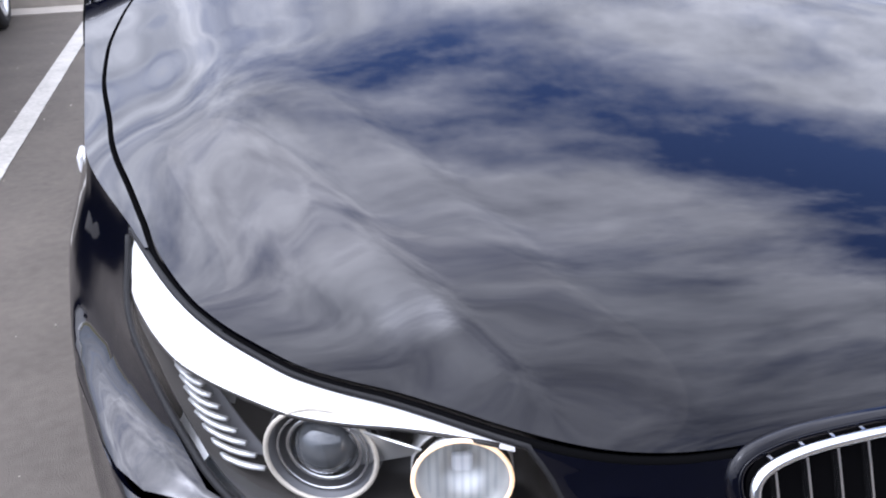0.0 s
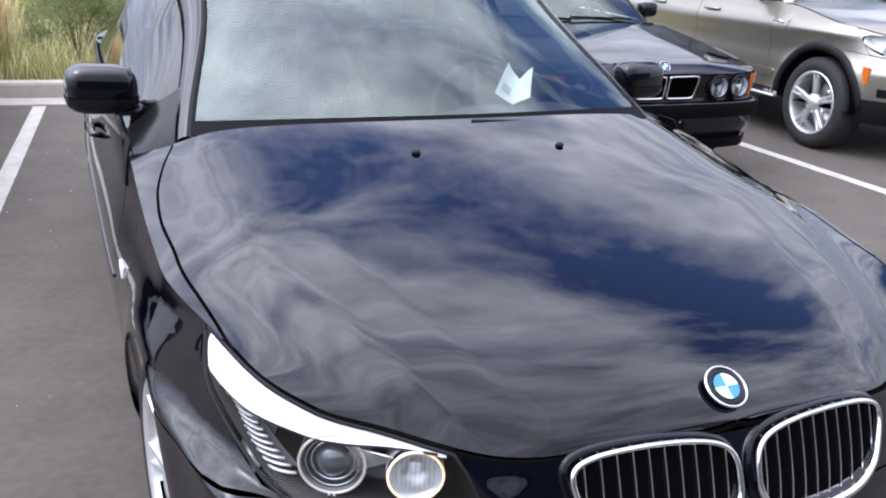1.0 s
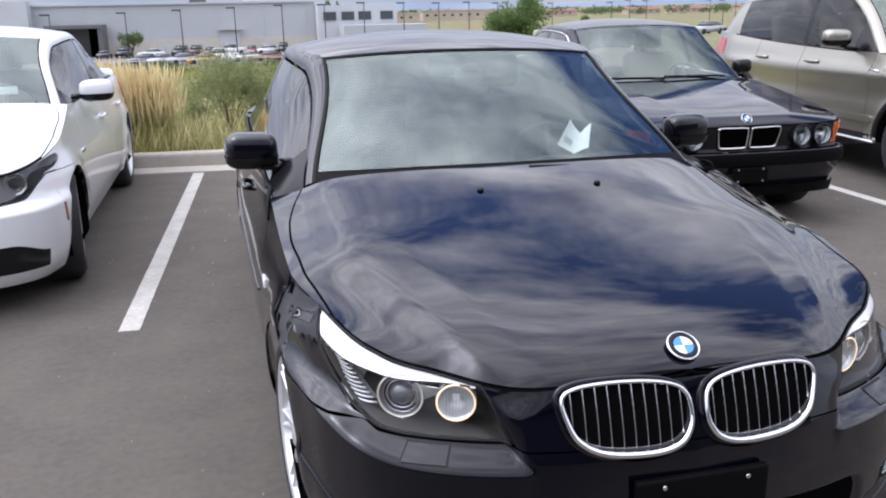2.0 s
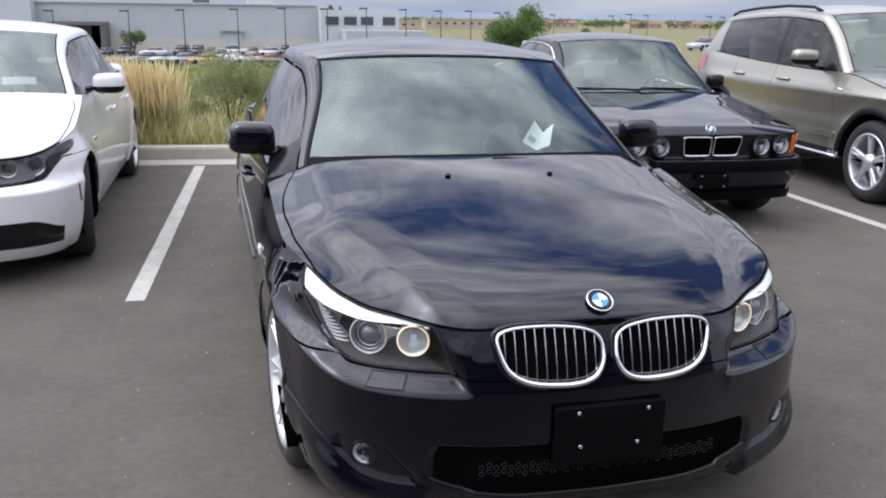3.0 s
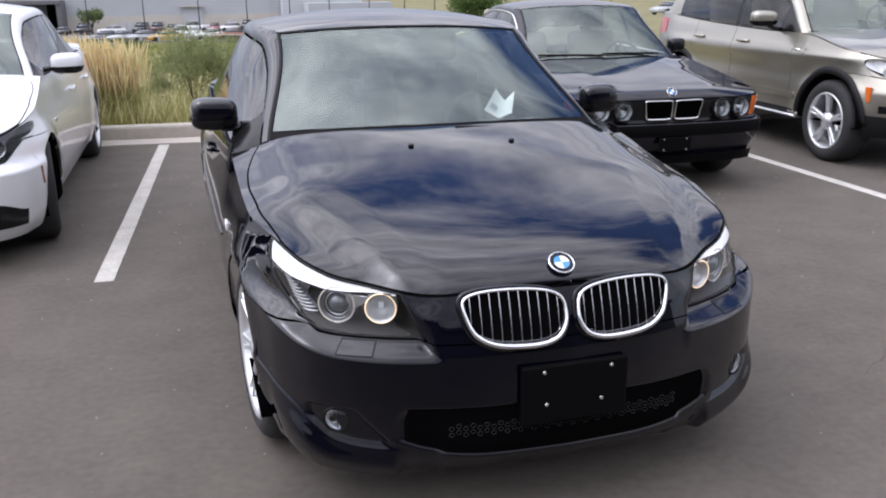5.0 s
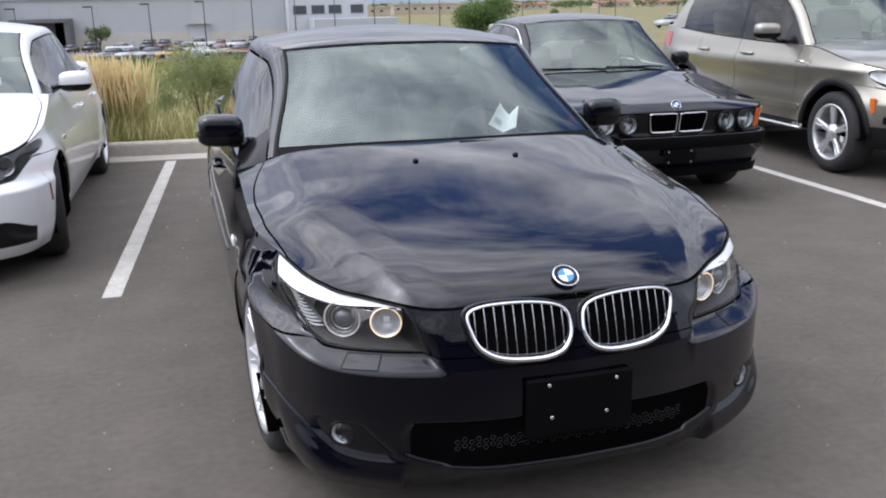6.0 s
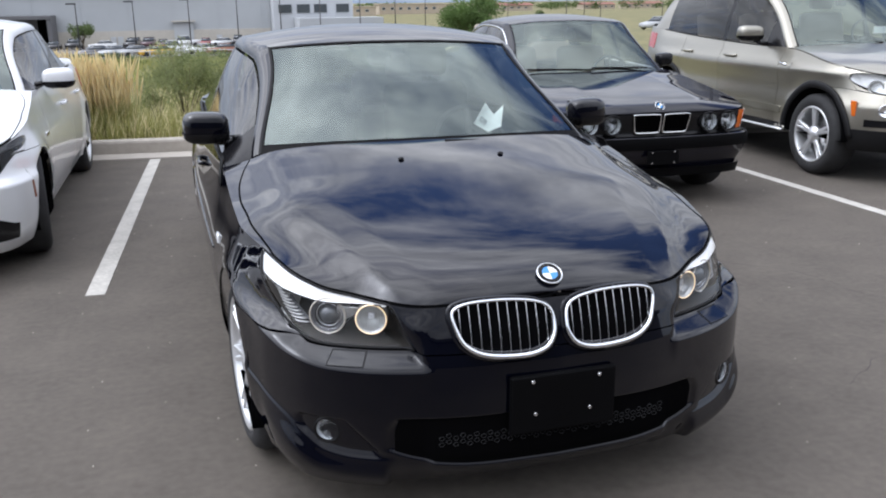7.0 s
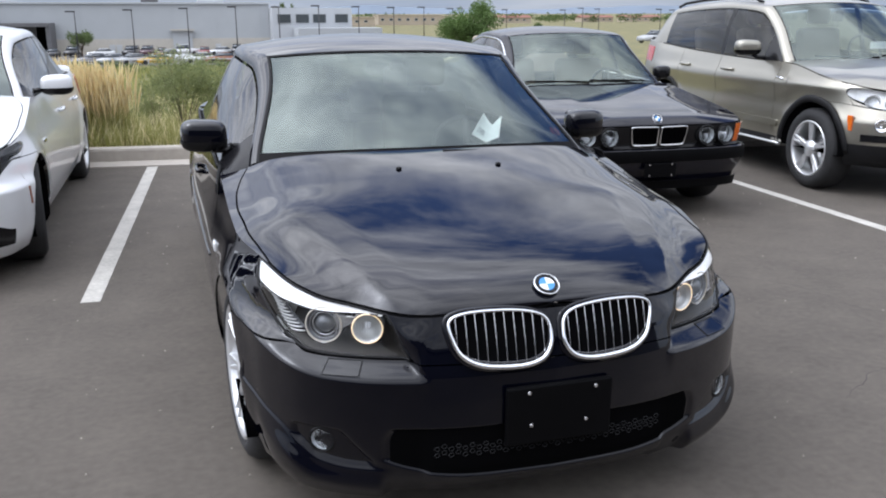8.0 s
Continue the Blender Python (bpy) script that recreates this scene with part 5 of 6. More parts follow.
for side in (-1, 1):
    kidney(white, WHITE, side, [(x, z + 0.02) for x, z in KID], 9, 0.010, 0.03, CHROME, GLOSS_BLACK, 0.016)
    headlamp(white, WHITE, side, 0.43, ((0.70, 0.335, 0.675, 0.058, True, 26), (0.575, 0.235, 0.675, 0.05, True, 18)), SATIN, LAMP_GREY, PAINT_WHITE)
    wing_mirror(white, WHITE, side, side * 0.965, 1.80, 1.04, 0.22, 0.145, PAINT_WHITE, (side * 0.80, 1.76, 1.0), 1)
    sheet("fog_pocket", lambda s, v: WHITE.at(side * s, lerp(0.235, 0.385 - 0.06 * step(0.7, 0.93, s), v), -0.004), spread(0.52, 0.92, 20), spread(0, 1, 5), GLOSS_BLACK, white, "black fog lamp pocket", flip=side < 0, thick=0.008)
    m = facing(side * 0.70, 0.155, 0.315, 26 * side)
    bm = bmesh.new()
    bowl(bm, m, 0.034, 0.012)
    part("fog_lamp", bm, SATIN, white, "", True)
    sheet("side_marker", lambda s, v: WHITE.at(side * s, lerp(0.435, 0.54, v), -0.003), spread(WHITE.s_at(0.45), WHITE.s_at(0.468), 4), spread(0, 1, 5), AMBER_DULL, white, "amber side marker", flip=side < 0, thick=0.004)
    for y in (2.45, 3.45):
        bm = bmesh.new()
        tube(bm, [Vector(WHITE.at(side * WHITE.s_at(y + d), 0.80)) + Vector((side * o, 0, 0)) for d, o in ((-0.1, 0.0), (-0.085, 0.025), (0.085, 0.028), (0.1, 0.0))], 0.012, 8)
        part("door_handle", bm, PAINT_WHITE, white, "", True)
    p = Vector(WHITE.at(side * WHITE.s_at(1.30), 0.70))
    bm = bmesh.new()
    box(bm, p.x - 0.004, p.x + 0.008, 1.25, 1.36, 0.69, 0.715, 0.004)
    part("side_vent", bm, CHROME, white)
bm = bmesh.new()
box(bm, 0.28, 0.50, 1.66, 1.665, 1.045, 1.095)
part("dash_notice", bm, PAPER, white, "white paper notice behind the windscreen")

# ---- the older boxy saloon ----
BOXY = base_shape(
    rail_more=0.0, shoulder=lambda y: 0.0, length=4.72, axles=(0.80, 3.561), wheel_r=0.315, rim_r=0.2, tyre_w=0.225, track=0.855, arch_r=0.335, spokes=(8, False), doors=(1.45, 2.55, 3.5),
    outline=((0, 0), (0.3, 0.01), (0.55, 0.035), (0.68, 0.07), (0.77, 0.13), (0.82, 0.23), (0.845, 0.4), (0.86, 0.8), (0.868, 1.3), (0.872, 2.0), (0.873, 2.9), (0.87, 3.6), (0.86, 4.1), (0.84, 4.4), (0.79, 4.6), (0.6, 4.68), (0.3, 4.715), (0, 4.72)),
    front0=curve((0.2, 0.10), (0.3, 0.08), (0.42, 0.015), (0.50, 0.0), (0.545, 0.005), (0.56, 0.06), (0.72, 0.035), (0.74, 0.05), (0.80, 0.10)),
    front1=curve((0.2, 0.10), (0.3, 0.08), (0.42, 0.015), (0.50, 0.0), (0.545, 0.005), (0.56, 0.06), (0.72, 0.035), (0.74, 0.05), (0.80, 0.10)),
    flank=curve((0.15, 0.06), (0.25, 0.03), (0.45, 0.012), (0.6, 0.0), (0.68, 0.004), (0.75, 0.02), (0.83, 0.05), (0.9, 0.07), (0.95, 0.095), (1.0, 0.13)),
    turn0=0.7, turn1=1.3,
    top=curve((0, 0.725), (0.6, 0.725), (0.8, 0.735), (1.0, 0.76), (1.3, 0.80), (1.9, 0.88), (2.1, 0.905), (2.6, 0.915), (3.5, 0.93), (4.2, 0.94), (4.9, 0.95), (5.8, 0.93)),
    sill=curve((0, 0.235), (0.3, 0.235), (0.6, 0.22), (3.5, 0.22), (4.72, 0.26)),
    seam=curve((0, 0.55), (0.8, 0.55), (0.9, 0.55), (1.3, 0.56)), nose_low=curve((0, 0.555), (0.9, 0.555), (1.3, 0.56)), nose_x=0.80,
    bonnet_end=1.46, bonnet_bow=0.06, bonnet_z=curve((0.03, 0.728), (0.07, 0.755), (0.12, 0.78), (0.25, 0.80), (0.6, 0.845), (1.0, 0.89), (1.4, 0.93)),
    crease_t=0.60, crease_fall=0.06, crease_way=(0.26, 0.16), crease_soft=0.006, crease_kink=1.2, boot_start=3.9,
    cy=curve((0, 1.42), (0.33, 2.02), (0.5, 2.65), (0.66, 3.2), (1, 3.85)), cz=curve((0, 0.925), (0.33, 1.36), (0.42, 1.40), (0.5, 1.412), (0.6, 1.395), (0.66, 1.36), (1, 0.98)),
    ex=curve((0, 0.685), (0.33, 0.565), (0.5, 0.57), (0.66, 0.55), (1, 0.62)), ey=curve((0, 1.50), (0.33, 2.10), (0.5, 2.65), (0.66, 3.15), (1, 3.78)),
    ez=curve((0, 0.915), (0.33, 1.33), (0.42, 1.36), (0.5, 1.365), (0.66, 1.31), (1, 0.95)), rail_w=0.055, rail_drop=0.05, glass=(1.75, 2.56, 3.45), seat_y=2.45, seat_z=0.5,
    trim_mat=CHROME, bumper_paint=PAINT_BLACK, bumper_label="dark bumper with black rubbing strip", nose_paint=GLOSS_BLACK)
BOXY.lamp_out = 0.80
boxy = car_shell("saloon_car", "older boxy black saloon car with four round headlamps", "car", pose(2.505, 3.65, 0, 0, 0, -4.0) @ Matrix.Scale(1.03, 4), BOXY, PAINT_BLACK, LEATHER_BEIGE)
SQ = ((0.012, 0.64), (0.014, 0.70), (0.03, 0.714), (0.12, 0.716), (0.21, 0.716), (0.226, 0.70), (0.218, 0.64), (0.208, 0.59), (0.19, 0.577), (0.11, 0.575), (0.03, 0.577), (0.014, 0.59))
for side in (-1, 1):
    kidney(boxy, BOXY, side, SQ, 8, 0.006, 0.02, CHROME, DARK, 0.012)
    for x in (0.395, 0.565):
        m = facing(side * x, BOXY.at(x, 0.645)[1] - 0.024, 0.645, 4 * side)
        bm = bmesh.new()
        bowl(bm, m, 0.068, 0.024)
        u = part("headlamp", bm, LAMP_BRIGHT, boxy, "round clear headlamp", True)
        bm = bmesh.new()
        torus(bm, m, 0.071, 0.006)
        part("bezel", bm, GLOSS_BLACK, u, "", True)
        bm = bmesh.new()
        lathe(bm, [(0.069, 0.0), (0.055, 0.01), (0.03, 0.016), (0.001, 0.018), (0.001, 0.014), (0.068, -0.003)], 30, m)
        part("lens", bm, CLEAR, u, "clear lamp glass", True).visible_shadow = False
        bm = bmesh.new()
        bmesh.ops.create_uvsphere(bm, u_segments=14, v_segments=8, radius=0.014 if x > 0.5 else 0.010, matrix=m @ Matrix.Translation((0, 0, -0.012)))
        part("bulb", bm, LAMP_WHITE, u, "", True)
    sheet("indicator", lambda s, v: BOXY.at(side * s, lerp(0.575, 0.715, v), -0.004), spread(0.70, 0.90, 10), spread(0, 1, 5), AMBER, boxy, "amber corner indicator", flip=side < 0, thick=0.01)
    sheet("rubbing_strip", lambda s, v: BOXY.at(side * s, lerp(0.455, 0.545, v), -0.012), spread(0.0, 1.1, 40), spread(0, 1, 5), BLACK_PLASTIC, boxy, flip=side < 0, thick=0.01)
    sheet("valance", lambda s, v: BOXY.at(side * s, lerp(0.235, 0.30, v), -0.03), spread(0.0, 0.90, 30), spread(0, 1, 4), BLACK_PLASTIC, boxy, flip=side < 0, thick=0.01)
    wing_mirror(boxy, BOXY, side, side * 0.915, 1.86, 0.99, 0.17, 0.12, GLOSS_BLACK, (side * 0.80, 1.80, 0.93))
roundel(boxy, pose(0, 0.085, 0.772, 55, 0, 0), 0.038)
wiper(boxy, (0.0, 1.43, 0.945), (-0.58, 1.50, 0.95))
wiper(boxy, (0.55, 1.47, 0.945), (0.0, 1.44, 0.955))
bm = bmesh.new()
box(bm, -0.13, 0.13, -0.022, -0.012, 0.345, 0.45, 0.004)
pb = part("plate_bracket", bm, BLACK_PLASTIC, boxy)
for x, z in ((-0.09, 0.36), (0.09, 0.36), (-0.09, 0.44), (0.09, 0.44)):
    bm = bmesh.new()
    lathe(bm, [(0.007, 0.0), (0.007, 0.003), (0.0, 0.004)], 10, facing(x, -0.0222, z))
    part("screw", bm, SATIN, pb)

# ---- the off-road car ----
TALL = base_shape(
    rail_more=0.0, shoulder=lambda y: 0.0, mid0=0.40, mid1=0.48, mid_lean=0.2, mid_wide=0.1, length=4.854, axles=(0.87, 3.803), wheel_r=0.362, rim_r=0.25, tyre_w=0.24, track=0.955, arch_r=0.43, spokes=(5, True), spoke_w=0.04, doors=(1.50, 2.62, 3.5),
    outline=((0, 0), (0.3, 0.02), (0.5, 0.06), (0.67, 0.13), (0.80, 0.24), (0.88, 0.38), (0.935, 0.55), (0.958, 0.87), (0.955, 1.4), (0.962, 2.0), (0.966, 2.9), (0.966, 3.7), (0.95, 4.1), (0.91, 4.45), (0.84, 4.7), (0.6, 4.81), (0.3, 4.85), (0, 4.854)),
    front0=curve((0.25, 0.10), (0.35, 0.03), (0.5, 0.0), (0.65, 0.0), (0.75, 0.02), (0.9, 0.06), (1.0, 0.10)),
    front1=curve((0.25, 0.12), (0.35, 0.04), (0.5, 0.0), (0.65, 0.005), (0.72, 0.03), (0.85, 0.09), (0.93, 0.13), (1.05, 0.2)),
    flank=curve((0.2, 0.06), (0.35, 0.03), (0.45, 0.012), (0.6, 0.016), (0.75, 0.03), (0.86, 0.012), (0.92, 0.0), (0.97, 0.03), (1.05, 0.06), (1.12, 0.085), (1.2, 0.13)),
    tail=curve((0.2, 0.08), (0.45, 0.02), (0.6, 0.0), (0.9, 0.03), (1.1, 0.06), (1.3, 0.1)),
    top=curve((0, 0.92), (0.3, 0.925), (0.6, 0.915), (0.9, 0.93), (1.16, 0.965), (1.5, 1.02), (2.05, 1.10), (2.6, 1.105), (3.5, 1.13), (4.2, 1.16), (4.9, 1.20), (5.4, 1.22), (6.1, 1.2)),
    sill=curve((0, 0.27), (0.3, 0.29), (0.7, 0.33), (3.5, 0.34), (4.85, 0.36)),
    seam=curve((0, 0.70), (0.4, 0.70), (0.6, 0.745), (0.9, 0.77), (1.2, 0.80)), nose_low=curve((0, 0.705), (0.45, 0.705), (0.53, 0.91), (0.7, 0.92)), nose_x=0.53,
    bonnet_end=1.45, bonnet_bow=0.16, bonnet_z=curve((0.06, 0.93), (0.12, 0.965), (0.25, 1.0), (0.5, 1.045), (0.9, 1.095), (1.29, 1.135)),
    crease_t=0.78, crease_fall=0.2, crease_way=None, crease_soft=0.04, crease_kink=0.5, boot_start=4.35,
    cy=curve((0, 1.26), (0.33, 2.0), (0.5, 2.8), (0.75, 4.25), (1, 4.72)), cz=curve((0, 1.12), (0.33, 1.655), (0.42, 1.71), (0.5, 1.73), (0.75, 1.68), (1, 1.25)),
    ex=curve((0, 0.79), (0.33, 0.65), (0.5, 0.66), (0.75, 0.62), (1, 0.70)), ey=curve((0, 1.45), (0.33, 2.12), (0.5, 2.8), (0.75, 4.15), (1, 4.6)),
    ez=curve((0, 1.115), (0.33, 1.62), (0.42, 1.66), (0.5, 1.675), (0.75, 1.61), (1, 1.22)), w_roof=(0.33, 0.75), rail_w=0.075, rail_drop=0.07, glass=(1.85, 2.66, 4.1), seat_y=2.6, seat_z=0.8,
    trim_mat=GLOSS_BLACK, bumper_label="champagne bumper over dark lower cladding", skirt_paint=TRIM)
TALL.lamp_out = TALL.s_at(0.43)
tall = car_shell("suv_car", "champagne metallic off-road car with alloy wheels", "car", pose(5.42, 3.47, 0, 0, 0, -5.0) @ Matrix.Scale(1.02, 4), TALL, PAINT_GOLD, LEATHER_BEIGE)
KT = ((0.022, 0.80), (0.03, 0.88), (0.062, 0.905), (0.13, 0.912), (0.22, 0.912), (0.28, 0.90), (0.315, 0.87), (0.31, 0.80), (0.29, 0.74), (0.235, 0.71), (0.12, 0.705), (0.055, 0.715), (0.027, 0.75))
for side in (-1, 1):
    kidney(tall, TALL, side, KT, 8, 0.012, 0.03, CHROME, SATIN, 0.016)
    headlamp(tall, TALL, side, 0.455, ((0.74, 0.36, 0.82, 0.06, False, 30), (0.62, 0.26, 0.815, 0.06, False, 24)), SATIN, LAMP_BRIGHT, PAINT_GOLD)
    wing_mirror(tall, TALL, side, side * 1.05, 1.85, 1.225, 0.25, 0.15, PAINT_GOLD, (side * 0.88, 1.80, 1.12), 1)
    # dark lips round the wheels
    for yw in TALL.axles:
        bm = bmesh.new()
        pts = []
        for a in spread(0.02 * math.pi, 0.98 * math.pi, 40):
            y, z = yw + (TALL.arch_r + 0.02) * math.cos(a), TALL.wheel_r + (TALL.arch_r + 0.02) * math.sin(a)
            pts.append(Vector(TALL.at(side * TALL.s_at(y), z)) + Vector((side * 0.004, 0, 0)))
        tube(bm, pts, 0.034, 8, flat=0.5, up=(1, 0, 0))
        part("arch_lip", bm, TRIM, tall, "black plastic wheel arch lip", True)
    sheet("door_strip", lambda y, v: Vector(TALL.at(side * TALL.s_at(y), lerp(0.50, 0.56, v), -0.012)), spread(1.4, 3.2, 20), spread(0, 1, 4), PAINT_GOLD, tall, flip=side < 0, thick=0.01)
    bm = bmesh.new()
    tube(bm, [(side * 0.955, y, 0.345) for y in spread(1.32, 3.35, 14)], 0.022, 8, flat=0.6)
    part("running_board", bm, ALLOY, tall, "pale running board", True)
    sheet("chin_cladding", lambda s, v: TALL.at(side * s, lerp(0.28, 0.47, v), -0.006), spread(0.0, 1.1, 30), spread(0, 1, 5), TRIM, tall, flip=side < 0, thick=0.01)
    sheet("intake", lambda s, v: TALL.at(side * s, lerp(0.50, 0.56, v), -0.006), spread(0.45, 0.95, 16), spread(0, 1, 4), GLOSS_BLACK, tall, flip=side < 0, thick=0.008)
    m = facing(side * 0.76, 0.185, 0.64, 30 * side)
    bm = bmesh.new()
    bowl(bm, m, 0.045, 0.012)
    f = part("fog_lamp", bm, CHROME, tall, "round fog lamp", True)
    bm = bmesh.new()
    torus(bm, m, 0.05, 0.006)
    part("bezel", bm, SATIN, f, "", True)
    p = Vector(TALL.at(side * 1.06, 0.64))
    bm = bmesh.new()
    box(bm, p.x - 0.008, p.x + 0.01, p.y - 0.03, p.y + 0.03, 0.58, 0.71, 0.004)
    part("side_marker", bm, AMBER, tall, "amber side marker")
    bm = bmesh.new()
    p = Vector(TALL.at(side * TALL.s_at(1.42), 0.95))
    tube(bm, [p + Vector((side * 0.004, -0.05, 0.0)), p + Vector((side * 0.004, 0.05, 0.012))], 0.012, 6)
    part("side_vent", bm, CHROME, tall, "", True)
    for y in (2.40, 3.35):
        bm = bmesh.new()
        tube(bm, [Vector(TALL.at(side * TALL.s_at(y + d), 0.985)) + Vector((side * o, 0, 0)) for d, o in ((-0.11, 0.0), (-0.09, 0.025), (0.09, 0.028), (0.11, 0.0))], 0.014, 8)
        part("door_handle", bm, PAINT_GOLD, tall, "", True)
    bm = bmesh.new()
    rr = [(side * 0.62, y, TALL.crest(w, 0.93)[2] + h) for y, w, h in ((2.35, 0.40, 0.0), (2.5, 0.43, 0.03), (3.0, 0.53, 0.035), (3.6, 0.64, 0.035), (4.05, 0.72, 0.03), (4.2, 0.74, 0.0))]
    tube(bm, rr, 0.016, 8)
    part("roof_bar", bm, TRIM, tall, "black roof bar", True)
bm = bmesh.new()
box(bm, 0.25, 0.55, 1.75, 1.755, 1.2, 1.27)
part("dash_notice", bm, PAPER, tall, "white paper notice behind the windscreen")
wiper(tall, (0.0, 1.28, 1.14), (-0.6, 1.42, 1.15))
wiper(tall, (0.6, 1.40, 1.14), (0.05, 1.30, 1.155))

# ---- ground ----
KERB = Matrix.Translation((-1.494, 7.527, 0)) @ Matrix.Rotation(radians(-6), 4, "Z")


FALL = curve((0, 0), (30, 1.25), (80, 3.6), (112, 5.15), (160, 5.7), (400, 5.7))


def terrain(x, y):
    """The lot is flat; past the kerb the land falls to the far car park and rises again behind it."""
    d = (KERB.inverted() @ Vector((x, y, 0))).y - 0.4
    if d <= 0:
        return 0.0
    drop = FALL(d) * (1 - 0.5 * step(6, 45, x) * step(300, 60, d))
    back = 2.0 * step(170, 420, d)
    return 0.13 * step(0, 0.25, d) - drop + back + 0.12 * noise.noise(Vector((x * 0.15, y * 0.15, 0))) * step(1, 8, d)


gx = sorted(set([-900, -500, -300, -200, -150, -110, -80, -60] + list(range(-45, 60, 3)) + [x / 2 for x in range(-14, 24)] + [70, 90, 120, 160, 220, 320, 520, 900]))
gy = sorted(set([-300, -100, -40, -20, -10, -4, 0, 4] + [6.5 + 0.25 * k for k in range(16)] + [11, 12, 14, 17, 20] + list(range(24, 120, 6)) + [130, 150, 160, 170, 190, 220, 260, 320, 420, 600, 900, 1500]))
link("ground", [(x, y, terrain(x, y) - 0.03) for x in gx for y in gy], [(a * len(gy) + b, (a + 1) * len(gy) + b, (a + 1) * len(gy) + b + 1, a * len(gy) + b + 1) for a in range(len(gx) - 1) for b in range(len(gy) - 1)], MEADOW)
tagged(bpy.data.objects["ground"], "dry green and straw-coloured meadow falling away from the lot", "ground", kind="structure")
bm = bmesh.new()
for p in ((-60, -60), (60, -60), (60, 0.02), (-60, 0.02)):
    bm.verts.new(KERB @ Vector((p[0], p[1], 0)))
bm.faces.new(bm.verts[:])
lot = part("pavement", bm, ASPHALT)
tagged(lot, "worn dark grey asphalt of the parking lot", "pavement", kind="structure")


def stripe(x0, y0, x1, y1, w):
    d = Vector((x1 - x0, y1 - y0, 0)).normalized()
    s = Vector((d.y, -d.x, 0)) * w / 2
    bm = bmesh.new()
    a, b = Vector((x0, y0, 0.004)), Vector((x1, y1, 0.004))
    n, rows = 90, []
    for k in range(n + 1):
        p = a.lerp(b, k / n)
        i, j = 0.06 * noise.noise(p * 14.0), 0.06 * noise.noise(p * 14.0 + Vector((9, 0, 0)))
        rows.append([bm.verts.new(p - s * (1 + i)), bm.verts.new(p + s * (1 + j))])
    for q, r in zip(rows, rows[1:]):
        bm.faces.new((q[0], q[1], r[1], r[0]))
    ex = bmesh.ops.extrude_face_region(bm, geom=bm.faces[:])
    bmesh.ops.translate(bm, vec=(0, 0, -0.003), verts=[v for v in ex["geom"] if isinstance(v, bmesh.types.BMVert)])
    return tagged(part("parking_line", bm, LINE), "worn white painted parking line on asphalt", "parking line", "parking lines", "structure")


stripe(-1.60, 2.84, -1.352, 7.45, 0.108)
stripe(3.99, 1.5, 4.13, 7.0, 0.105)
# cracks in the asphalt
CRACK = material("crack_shadow", (0.045, 0.042, 0.04), 0.95, vary=0.2, scale=30)
rng = random.Random(4)
for pts in (((1.6, 0.55), (1.95, 0.75), (2.25, 0.68), (2.7, 0.95), (3.3, 1.1)), ((1.95, 2.9), (2.1, 2.3), (2.45, 1.9), (2.5, 1.45), (2.9, 1.15)), ((-2.9, 1.9), (-2.4, 1.75), (-2.0, 1.8))):
    bm = bmesh.new()
    line = []
    for a, b in zip(pts, pts[1:]):
        for k in range(9):
            t = k / 9
            line.append(Vector((lerp(a[0], b[0], t) + rng.uniform(-0.015, 0.015), lerp(a[1], b[1], t) + rng.uniform(-0.015, 0.015), 0.0015)))
    tube(bm, line, [rng.uniform(0.0006, 0.002) for _ in line], 5, flat=0.3)
    tagged(part("crack", bm, CRACK), "thin dark crack in the asphalt", "crack", "cracks", "structure")
bm = bmesh.new()
for k in range(260):
    x, y, r = rng.uniform(-3.4, 4.0), rng.uniform(-1.6, 6.5), rng.uniform(0.002, 0.006)
    bmesh.ops.create_icosphere(bm, subdivisions=1, radius=r, matrix=Matrix.LocRotScale((x, y, r * 0.4), Euler((rng.random() * 6, rng.random() * 6, 0)), (1, 0.8, 0.6)))
tagged(part("grit", bm, CONCRETE), "scattered grit and small stones on the asphalt", "grit", kind="stuff")
# kerb with a pale gutter, in lengths
kerb = thing("kerb", "pale concrete kerb with a flat gutter along the lot", "kerb", kind="structure")
for k in range(-6, 12):
    bm = bmesh.new()
    x, w = k * 3.0 + 1.1, 2.988
    box(bm, x, x + w, 0.0, 0.36, -0.1, 0.008, 0.003, KERB)
    part("gutter_stone", bm, CONCRETE, kerb)
    bm = bmesh.new()
    box(bm, x, x + w, 0.362, 0.54, -0.1, 0.15, 0.03, KERB)
    part("kerb_stone", bm, CONCRETE, kerb)

# ---- planting behind the kerb ----
LEAF_GREEN = leaf("olive_grass", (0.25, 0.275, 0.09), (0.36, 0.35, 0.13))
LEAF_STRAW = leaf("straw_grass", (0.84, 0.65, 0.36), (0.95, 0.82, 0.55), 0.15, through=0.5)
LEAF_DARK = leaf("dark_green_leaves", (0.075, 0.12, 0.045), (0.13, 0.17, 0.065), 0.4)
LEAF_GREY = leaf("grey_green_leaves", (0.20, 0.24, 0.11), (0.28, 0.31, 0.14), 0.35)
LEAF_TREE = leaf("fresh_green_leaves", (0.085, 0.15, 0.05), (0.14, 0.21, 0.07), 0.35)
BARK = material("bark", (0.10, 0.075, 0.055), 0.9, vary=0.3, scale=20)


def blades(name, roots, h0, h1, w, lean, mat, parent, rs, bend=0.5, label=""):
    """Many tapered, bending blades in one mesh."""
    verts, faces = [], []
    for x, y, z in roots:
        h, a, le = rs.uniform(h0, h1), rs.uniform(0, 6.283), rs.uniform(0.05, lean)
        dx, dy = math.cos(a), math.sin(a)
        b = rs.uniform(0, 6.283)
        wx, wy = math.cos(b) * w, math.sin(b) * w
        i = len(verts)
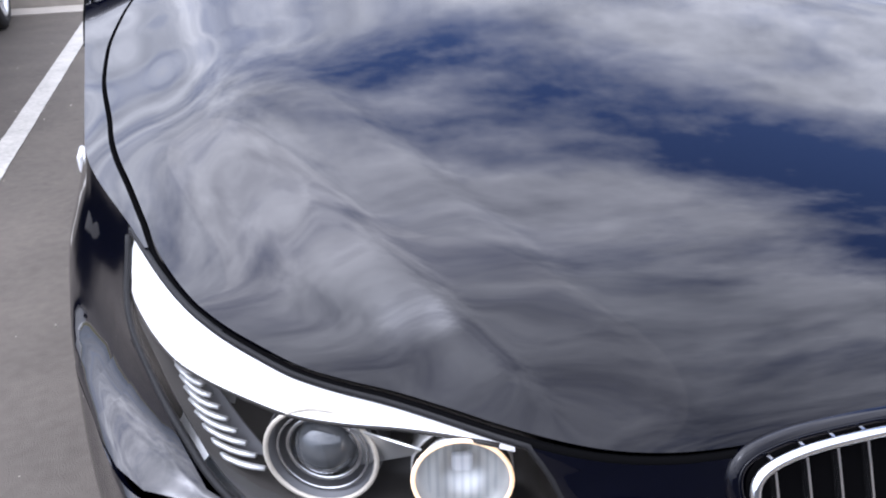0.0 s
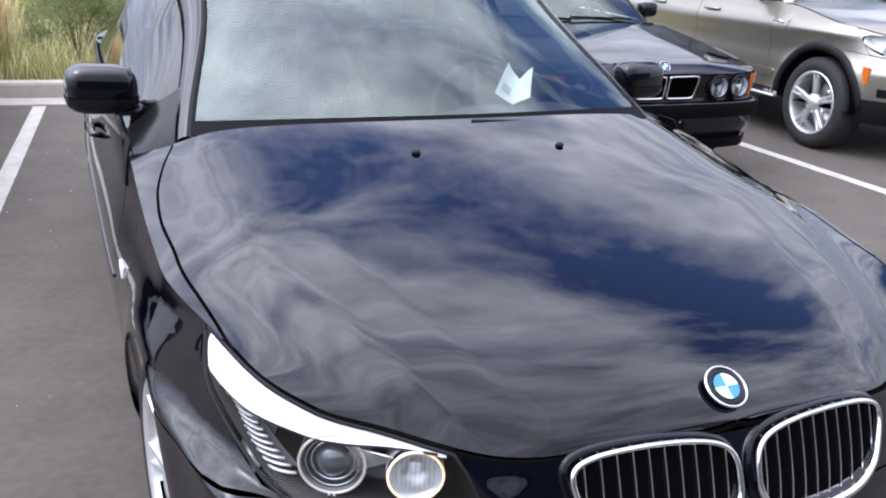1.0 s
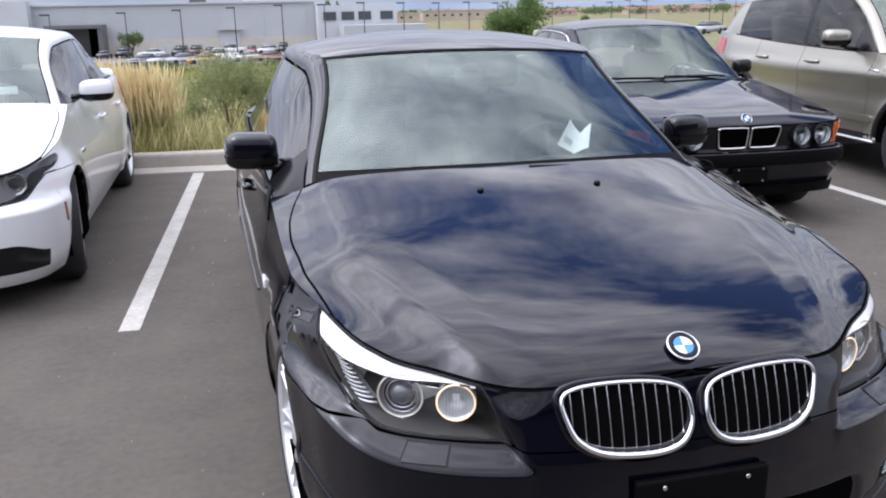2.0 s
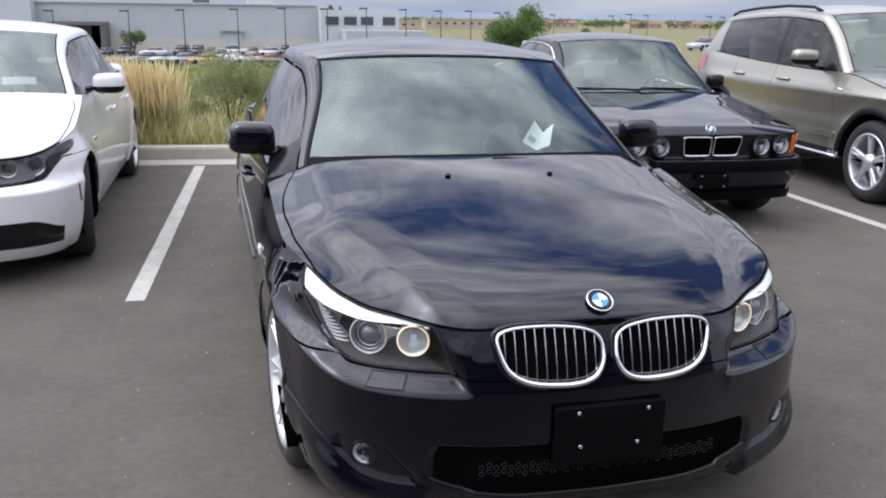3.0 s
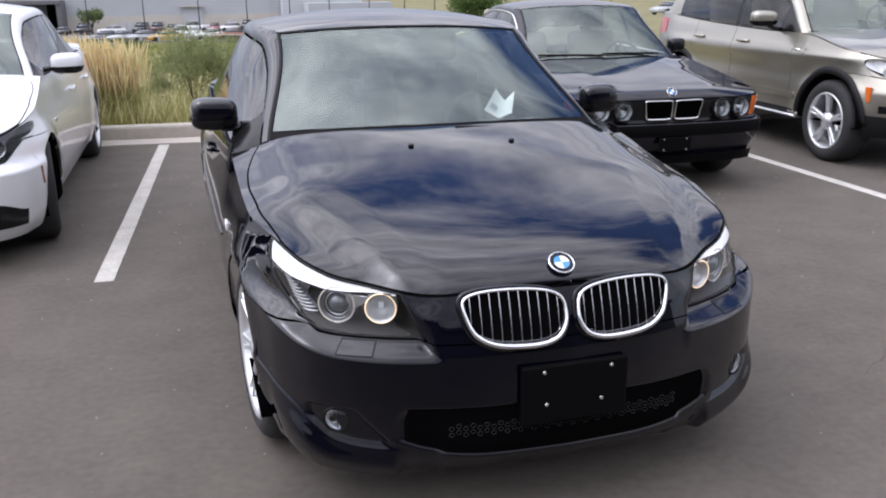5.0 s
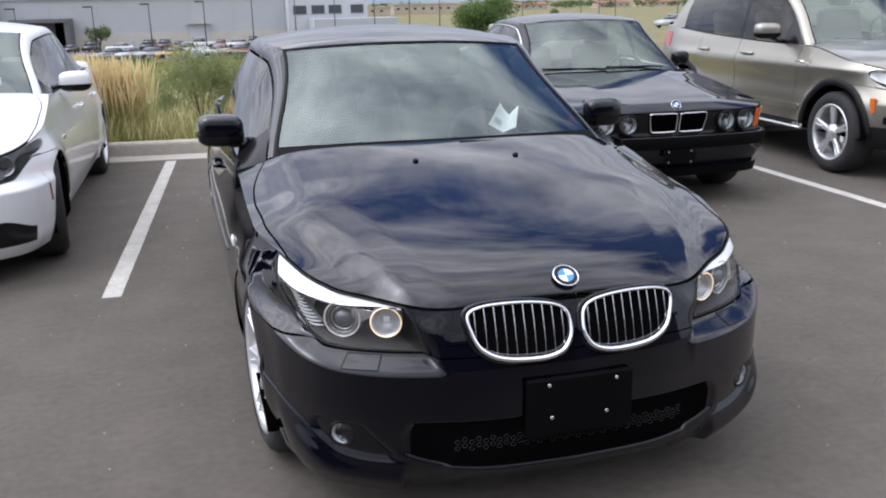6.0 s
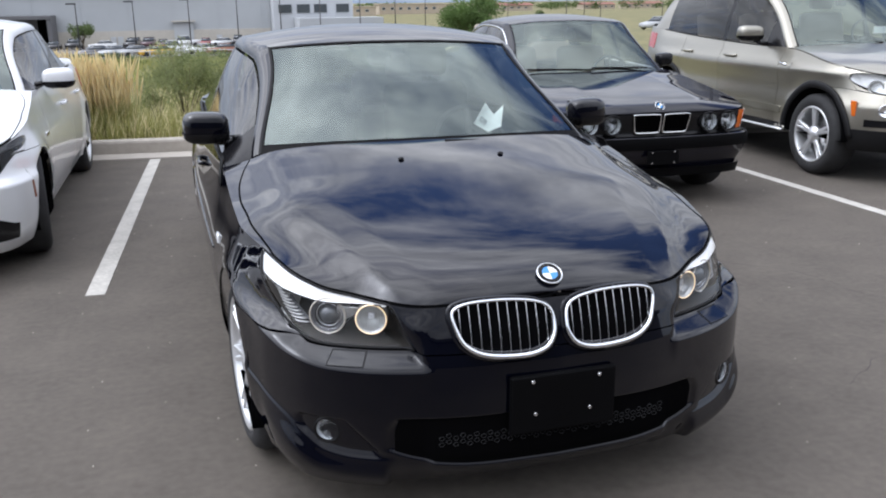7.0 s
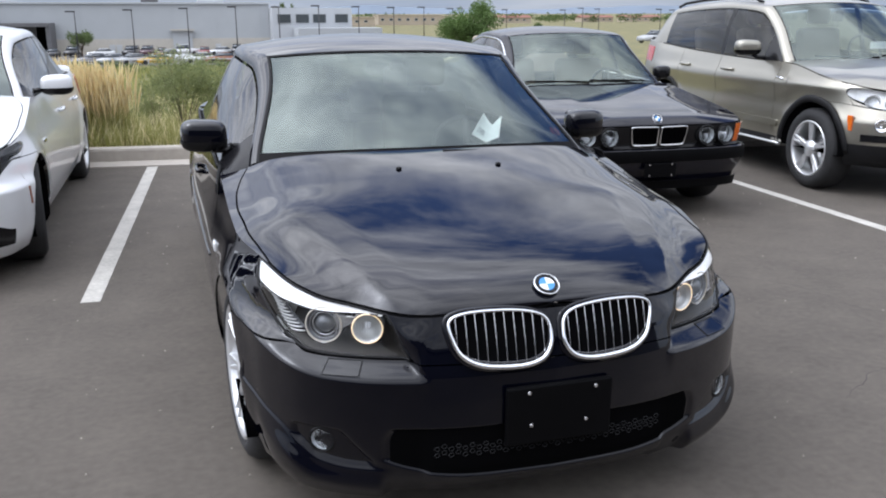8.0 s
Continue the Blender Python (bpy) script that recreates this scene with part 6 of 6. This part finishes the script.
        for q, k in ((0.0, 1.0), (0.35, 0.9), (0.7, 0.6), (1.0, 0.08)):
            o = le * h * (q ** (1 + bend))
            verts += [(x + dx * o - wx * k, y + dy * o - wy * k, z + h * q * (1 - 0.15 * le * q)), (x + dx * o + wx * k, y + dy * o + wy * k, z + h * q * (1 - 0.15 * le * q))]
        faces += [(i + 2 * j, i + 2 * j + 1, i + 2 * j + 3, i + 2 * j + 2) for j in range(3)]
    return link(name, verts, faces, mat, parent, label)


def plumes(roots, h0, h1, lean, mat, parent, rs):
    """Feathery seed heads on thin stalks."""
    verts, faces = [], []
    for x, y, z in roots:
        h, a, le = rs.uniform(h0, h1), rs.uniform(0, 6.283), rs.uniform(0.02, lean)
        dx, dy = math.cos(a) * le, math.sin(a) * le
        top = lambda q: (x + dx * h * q * q, y + dy * h * q * q, z + h * q)
        i = len(verts)
        secs = ((0.0, 0.0016), (0.5, 0.0016), (0.58, 0.008), (0.76, 0.013), (0.92, 0.008), (1.0, 0.0008))
        for q, r in secs:
            p = top(q)
            r *= rs.uniform(0.8, 1.25)
            for k in range(3):
                verts.append((p[0] + r * math.cos(k * 2.094 + a), p[1] + r * math.sin(k * 2.094 + a), p[2]))
        for j in range(len(secs) - 1):
            for k in range(3):
                faces.append((i + 3 * j + k, i + 3 * j + (k + 1) % 3, i + 3 * j + 3 + (k + 1) % 3, i + 3 * j + 3 + k))
    return link("plumes", verts, faces, mat, parent, "straw-coloured feathery seed heads")


def reed_clump(x, y, r, tall, seed):
    rs = random.Random(seed)
    z = terrain(x, y) - 0.03
    c = thing("ornamental_grass", "tall feather grass clump with straw-coloured plumes", "grass", Matrix.Translation((x, y, z)), "ornamental grasses")
    spot = lambda n, k: [(rs.gauss(0, r * k), rs.gauss(0, r * k), 0) for _ in range(n)]
    blades("blades", spot(1100, 0.55), tall * 0.3, tall * 0.6, 0.0035, 0.75, LEAF_GREEN, c, rs, 0.9)
    blades("dry_blades", spot(110, 0.5), tall * 0.4, tall * 0.8, 0.003, 0.5, LEAF_STRAW, c, rs, 0.8)
    plumes(spot(190, 0.6), tall * 0.62, tall * 1.06, 0.26, LEAF_STRAW, c, rs)
    return c


for k, (x, y, r, tall) in enumerate(((-2.32, 8.75, 0.24, 1.02), (-1.86, 8.72, 0.22, 0.96), (-2.85, 8.85, 0.26, 1.0), (-3.5, 8.9, 0.26, 1.0), (-2.1, 9.25, 0.24, 0.98))):
    reed_clump(x, y, r, tall, 11 + k)


def leaf_cloud(n, centre, rad, size, rs, shape=1.0):
    """Many small two-faced leaves round a centre, thinner to the edge."""
    verts, faces = [], []
    for _ in range(n):
        d = Vector((rs.gauss(0, 1), rs.gauss(0, 1), rs.gauss(0, 1))).normalized() * (rs.random() ** 0.45)
        p = Vector(centre) + Vector((d.x * rad[0], d.y * rad[1], d.z * rad[2]))
        a, b = Vector((rs.gauss(0, 1), rs.gauss(0, 1), rs.gauss(0, 1))).normalized(), Vector((rs.gauss(0, 1), rs.gauss(0, 1), rs.gauss(0, 1))).normalized()
        s = size * rs.uniform(0.6, 1.3)
        i = len(verts)
        verts += [tuple(p - a * s), tuple(p + b * s * 0.5), tuple(p + a * s), tuple(p - b * s * 0.5)]
        faces.append((i, i + 1, i + 2, i + 3))
    return verts, faces


def bush(name, label, x, y, h, w, seed, mat, leaves=2500, size=0.02, limbs=9, group="shrubs", trunk=0.0, category="shrub", clumps=9, limb=0.014):
    """A shrub or small tree: limbs from the foot, each with clumps of small leaves."""
    rs = random.Random(seed)
    z = terrain(x, y) - 0.04
    b = thing(name, label, category, Matrix.Translation((x, y, z)), group)
    bm = bmesh.new()
    if trunk:
        tube(bm, [(0, 0, -0.1), (0.02, 0, trunk * 0.5), (0, 0.02, trunk)], [h * 0.03, h * 0.024, h * 0.02], 8)
    tips = []
    for k in range(limbs):
        a = 6.283 * k / limbs + rs.uniform(-0.3, 0.3)
        q = rs.uniform(0.35, 1.0)
        top = Vector((math.cos(a) * w * 0.42 * q, math.sin(a) * w * 0.42 * q, trunk + (h - trunk) * rs.uniform(0.45, 0.92)))
        tube(bm, [(0, 0, trunk * 0.9), (top.x * 0.4, top.y * 0.4, lerp(trunk, top.z, 0.5)), top], [h * limb, h * limb * 0.65, h * limb * 0.25], 5)
        tips.append(top)
    part("trunk", bm, BARK, b, "", True)
    verts, faces = [], []
    for k in range(clumps):
        t = tips[k % len(tips)]
        c = t + Vector((rs.uniform(-0.1, 0.1) * w, rs.uniform(-0.1, 0.1) * w, rs.uniform(-0.18, 0.04) * h))
        v, f = leaf_cloud(leaves // clumps, c, (w * rs.uniform(0.16, 0.26), w * rs.uniform(0.16, 0.26), h * rs.uniform(0.12, 0.2)), size, rs)
        faces += [tuple(i + len(verts) for i in q) for q in f]
        verts += v
    link("crown", verts, faces, mat, b, "", False)
    return b


bush("shrub", "airy grey-green shrub behind the kerb", -0.98, 9.3, 1.15, 0.85, 3, LEAF_GREY, 9000, 0.016, 18, clumps=24, limb=0.005)
bush("shrub", "low airy shrub with brownish twigs", -1.35, 9.9, 0.85, 0.7, 5, LEAF_GREY, 5000, 0.014, 16, clumps=16, limb=0.005)
bush("shrub", "airy grey-green shrub behind the kerb", -0.45, 9.1, 0.95, 0.8, 6, LEAF_GREY, 7000, 0.016, 16, clumps=18, limb=0.005)
rs = random.Random(21)
roots = []
for _ in range(30000):
    x, d = rs.uniform(-5.0, 3.0), rs.random() ** 1.5 * 7.5
    p = KERB @ Vector((x + 1.4, 0.58 + d, 0))
    if noise.noise(Vector((p.x * 1.3, p.y * 1.3, 3))) > -0.25 or rs.random() < 0.4:
        roots.append((p.x, p.y, terrain(p.x, p.y) - 0.04))
tagged(blades("meadow_grass", roots[::2], 0.14, 0.42, 0.004, 0.8, LEAF_GREEN, None, rs), "olive green bunch grass behind the kerb", "grass", kind="stuff")
tagged(blades("dry_grass", roots[1::5], 0.2, 0.5, 0.003, 0.7, LEAF_STRAW, None, rs), "dry straw stalks between the green grass", "grass", kind="stuff")
roots = []
for _ in range(9000):
    x, y = rs.uniform(-14, 10), rs.uniform(16, 60)
    roots.append((x, y, terrain(x, y) - 0.04))
tagged(blades("far_grass", roots, 0.2, 0.55, 0.02, 0.6, LEAF_GREEN, None, rs), "rough tufts of the meadow farther off", "grass", kind="stuff")
for k, (x, y, h, w) in enumerate(((0.9, 30, 1.0, 1.6), (2.0, 30, 0.9, 1.5), (3.2, 29.5, 1.1, 1.7), (-0.4, 30.5, 0.9, 1.5), (4.6, 30, 1.0, 1.8), (-3.4, 42, 0.9, 2.2), (-5.5, 44, 0.8, 2.2))):
    bush("shrub", "dark green shrub in the meadow", x, y, h, w, 40 + k, LEAF_DARK, 900, 0.05, 7, clumps=7)

# ---- far car park and hall ----
FAR_LOT = material("far_asphalt", (0.17, 0.16, 0.15), 0.9, vary=0.1, scale=1)
bm = bmesh.new()
rows = [[bm.verts.new((x, y, terrain(x, y) + 0.06)) for x in range(-60, 42, 6)] for y in (116, 122, 128, 136, 144, 152, 160, 168)]
for p, q in zip(rows, rows[1:]):
    for k in range(len(p) - 1):
        bm.faces.new((p[k], p[k + 1], q[k + 1], q[k]))
tagged(part("far_pavement", bm, FAR_LOT), "grey asphalt of the far car park below", "pavement", kind="structure")

DOCK = material("dark_dock_cladding", (0.13, 0.13, 0.135), 0.8, vary=0.1, scale=1)
hall = thing("hall", "large grey industrial hall with tan base and loading dock", "building")


def slab(name, mat, x0, x1, y0, y1, z0, z1, parent, label=""):
    bm = bmesh.new()
    box(bm, x0, x1, y0, y1, z0, z1)
    return part(name, bm, mat, parent, label)


WALL_PALE = material("pale_wall_panels", (0.48, 0.50, 0.52), 0.8, vary=0.03, scale=0.4)
WINDOW_DARK = material("dark_window_glass", (0.05, 0.06, 0.07), 0.15, 0, 0.5)
body = slab("wall", WALL_GREY, -36, 16.7, 170, 214, -6.5, 3.3, hall, "grey panel wall")
slab("annex_wall", WALL_PALE, -90, -33.5, 166, 214, -6.5, 4.2, hall, "paler grey annex wall")
slab("base_wall", WALL_TAN, -36, 16.6, 169.7, 169.98, -6.4, -2.9, hall, "tan masonry base")
slab("roof_edge", WALL_PALE, -36, 16.9, 169.6, 214.2, 3.302, 3.6, hall)
for x in range(-33, 16, 8):
    slab("panel_joint", WALL_GREY, x - 0.05, x + 0.05, 169.93, 169.995, -2.85, 3.28, hall)
slab("dock_roof", DOCK, -30.5, -21.2, 162, 169.68, -0.55, 0.05, hall, "brown dock canopy")
slab("dock_wall", DOCK, -30.5, -29.6, 162.2, 169.68, -6.3, -0.56, hall)
slab("dock_wall", DOCK, -21.9, -21.2, 162.2, 169.68, -6.3, -0.56, hall)
slab("dock_door", DARK, -24.2, -21.92, 168.6, 169.68, -6.3, -0.56, hall, "dark dock doorway")
slab("dock_back", LAMP_GREY, -29.58, -24.22, 169.2, 169.68, -6.3, -0.56, hall)
slab("gate", WALL_PALE, -1.2, 2.3, 169.5, 169.69, -5.9, -1.5, hall, "pale roller gate")
slab("gate_canopy", WALL_TAN, -1.6, 2.7, 168.6, 169.69, -1.45, -1.2, hall)
for x in (-12.4, -11.2, 6.4):
    slab("wall_door", WALL_PALE, x, x + 1.0, 169.5, 169.69, -6.0, -3.9, hall)
slab("roof_unit", LAMP_GREY, -6.5, -3.4, 176, 180, 3.602, 4.6, hall, "dark rooftop unit")
slab("roof_unit", WALL_PALE, 4.0, 9.0, 182, 188, 3.602, 4.3, hall)
wing = thing("office_wing", "low pale office wing with four dark windows", "building")
slab("wall", WALL_PALE, 16.75, 31.7, 165, 205, -6.2, 2.6, wing)
slab("low_wall", WALL_GREY, 20.5, 36.0, 158, 164.9, -6.2, -1.0, wing)
for x in (17.6, 21.0, 24.2, 28.4):
    w = slab("window", WALL_GREY, x, x + 2.6, 164.88, 164.98, -0.2, 1.5, wing)
    slab("pane", WINDOW_DARK, x + 0.1, x + 2.5, 164.8, 164.87, -0.1, 1.4, w)

# ---- lamps of the car parks ----
POLE = material("dark_pole_paint", (0.03, 0.03, 0.032), 0.5)


def street_lamp(x, y, h):
    z = terrain(x, y)
    l = thing("street_lamp", "dark parking lot lamp on a tall pole", "lamp", Matrix.Translation((x, y, z)), "parking lot lamps")
    bm = bmesh.new()
    tube(bm, [(0, 0, -0.1), (0, 0, h * 0.5), (0, 0, h)], [0.1, 0.085, 0.07], 8)
    part("pole", bm, POLE, l, "", True)
    bm = bmesh.new()
    box(bm, -1.25, 0.12, -0.3, 0.3, h - 0.02, h + 0.2, 0.04)
    part("lamp_head", bm, POLE, l)
    return l


for px, py, top in ((-25.2, 138, 1.7), (-14.9, 140, 1.8), (-6.9, 141, 2.05), (1.2, 140, 2.25), (8.6, 142, 2.5), (15.6, 144, 2.5), (22.4, 146, 2.7), (30.0, 150, 2.6), (37.5, 155, 2.5), (46, 165, 2.6), (55, 175, 2.4)):
    street_lamp(px, py, top - terrain(px, py))
for k in range(14):
    px, py = 62 + 8.5 * k, 190 + 8 * (k % 3)
    street_lamp(px, py, 2.6 - 0.15 * (k % 4) - terrain(px, py))

# ---- parked cars far below ----
FAR_PAINTS = {n: material("far_paint_" + n, c, 0.3, 0.0, 0.8) for n, c in (("white", (0.75, 0.76, 0.77)), ("black", (0.015, 0.015, 0.018)), ("silver", (0.4, 0.41, 0.42)), ("red", (0.22, 0.03, 0.03)), ("yellow", (0.62, 0.36, 0.04)), ("maroon", (0.07, 0.02, 0.03)), ("rust", (0.28, 0.11, 0.06)), ("grey", (0.16, 0.16, 0.17)))}


def far_car(x, y, turn, paint, style):
    """A small parked vehicle: saloon, suv or pickup."""
    z = terrain(x, y) + 0.07
    c = thing({"saloon": "saloon_car", "suv": "suv_car", "pickup": "pickup_truck"}[style], paint + " " + style + " parked in the far car park", "car", Matrix.Translation((x, y, z)) @ Matrix.Rotation(radians(turn), 4, "Z"), "far parked cars")
    L, H, W = {"saloon": (4.6, 1.42, 0.9), "suv": (4.7, 1.75, 0.95), "pickup": (5.6, 1.8, 0.97)}[style]
    belt = H * 0.62
    side = {"saloon": ((-2.3, 0.45), (-2.25, 0.75), (-1.0, 0.92), (2.2, 0.95), (2.3, 0.5), (2.2, 0.25), (-2.2, 0.25)), "suv": ((-2.35, 0.5), (-2.3, 0.95), (-1.2, 1.08), (2.3, 1.1), (2.35, 0.5), (2.2, 0.3), (-2.2, 0.3)), "pickup": ((-2.8, 0.55), (-2.75, 1.0), (-1.5, 1.1), (2.75, 1.08), (2.8, 0.5), (2.7, 0.35), (-2.7, 0.35))}[style]
    roof = {"saloon": ((-0.95, 0.9), (-0.2, 1.40), (1.1, 1.42), (1.85, 0.94)), "suv": ((-1.15, 1.06), (-0.5, 1.72), (1.95, 1.75), (2.25, 1.08)), "pickup": ((-1.4, 1.08), (-0.75, 1.78), (0.75, 1.8), (0.95, 1.07))}[style]

    def prism(prof, hw0, hw1, mat, nm, lab=""):
        bm = bmesh.new()
        zs = [q[1] for q in prof]
        wid = lambda zz: lerp(hw0, hw1, (zz - min(zs)) / max(max(zs) - min(zs), 0.01))
        a = [bm.verts.new((q[0], -wid(q[1]), q[1])) for q in prof]
        b = [bm.verts.new((q[0], wid(q[1]), q[1])) for q in prof]
        bm.faces.new(a)
        bm.faces.new(b[::-1])
        for k in range(len(prof)):
            bm.faces.new((a[k], b[k], b[(k + 1) % len(prof)], a[(k + 1) % len(prof)]))
        bmesh.ops.bevel(bm, geom=bm.edges[:], offset=0.05, segments=2, affect="EDGES")
        return part(nm, bm, mat, c, lab, True)
    prism(side, W, W * 0.96, FAR_PAINTS[paint], "body")
    prism(roof, W * 0.9, W * 0.72, WINDOW_DARK, "cabin", "dark glazed cabin")
    top = [(lerp(roof[1][0], roof[2][0], q), roof[1][1]) for q in (0.0, 1.0)]
    bm = bmesh.new()
    box(bm, top[0][0] - 0.05, top[1][0] + 0.05, -W * 0.74, W * 0.74, H - 0.05, H + 0.01, 0.02)
    part("roof", bm, FAR_PAINTS[paint], c)
    for wx in (-L * 0.31, L * 0.31):
        for sy in (-1, 1):
            bm = bmesh.new()
            lathe(bm, [(0.33, -0.11), (0.33, 0.11), (0.2, 0.115), (0.001, 0.1), (0.001, -0.1)], 14, pose(wx, sy * (W - 0.08), 0.33, 90, 0, 0))
            part("wheel", bm, RUBBER, c, "", True)
    return c


FAR_ROW = ((-17.5, 158, 80, "black", "suv"), (-20.6, 157, 85, "black", "saloon"), (-13.0, 157, 8, "white", "saloon"), (-8.2, 158, 75, "black", "suv"), (-5.6, 159, 80, "maroon", "suv"), (-3.2, 159, 85, "maroon", "saloon"), (0.4, 160, 4, "white", "pickup"), (4.0, 159, 85, "red", "saloon"), (6.6, 159, 20, "white", "saloon"), (9.6, 159, 85, "black", "suv"), (12.8, 158, 80, "silver", "saloon"),
           (-11.6, 124, 30, "grey", "saloon"), (-9.2, 123, 60, "silver", "saloon"), (-6.6, 123, 35, "silver", "saloon"), (-3.7, 122, 12, "yellow", "saloon"), (-1.6, 132, 5, "white", "pickup"), (2.2, 126, 10, "white", "saloon"), (5.0, 123, 15, "rust", "saloon"), (8.6, 125, 60, "silver", "suv"), (11.5, 126, 40, "white", "saloon"))
for row in FAR_ROW:
    far_car(*row)
far_car(52, 88, 20, "silver", "saloon")
# low rail along the far car park
rail = thing("rail_fence", "low pale rail fence along the far car park", "fence")
for k in range(22):
    x, y = -22 + 2.2 * k, 117.5
    bm = bmesh.new()
    box(bm, x - 0.08, x + 0.08, y - 0.08, y + 0.08, terrain(x, y) - 0.1, terrain(x, y) + 0.9)
    part("post", bm, WALL_PALE, rail)
bm = bmesh.new()
tube(bm, [(-22 + 2.2 * k, 117.5, terrain(-22 + 2.2 * k, 117.5) + 0.75) for k in range(22)], 0.06, 5)
part("rail", bm, WALL_PALE, rail)

# ---- trees, houses and hills ----
bush("tree", "small round green tree before the hall", -15.4, 151, 4.6, 4.0, 61, LEAF_DARK, 2600, 0.16, 10, "trees", 1.2, "tree", 12)
bush("tree", "full green bushy tree on the slope", 15.0, 45, 3.55, 3.4, 62, LEAF_TREE, 16000, 0.07, 16, "trees", 0.5, "tree", 30)
for k, (x, y, h, w) in enumerate(((17.5, 175, 6.5, 3.2), (20.5, 216, 8.2, 3.0), (24.0, 218, 8.6, 3.2), (27, 216, 8.2, 2.8), (34, 48, 2.0, 1.8), (41, 62, 2.4, 2.0), (57, 80, 2.2, 2.0), (70, 95, 2.6, 2.4), (30, 70, 1.6, 1.6), (47, 110, 2.8, 2.6))):
    bush("tree", "small green tree in the distance", x, y, h, w, 70 + k, LEAF_DARK, 1100, 0.05 * h ** 0.5 * (1 if y < 100 else 2), 8, "trees", h * 0.2, "tree", 9)
TAN_HOUSE = material("tan_house_wall", (0.45, 0.38, 0.30), 0.9, vary=0.08, scale=0.5)
ROOF_RED = material("red_brown_roof", (0.25, 0.12, 0.09), 0.9, vary=0.1, scale=0.5)


def house(x, y, w, h, wall, roof, flat, seed):
    z = terrain(x, y) - 0.2
    hs = thing("house", "tan house far off across the field", "house", Matrix.Translation((x, y, z)), "far houses")
    slab("wall", wall, -w / 2, w / 2, -5, 5, 0, h, hs)
    bm = bmesh.new()
    if flat:
        box(bm, -w / 2 - 0.3, w / 2 + 0.3, -5.3, 5.3, h + 0.004, h + 0.5)
    else:
        a = [bm.verts.new((q * (w / 2 + 0.4), yy, zz)) for q in (-1, 1) for yy, zz in ((-5.5, h + 0.004), (0, h + 1.3), (5.5, h + 0.004))]
        bm.faces.new(a[:3])
        bm.faces.new(a[3:])
        for i, j in ((0, 1), (1, 2), (2, 0)):
            bm.faces.new((a[i], a[j], a[j + 3], a[i + 3]))
    part("roof", bm, roof, hs)
    for k in range(int(w // 4)):
        wd = slab("window", WALL_PALE, -w / 2 + 1.2 + 4 * k, -w / 2 + 2.8 + 4 * k, -5.1, -5.003, h * 0.45, h * 0.75, hs)
        slab("pane", WINDOW_DARK, -w / 2 + 1.3 + 4 * k, -w / 2 + 2.7 + 4 * k, -5.15, -5.103, h * 0.48, h * 0.72, wd)
    return hs


for k, (x, y, w, h, flat) in enumerate(((72, 380, 22, 3.5, True), (104, 400, 30, 4.2, True), (138, 420, 26, 3.8, True), (172, 440, 18, 3, False), (235, 470, 20, 2.8, False), (270, 480, 24, 2.8, False), (320, 490, 20, 2.8, False))):
    house(x, y, w, h, TAN_HOUSE, TAN_HOUSE if flat else ROOF_RED, flat, k)
rs = random.Random(77)
verts, faces = [], []
for k in range(120):
    x, y = rs.uniform(70, 420), rs.uniform(430, 560)
    z = terrain(x, y)
    for c in range(4):
        v, f = leaf_cloud(26, (x + rs.uniform(-3, 3), y, z + rs.uniform(1.2, 3.8)), (3, 3, 1.6), 0.7, rs)
        faces += [tuple(i + len(verts) for i in q) for q in f]
        verts += v
tagged(link("far_woods", verts, faces, LEAF_DARK, None, "", False), "rows of dark green trees far across the field", "trees", kind="stuff")
# the haze of distance is put into the hills' blue-grey colour
HILL = material("haze_tinted_hills", (0.24, 0.29, 0.36), 1.0, vary=0.12, scale=0.004)
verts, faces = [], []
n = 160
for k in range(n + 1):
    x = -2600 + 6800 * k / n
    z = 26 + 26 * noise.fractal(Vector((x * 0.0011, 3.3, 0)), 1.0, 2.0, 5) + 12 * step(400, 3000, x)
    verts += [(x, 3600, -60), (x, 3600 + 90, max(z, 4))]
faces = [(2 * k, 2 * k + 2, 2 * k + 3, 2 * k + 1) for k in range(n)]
tagged(link("backdrop", verts, faces, HILL), "hills on the horizon, coloured with blue-grey haze", "hills", kind="structure")
# far field beyond the meadow, up to the hills
link("far_field", [(-3000, 1400, -3.9), (4200, 1400, -3.9), (4200, 3650, -2), (-3000, 3650, -2)], [(0, 1, 2, 3)], MEADOW)
tagged(bpy.data.objects["far_field"], "pale far fields below the hills", "field", kind="structure")

# ---- unseen block behind the camera, added to darken reflections in the bumper ----
reflection_block = thing("reflection_block", "plain grey unseen block behind the camera, added for reflections", "building")
slab("wall", LAMP_GREY, -22, 22, -24, -16, 0, 5.2, reflection_block)
slab("roof", LAMP_GREY, -22.4, 22.4, -24.4, -15.5, 5.204, 5.6, reflection_block)
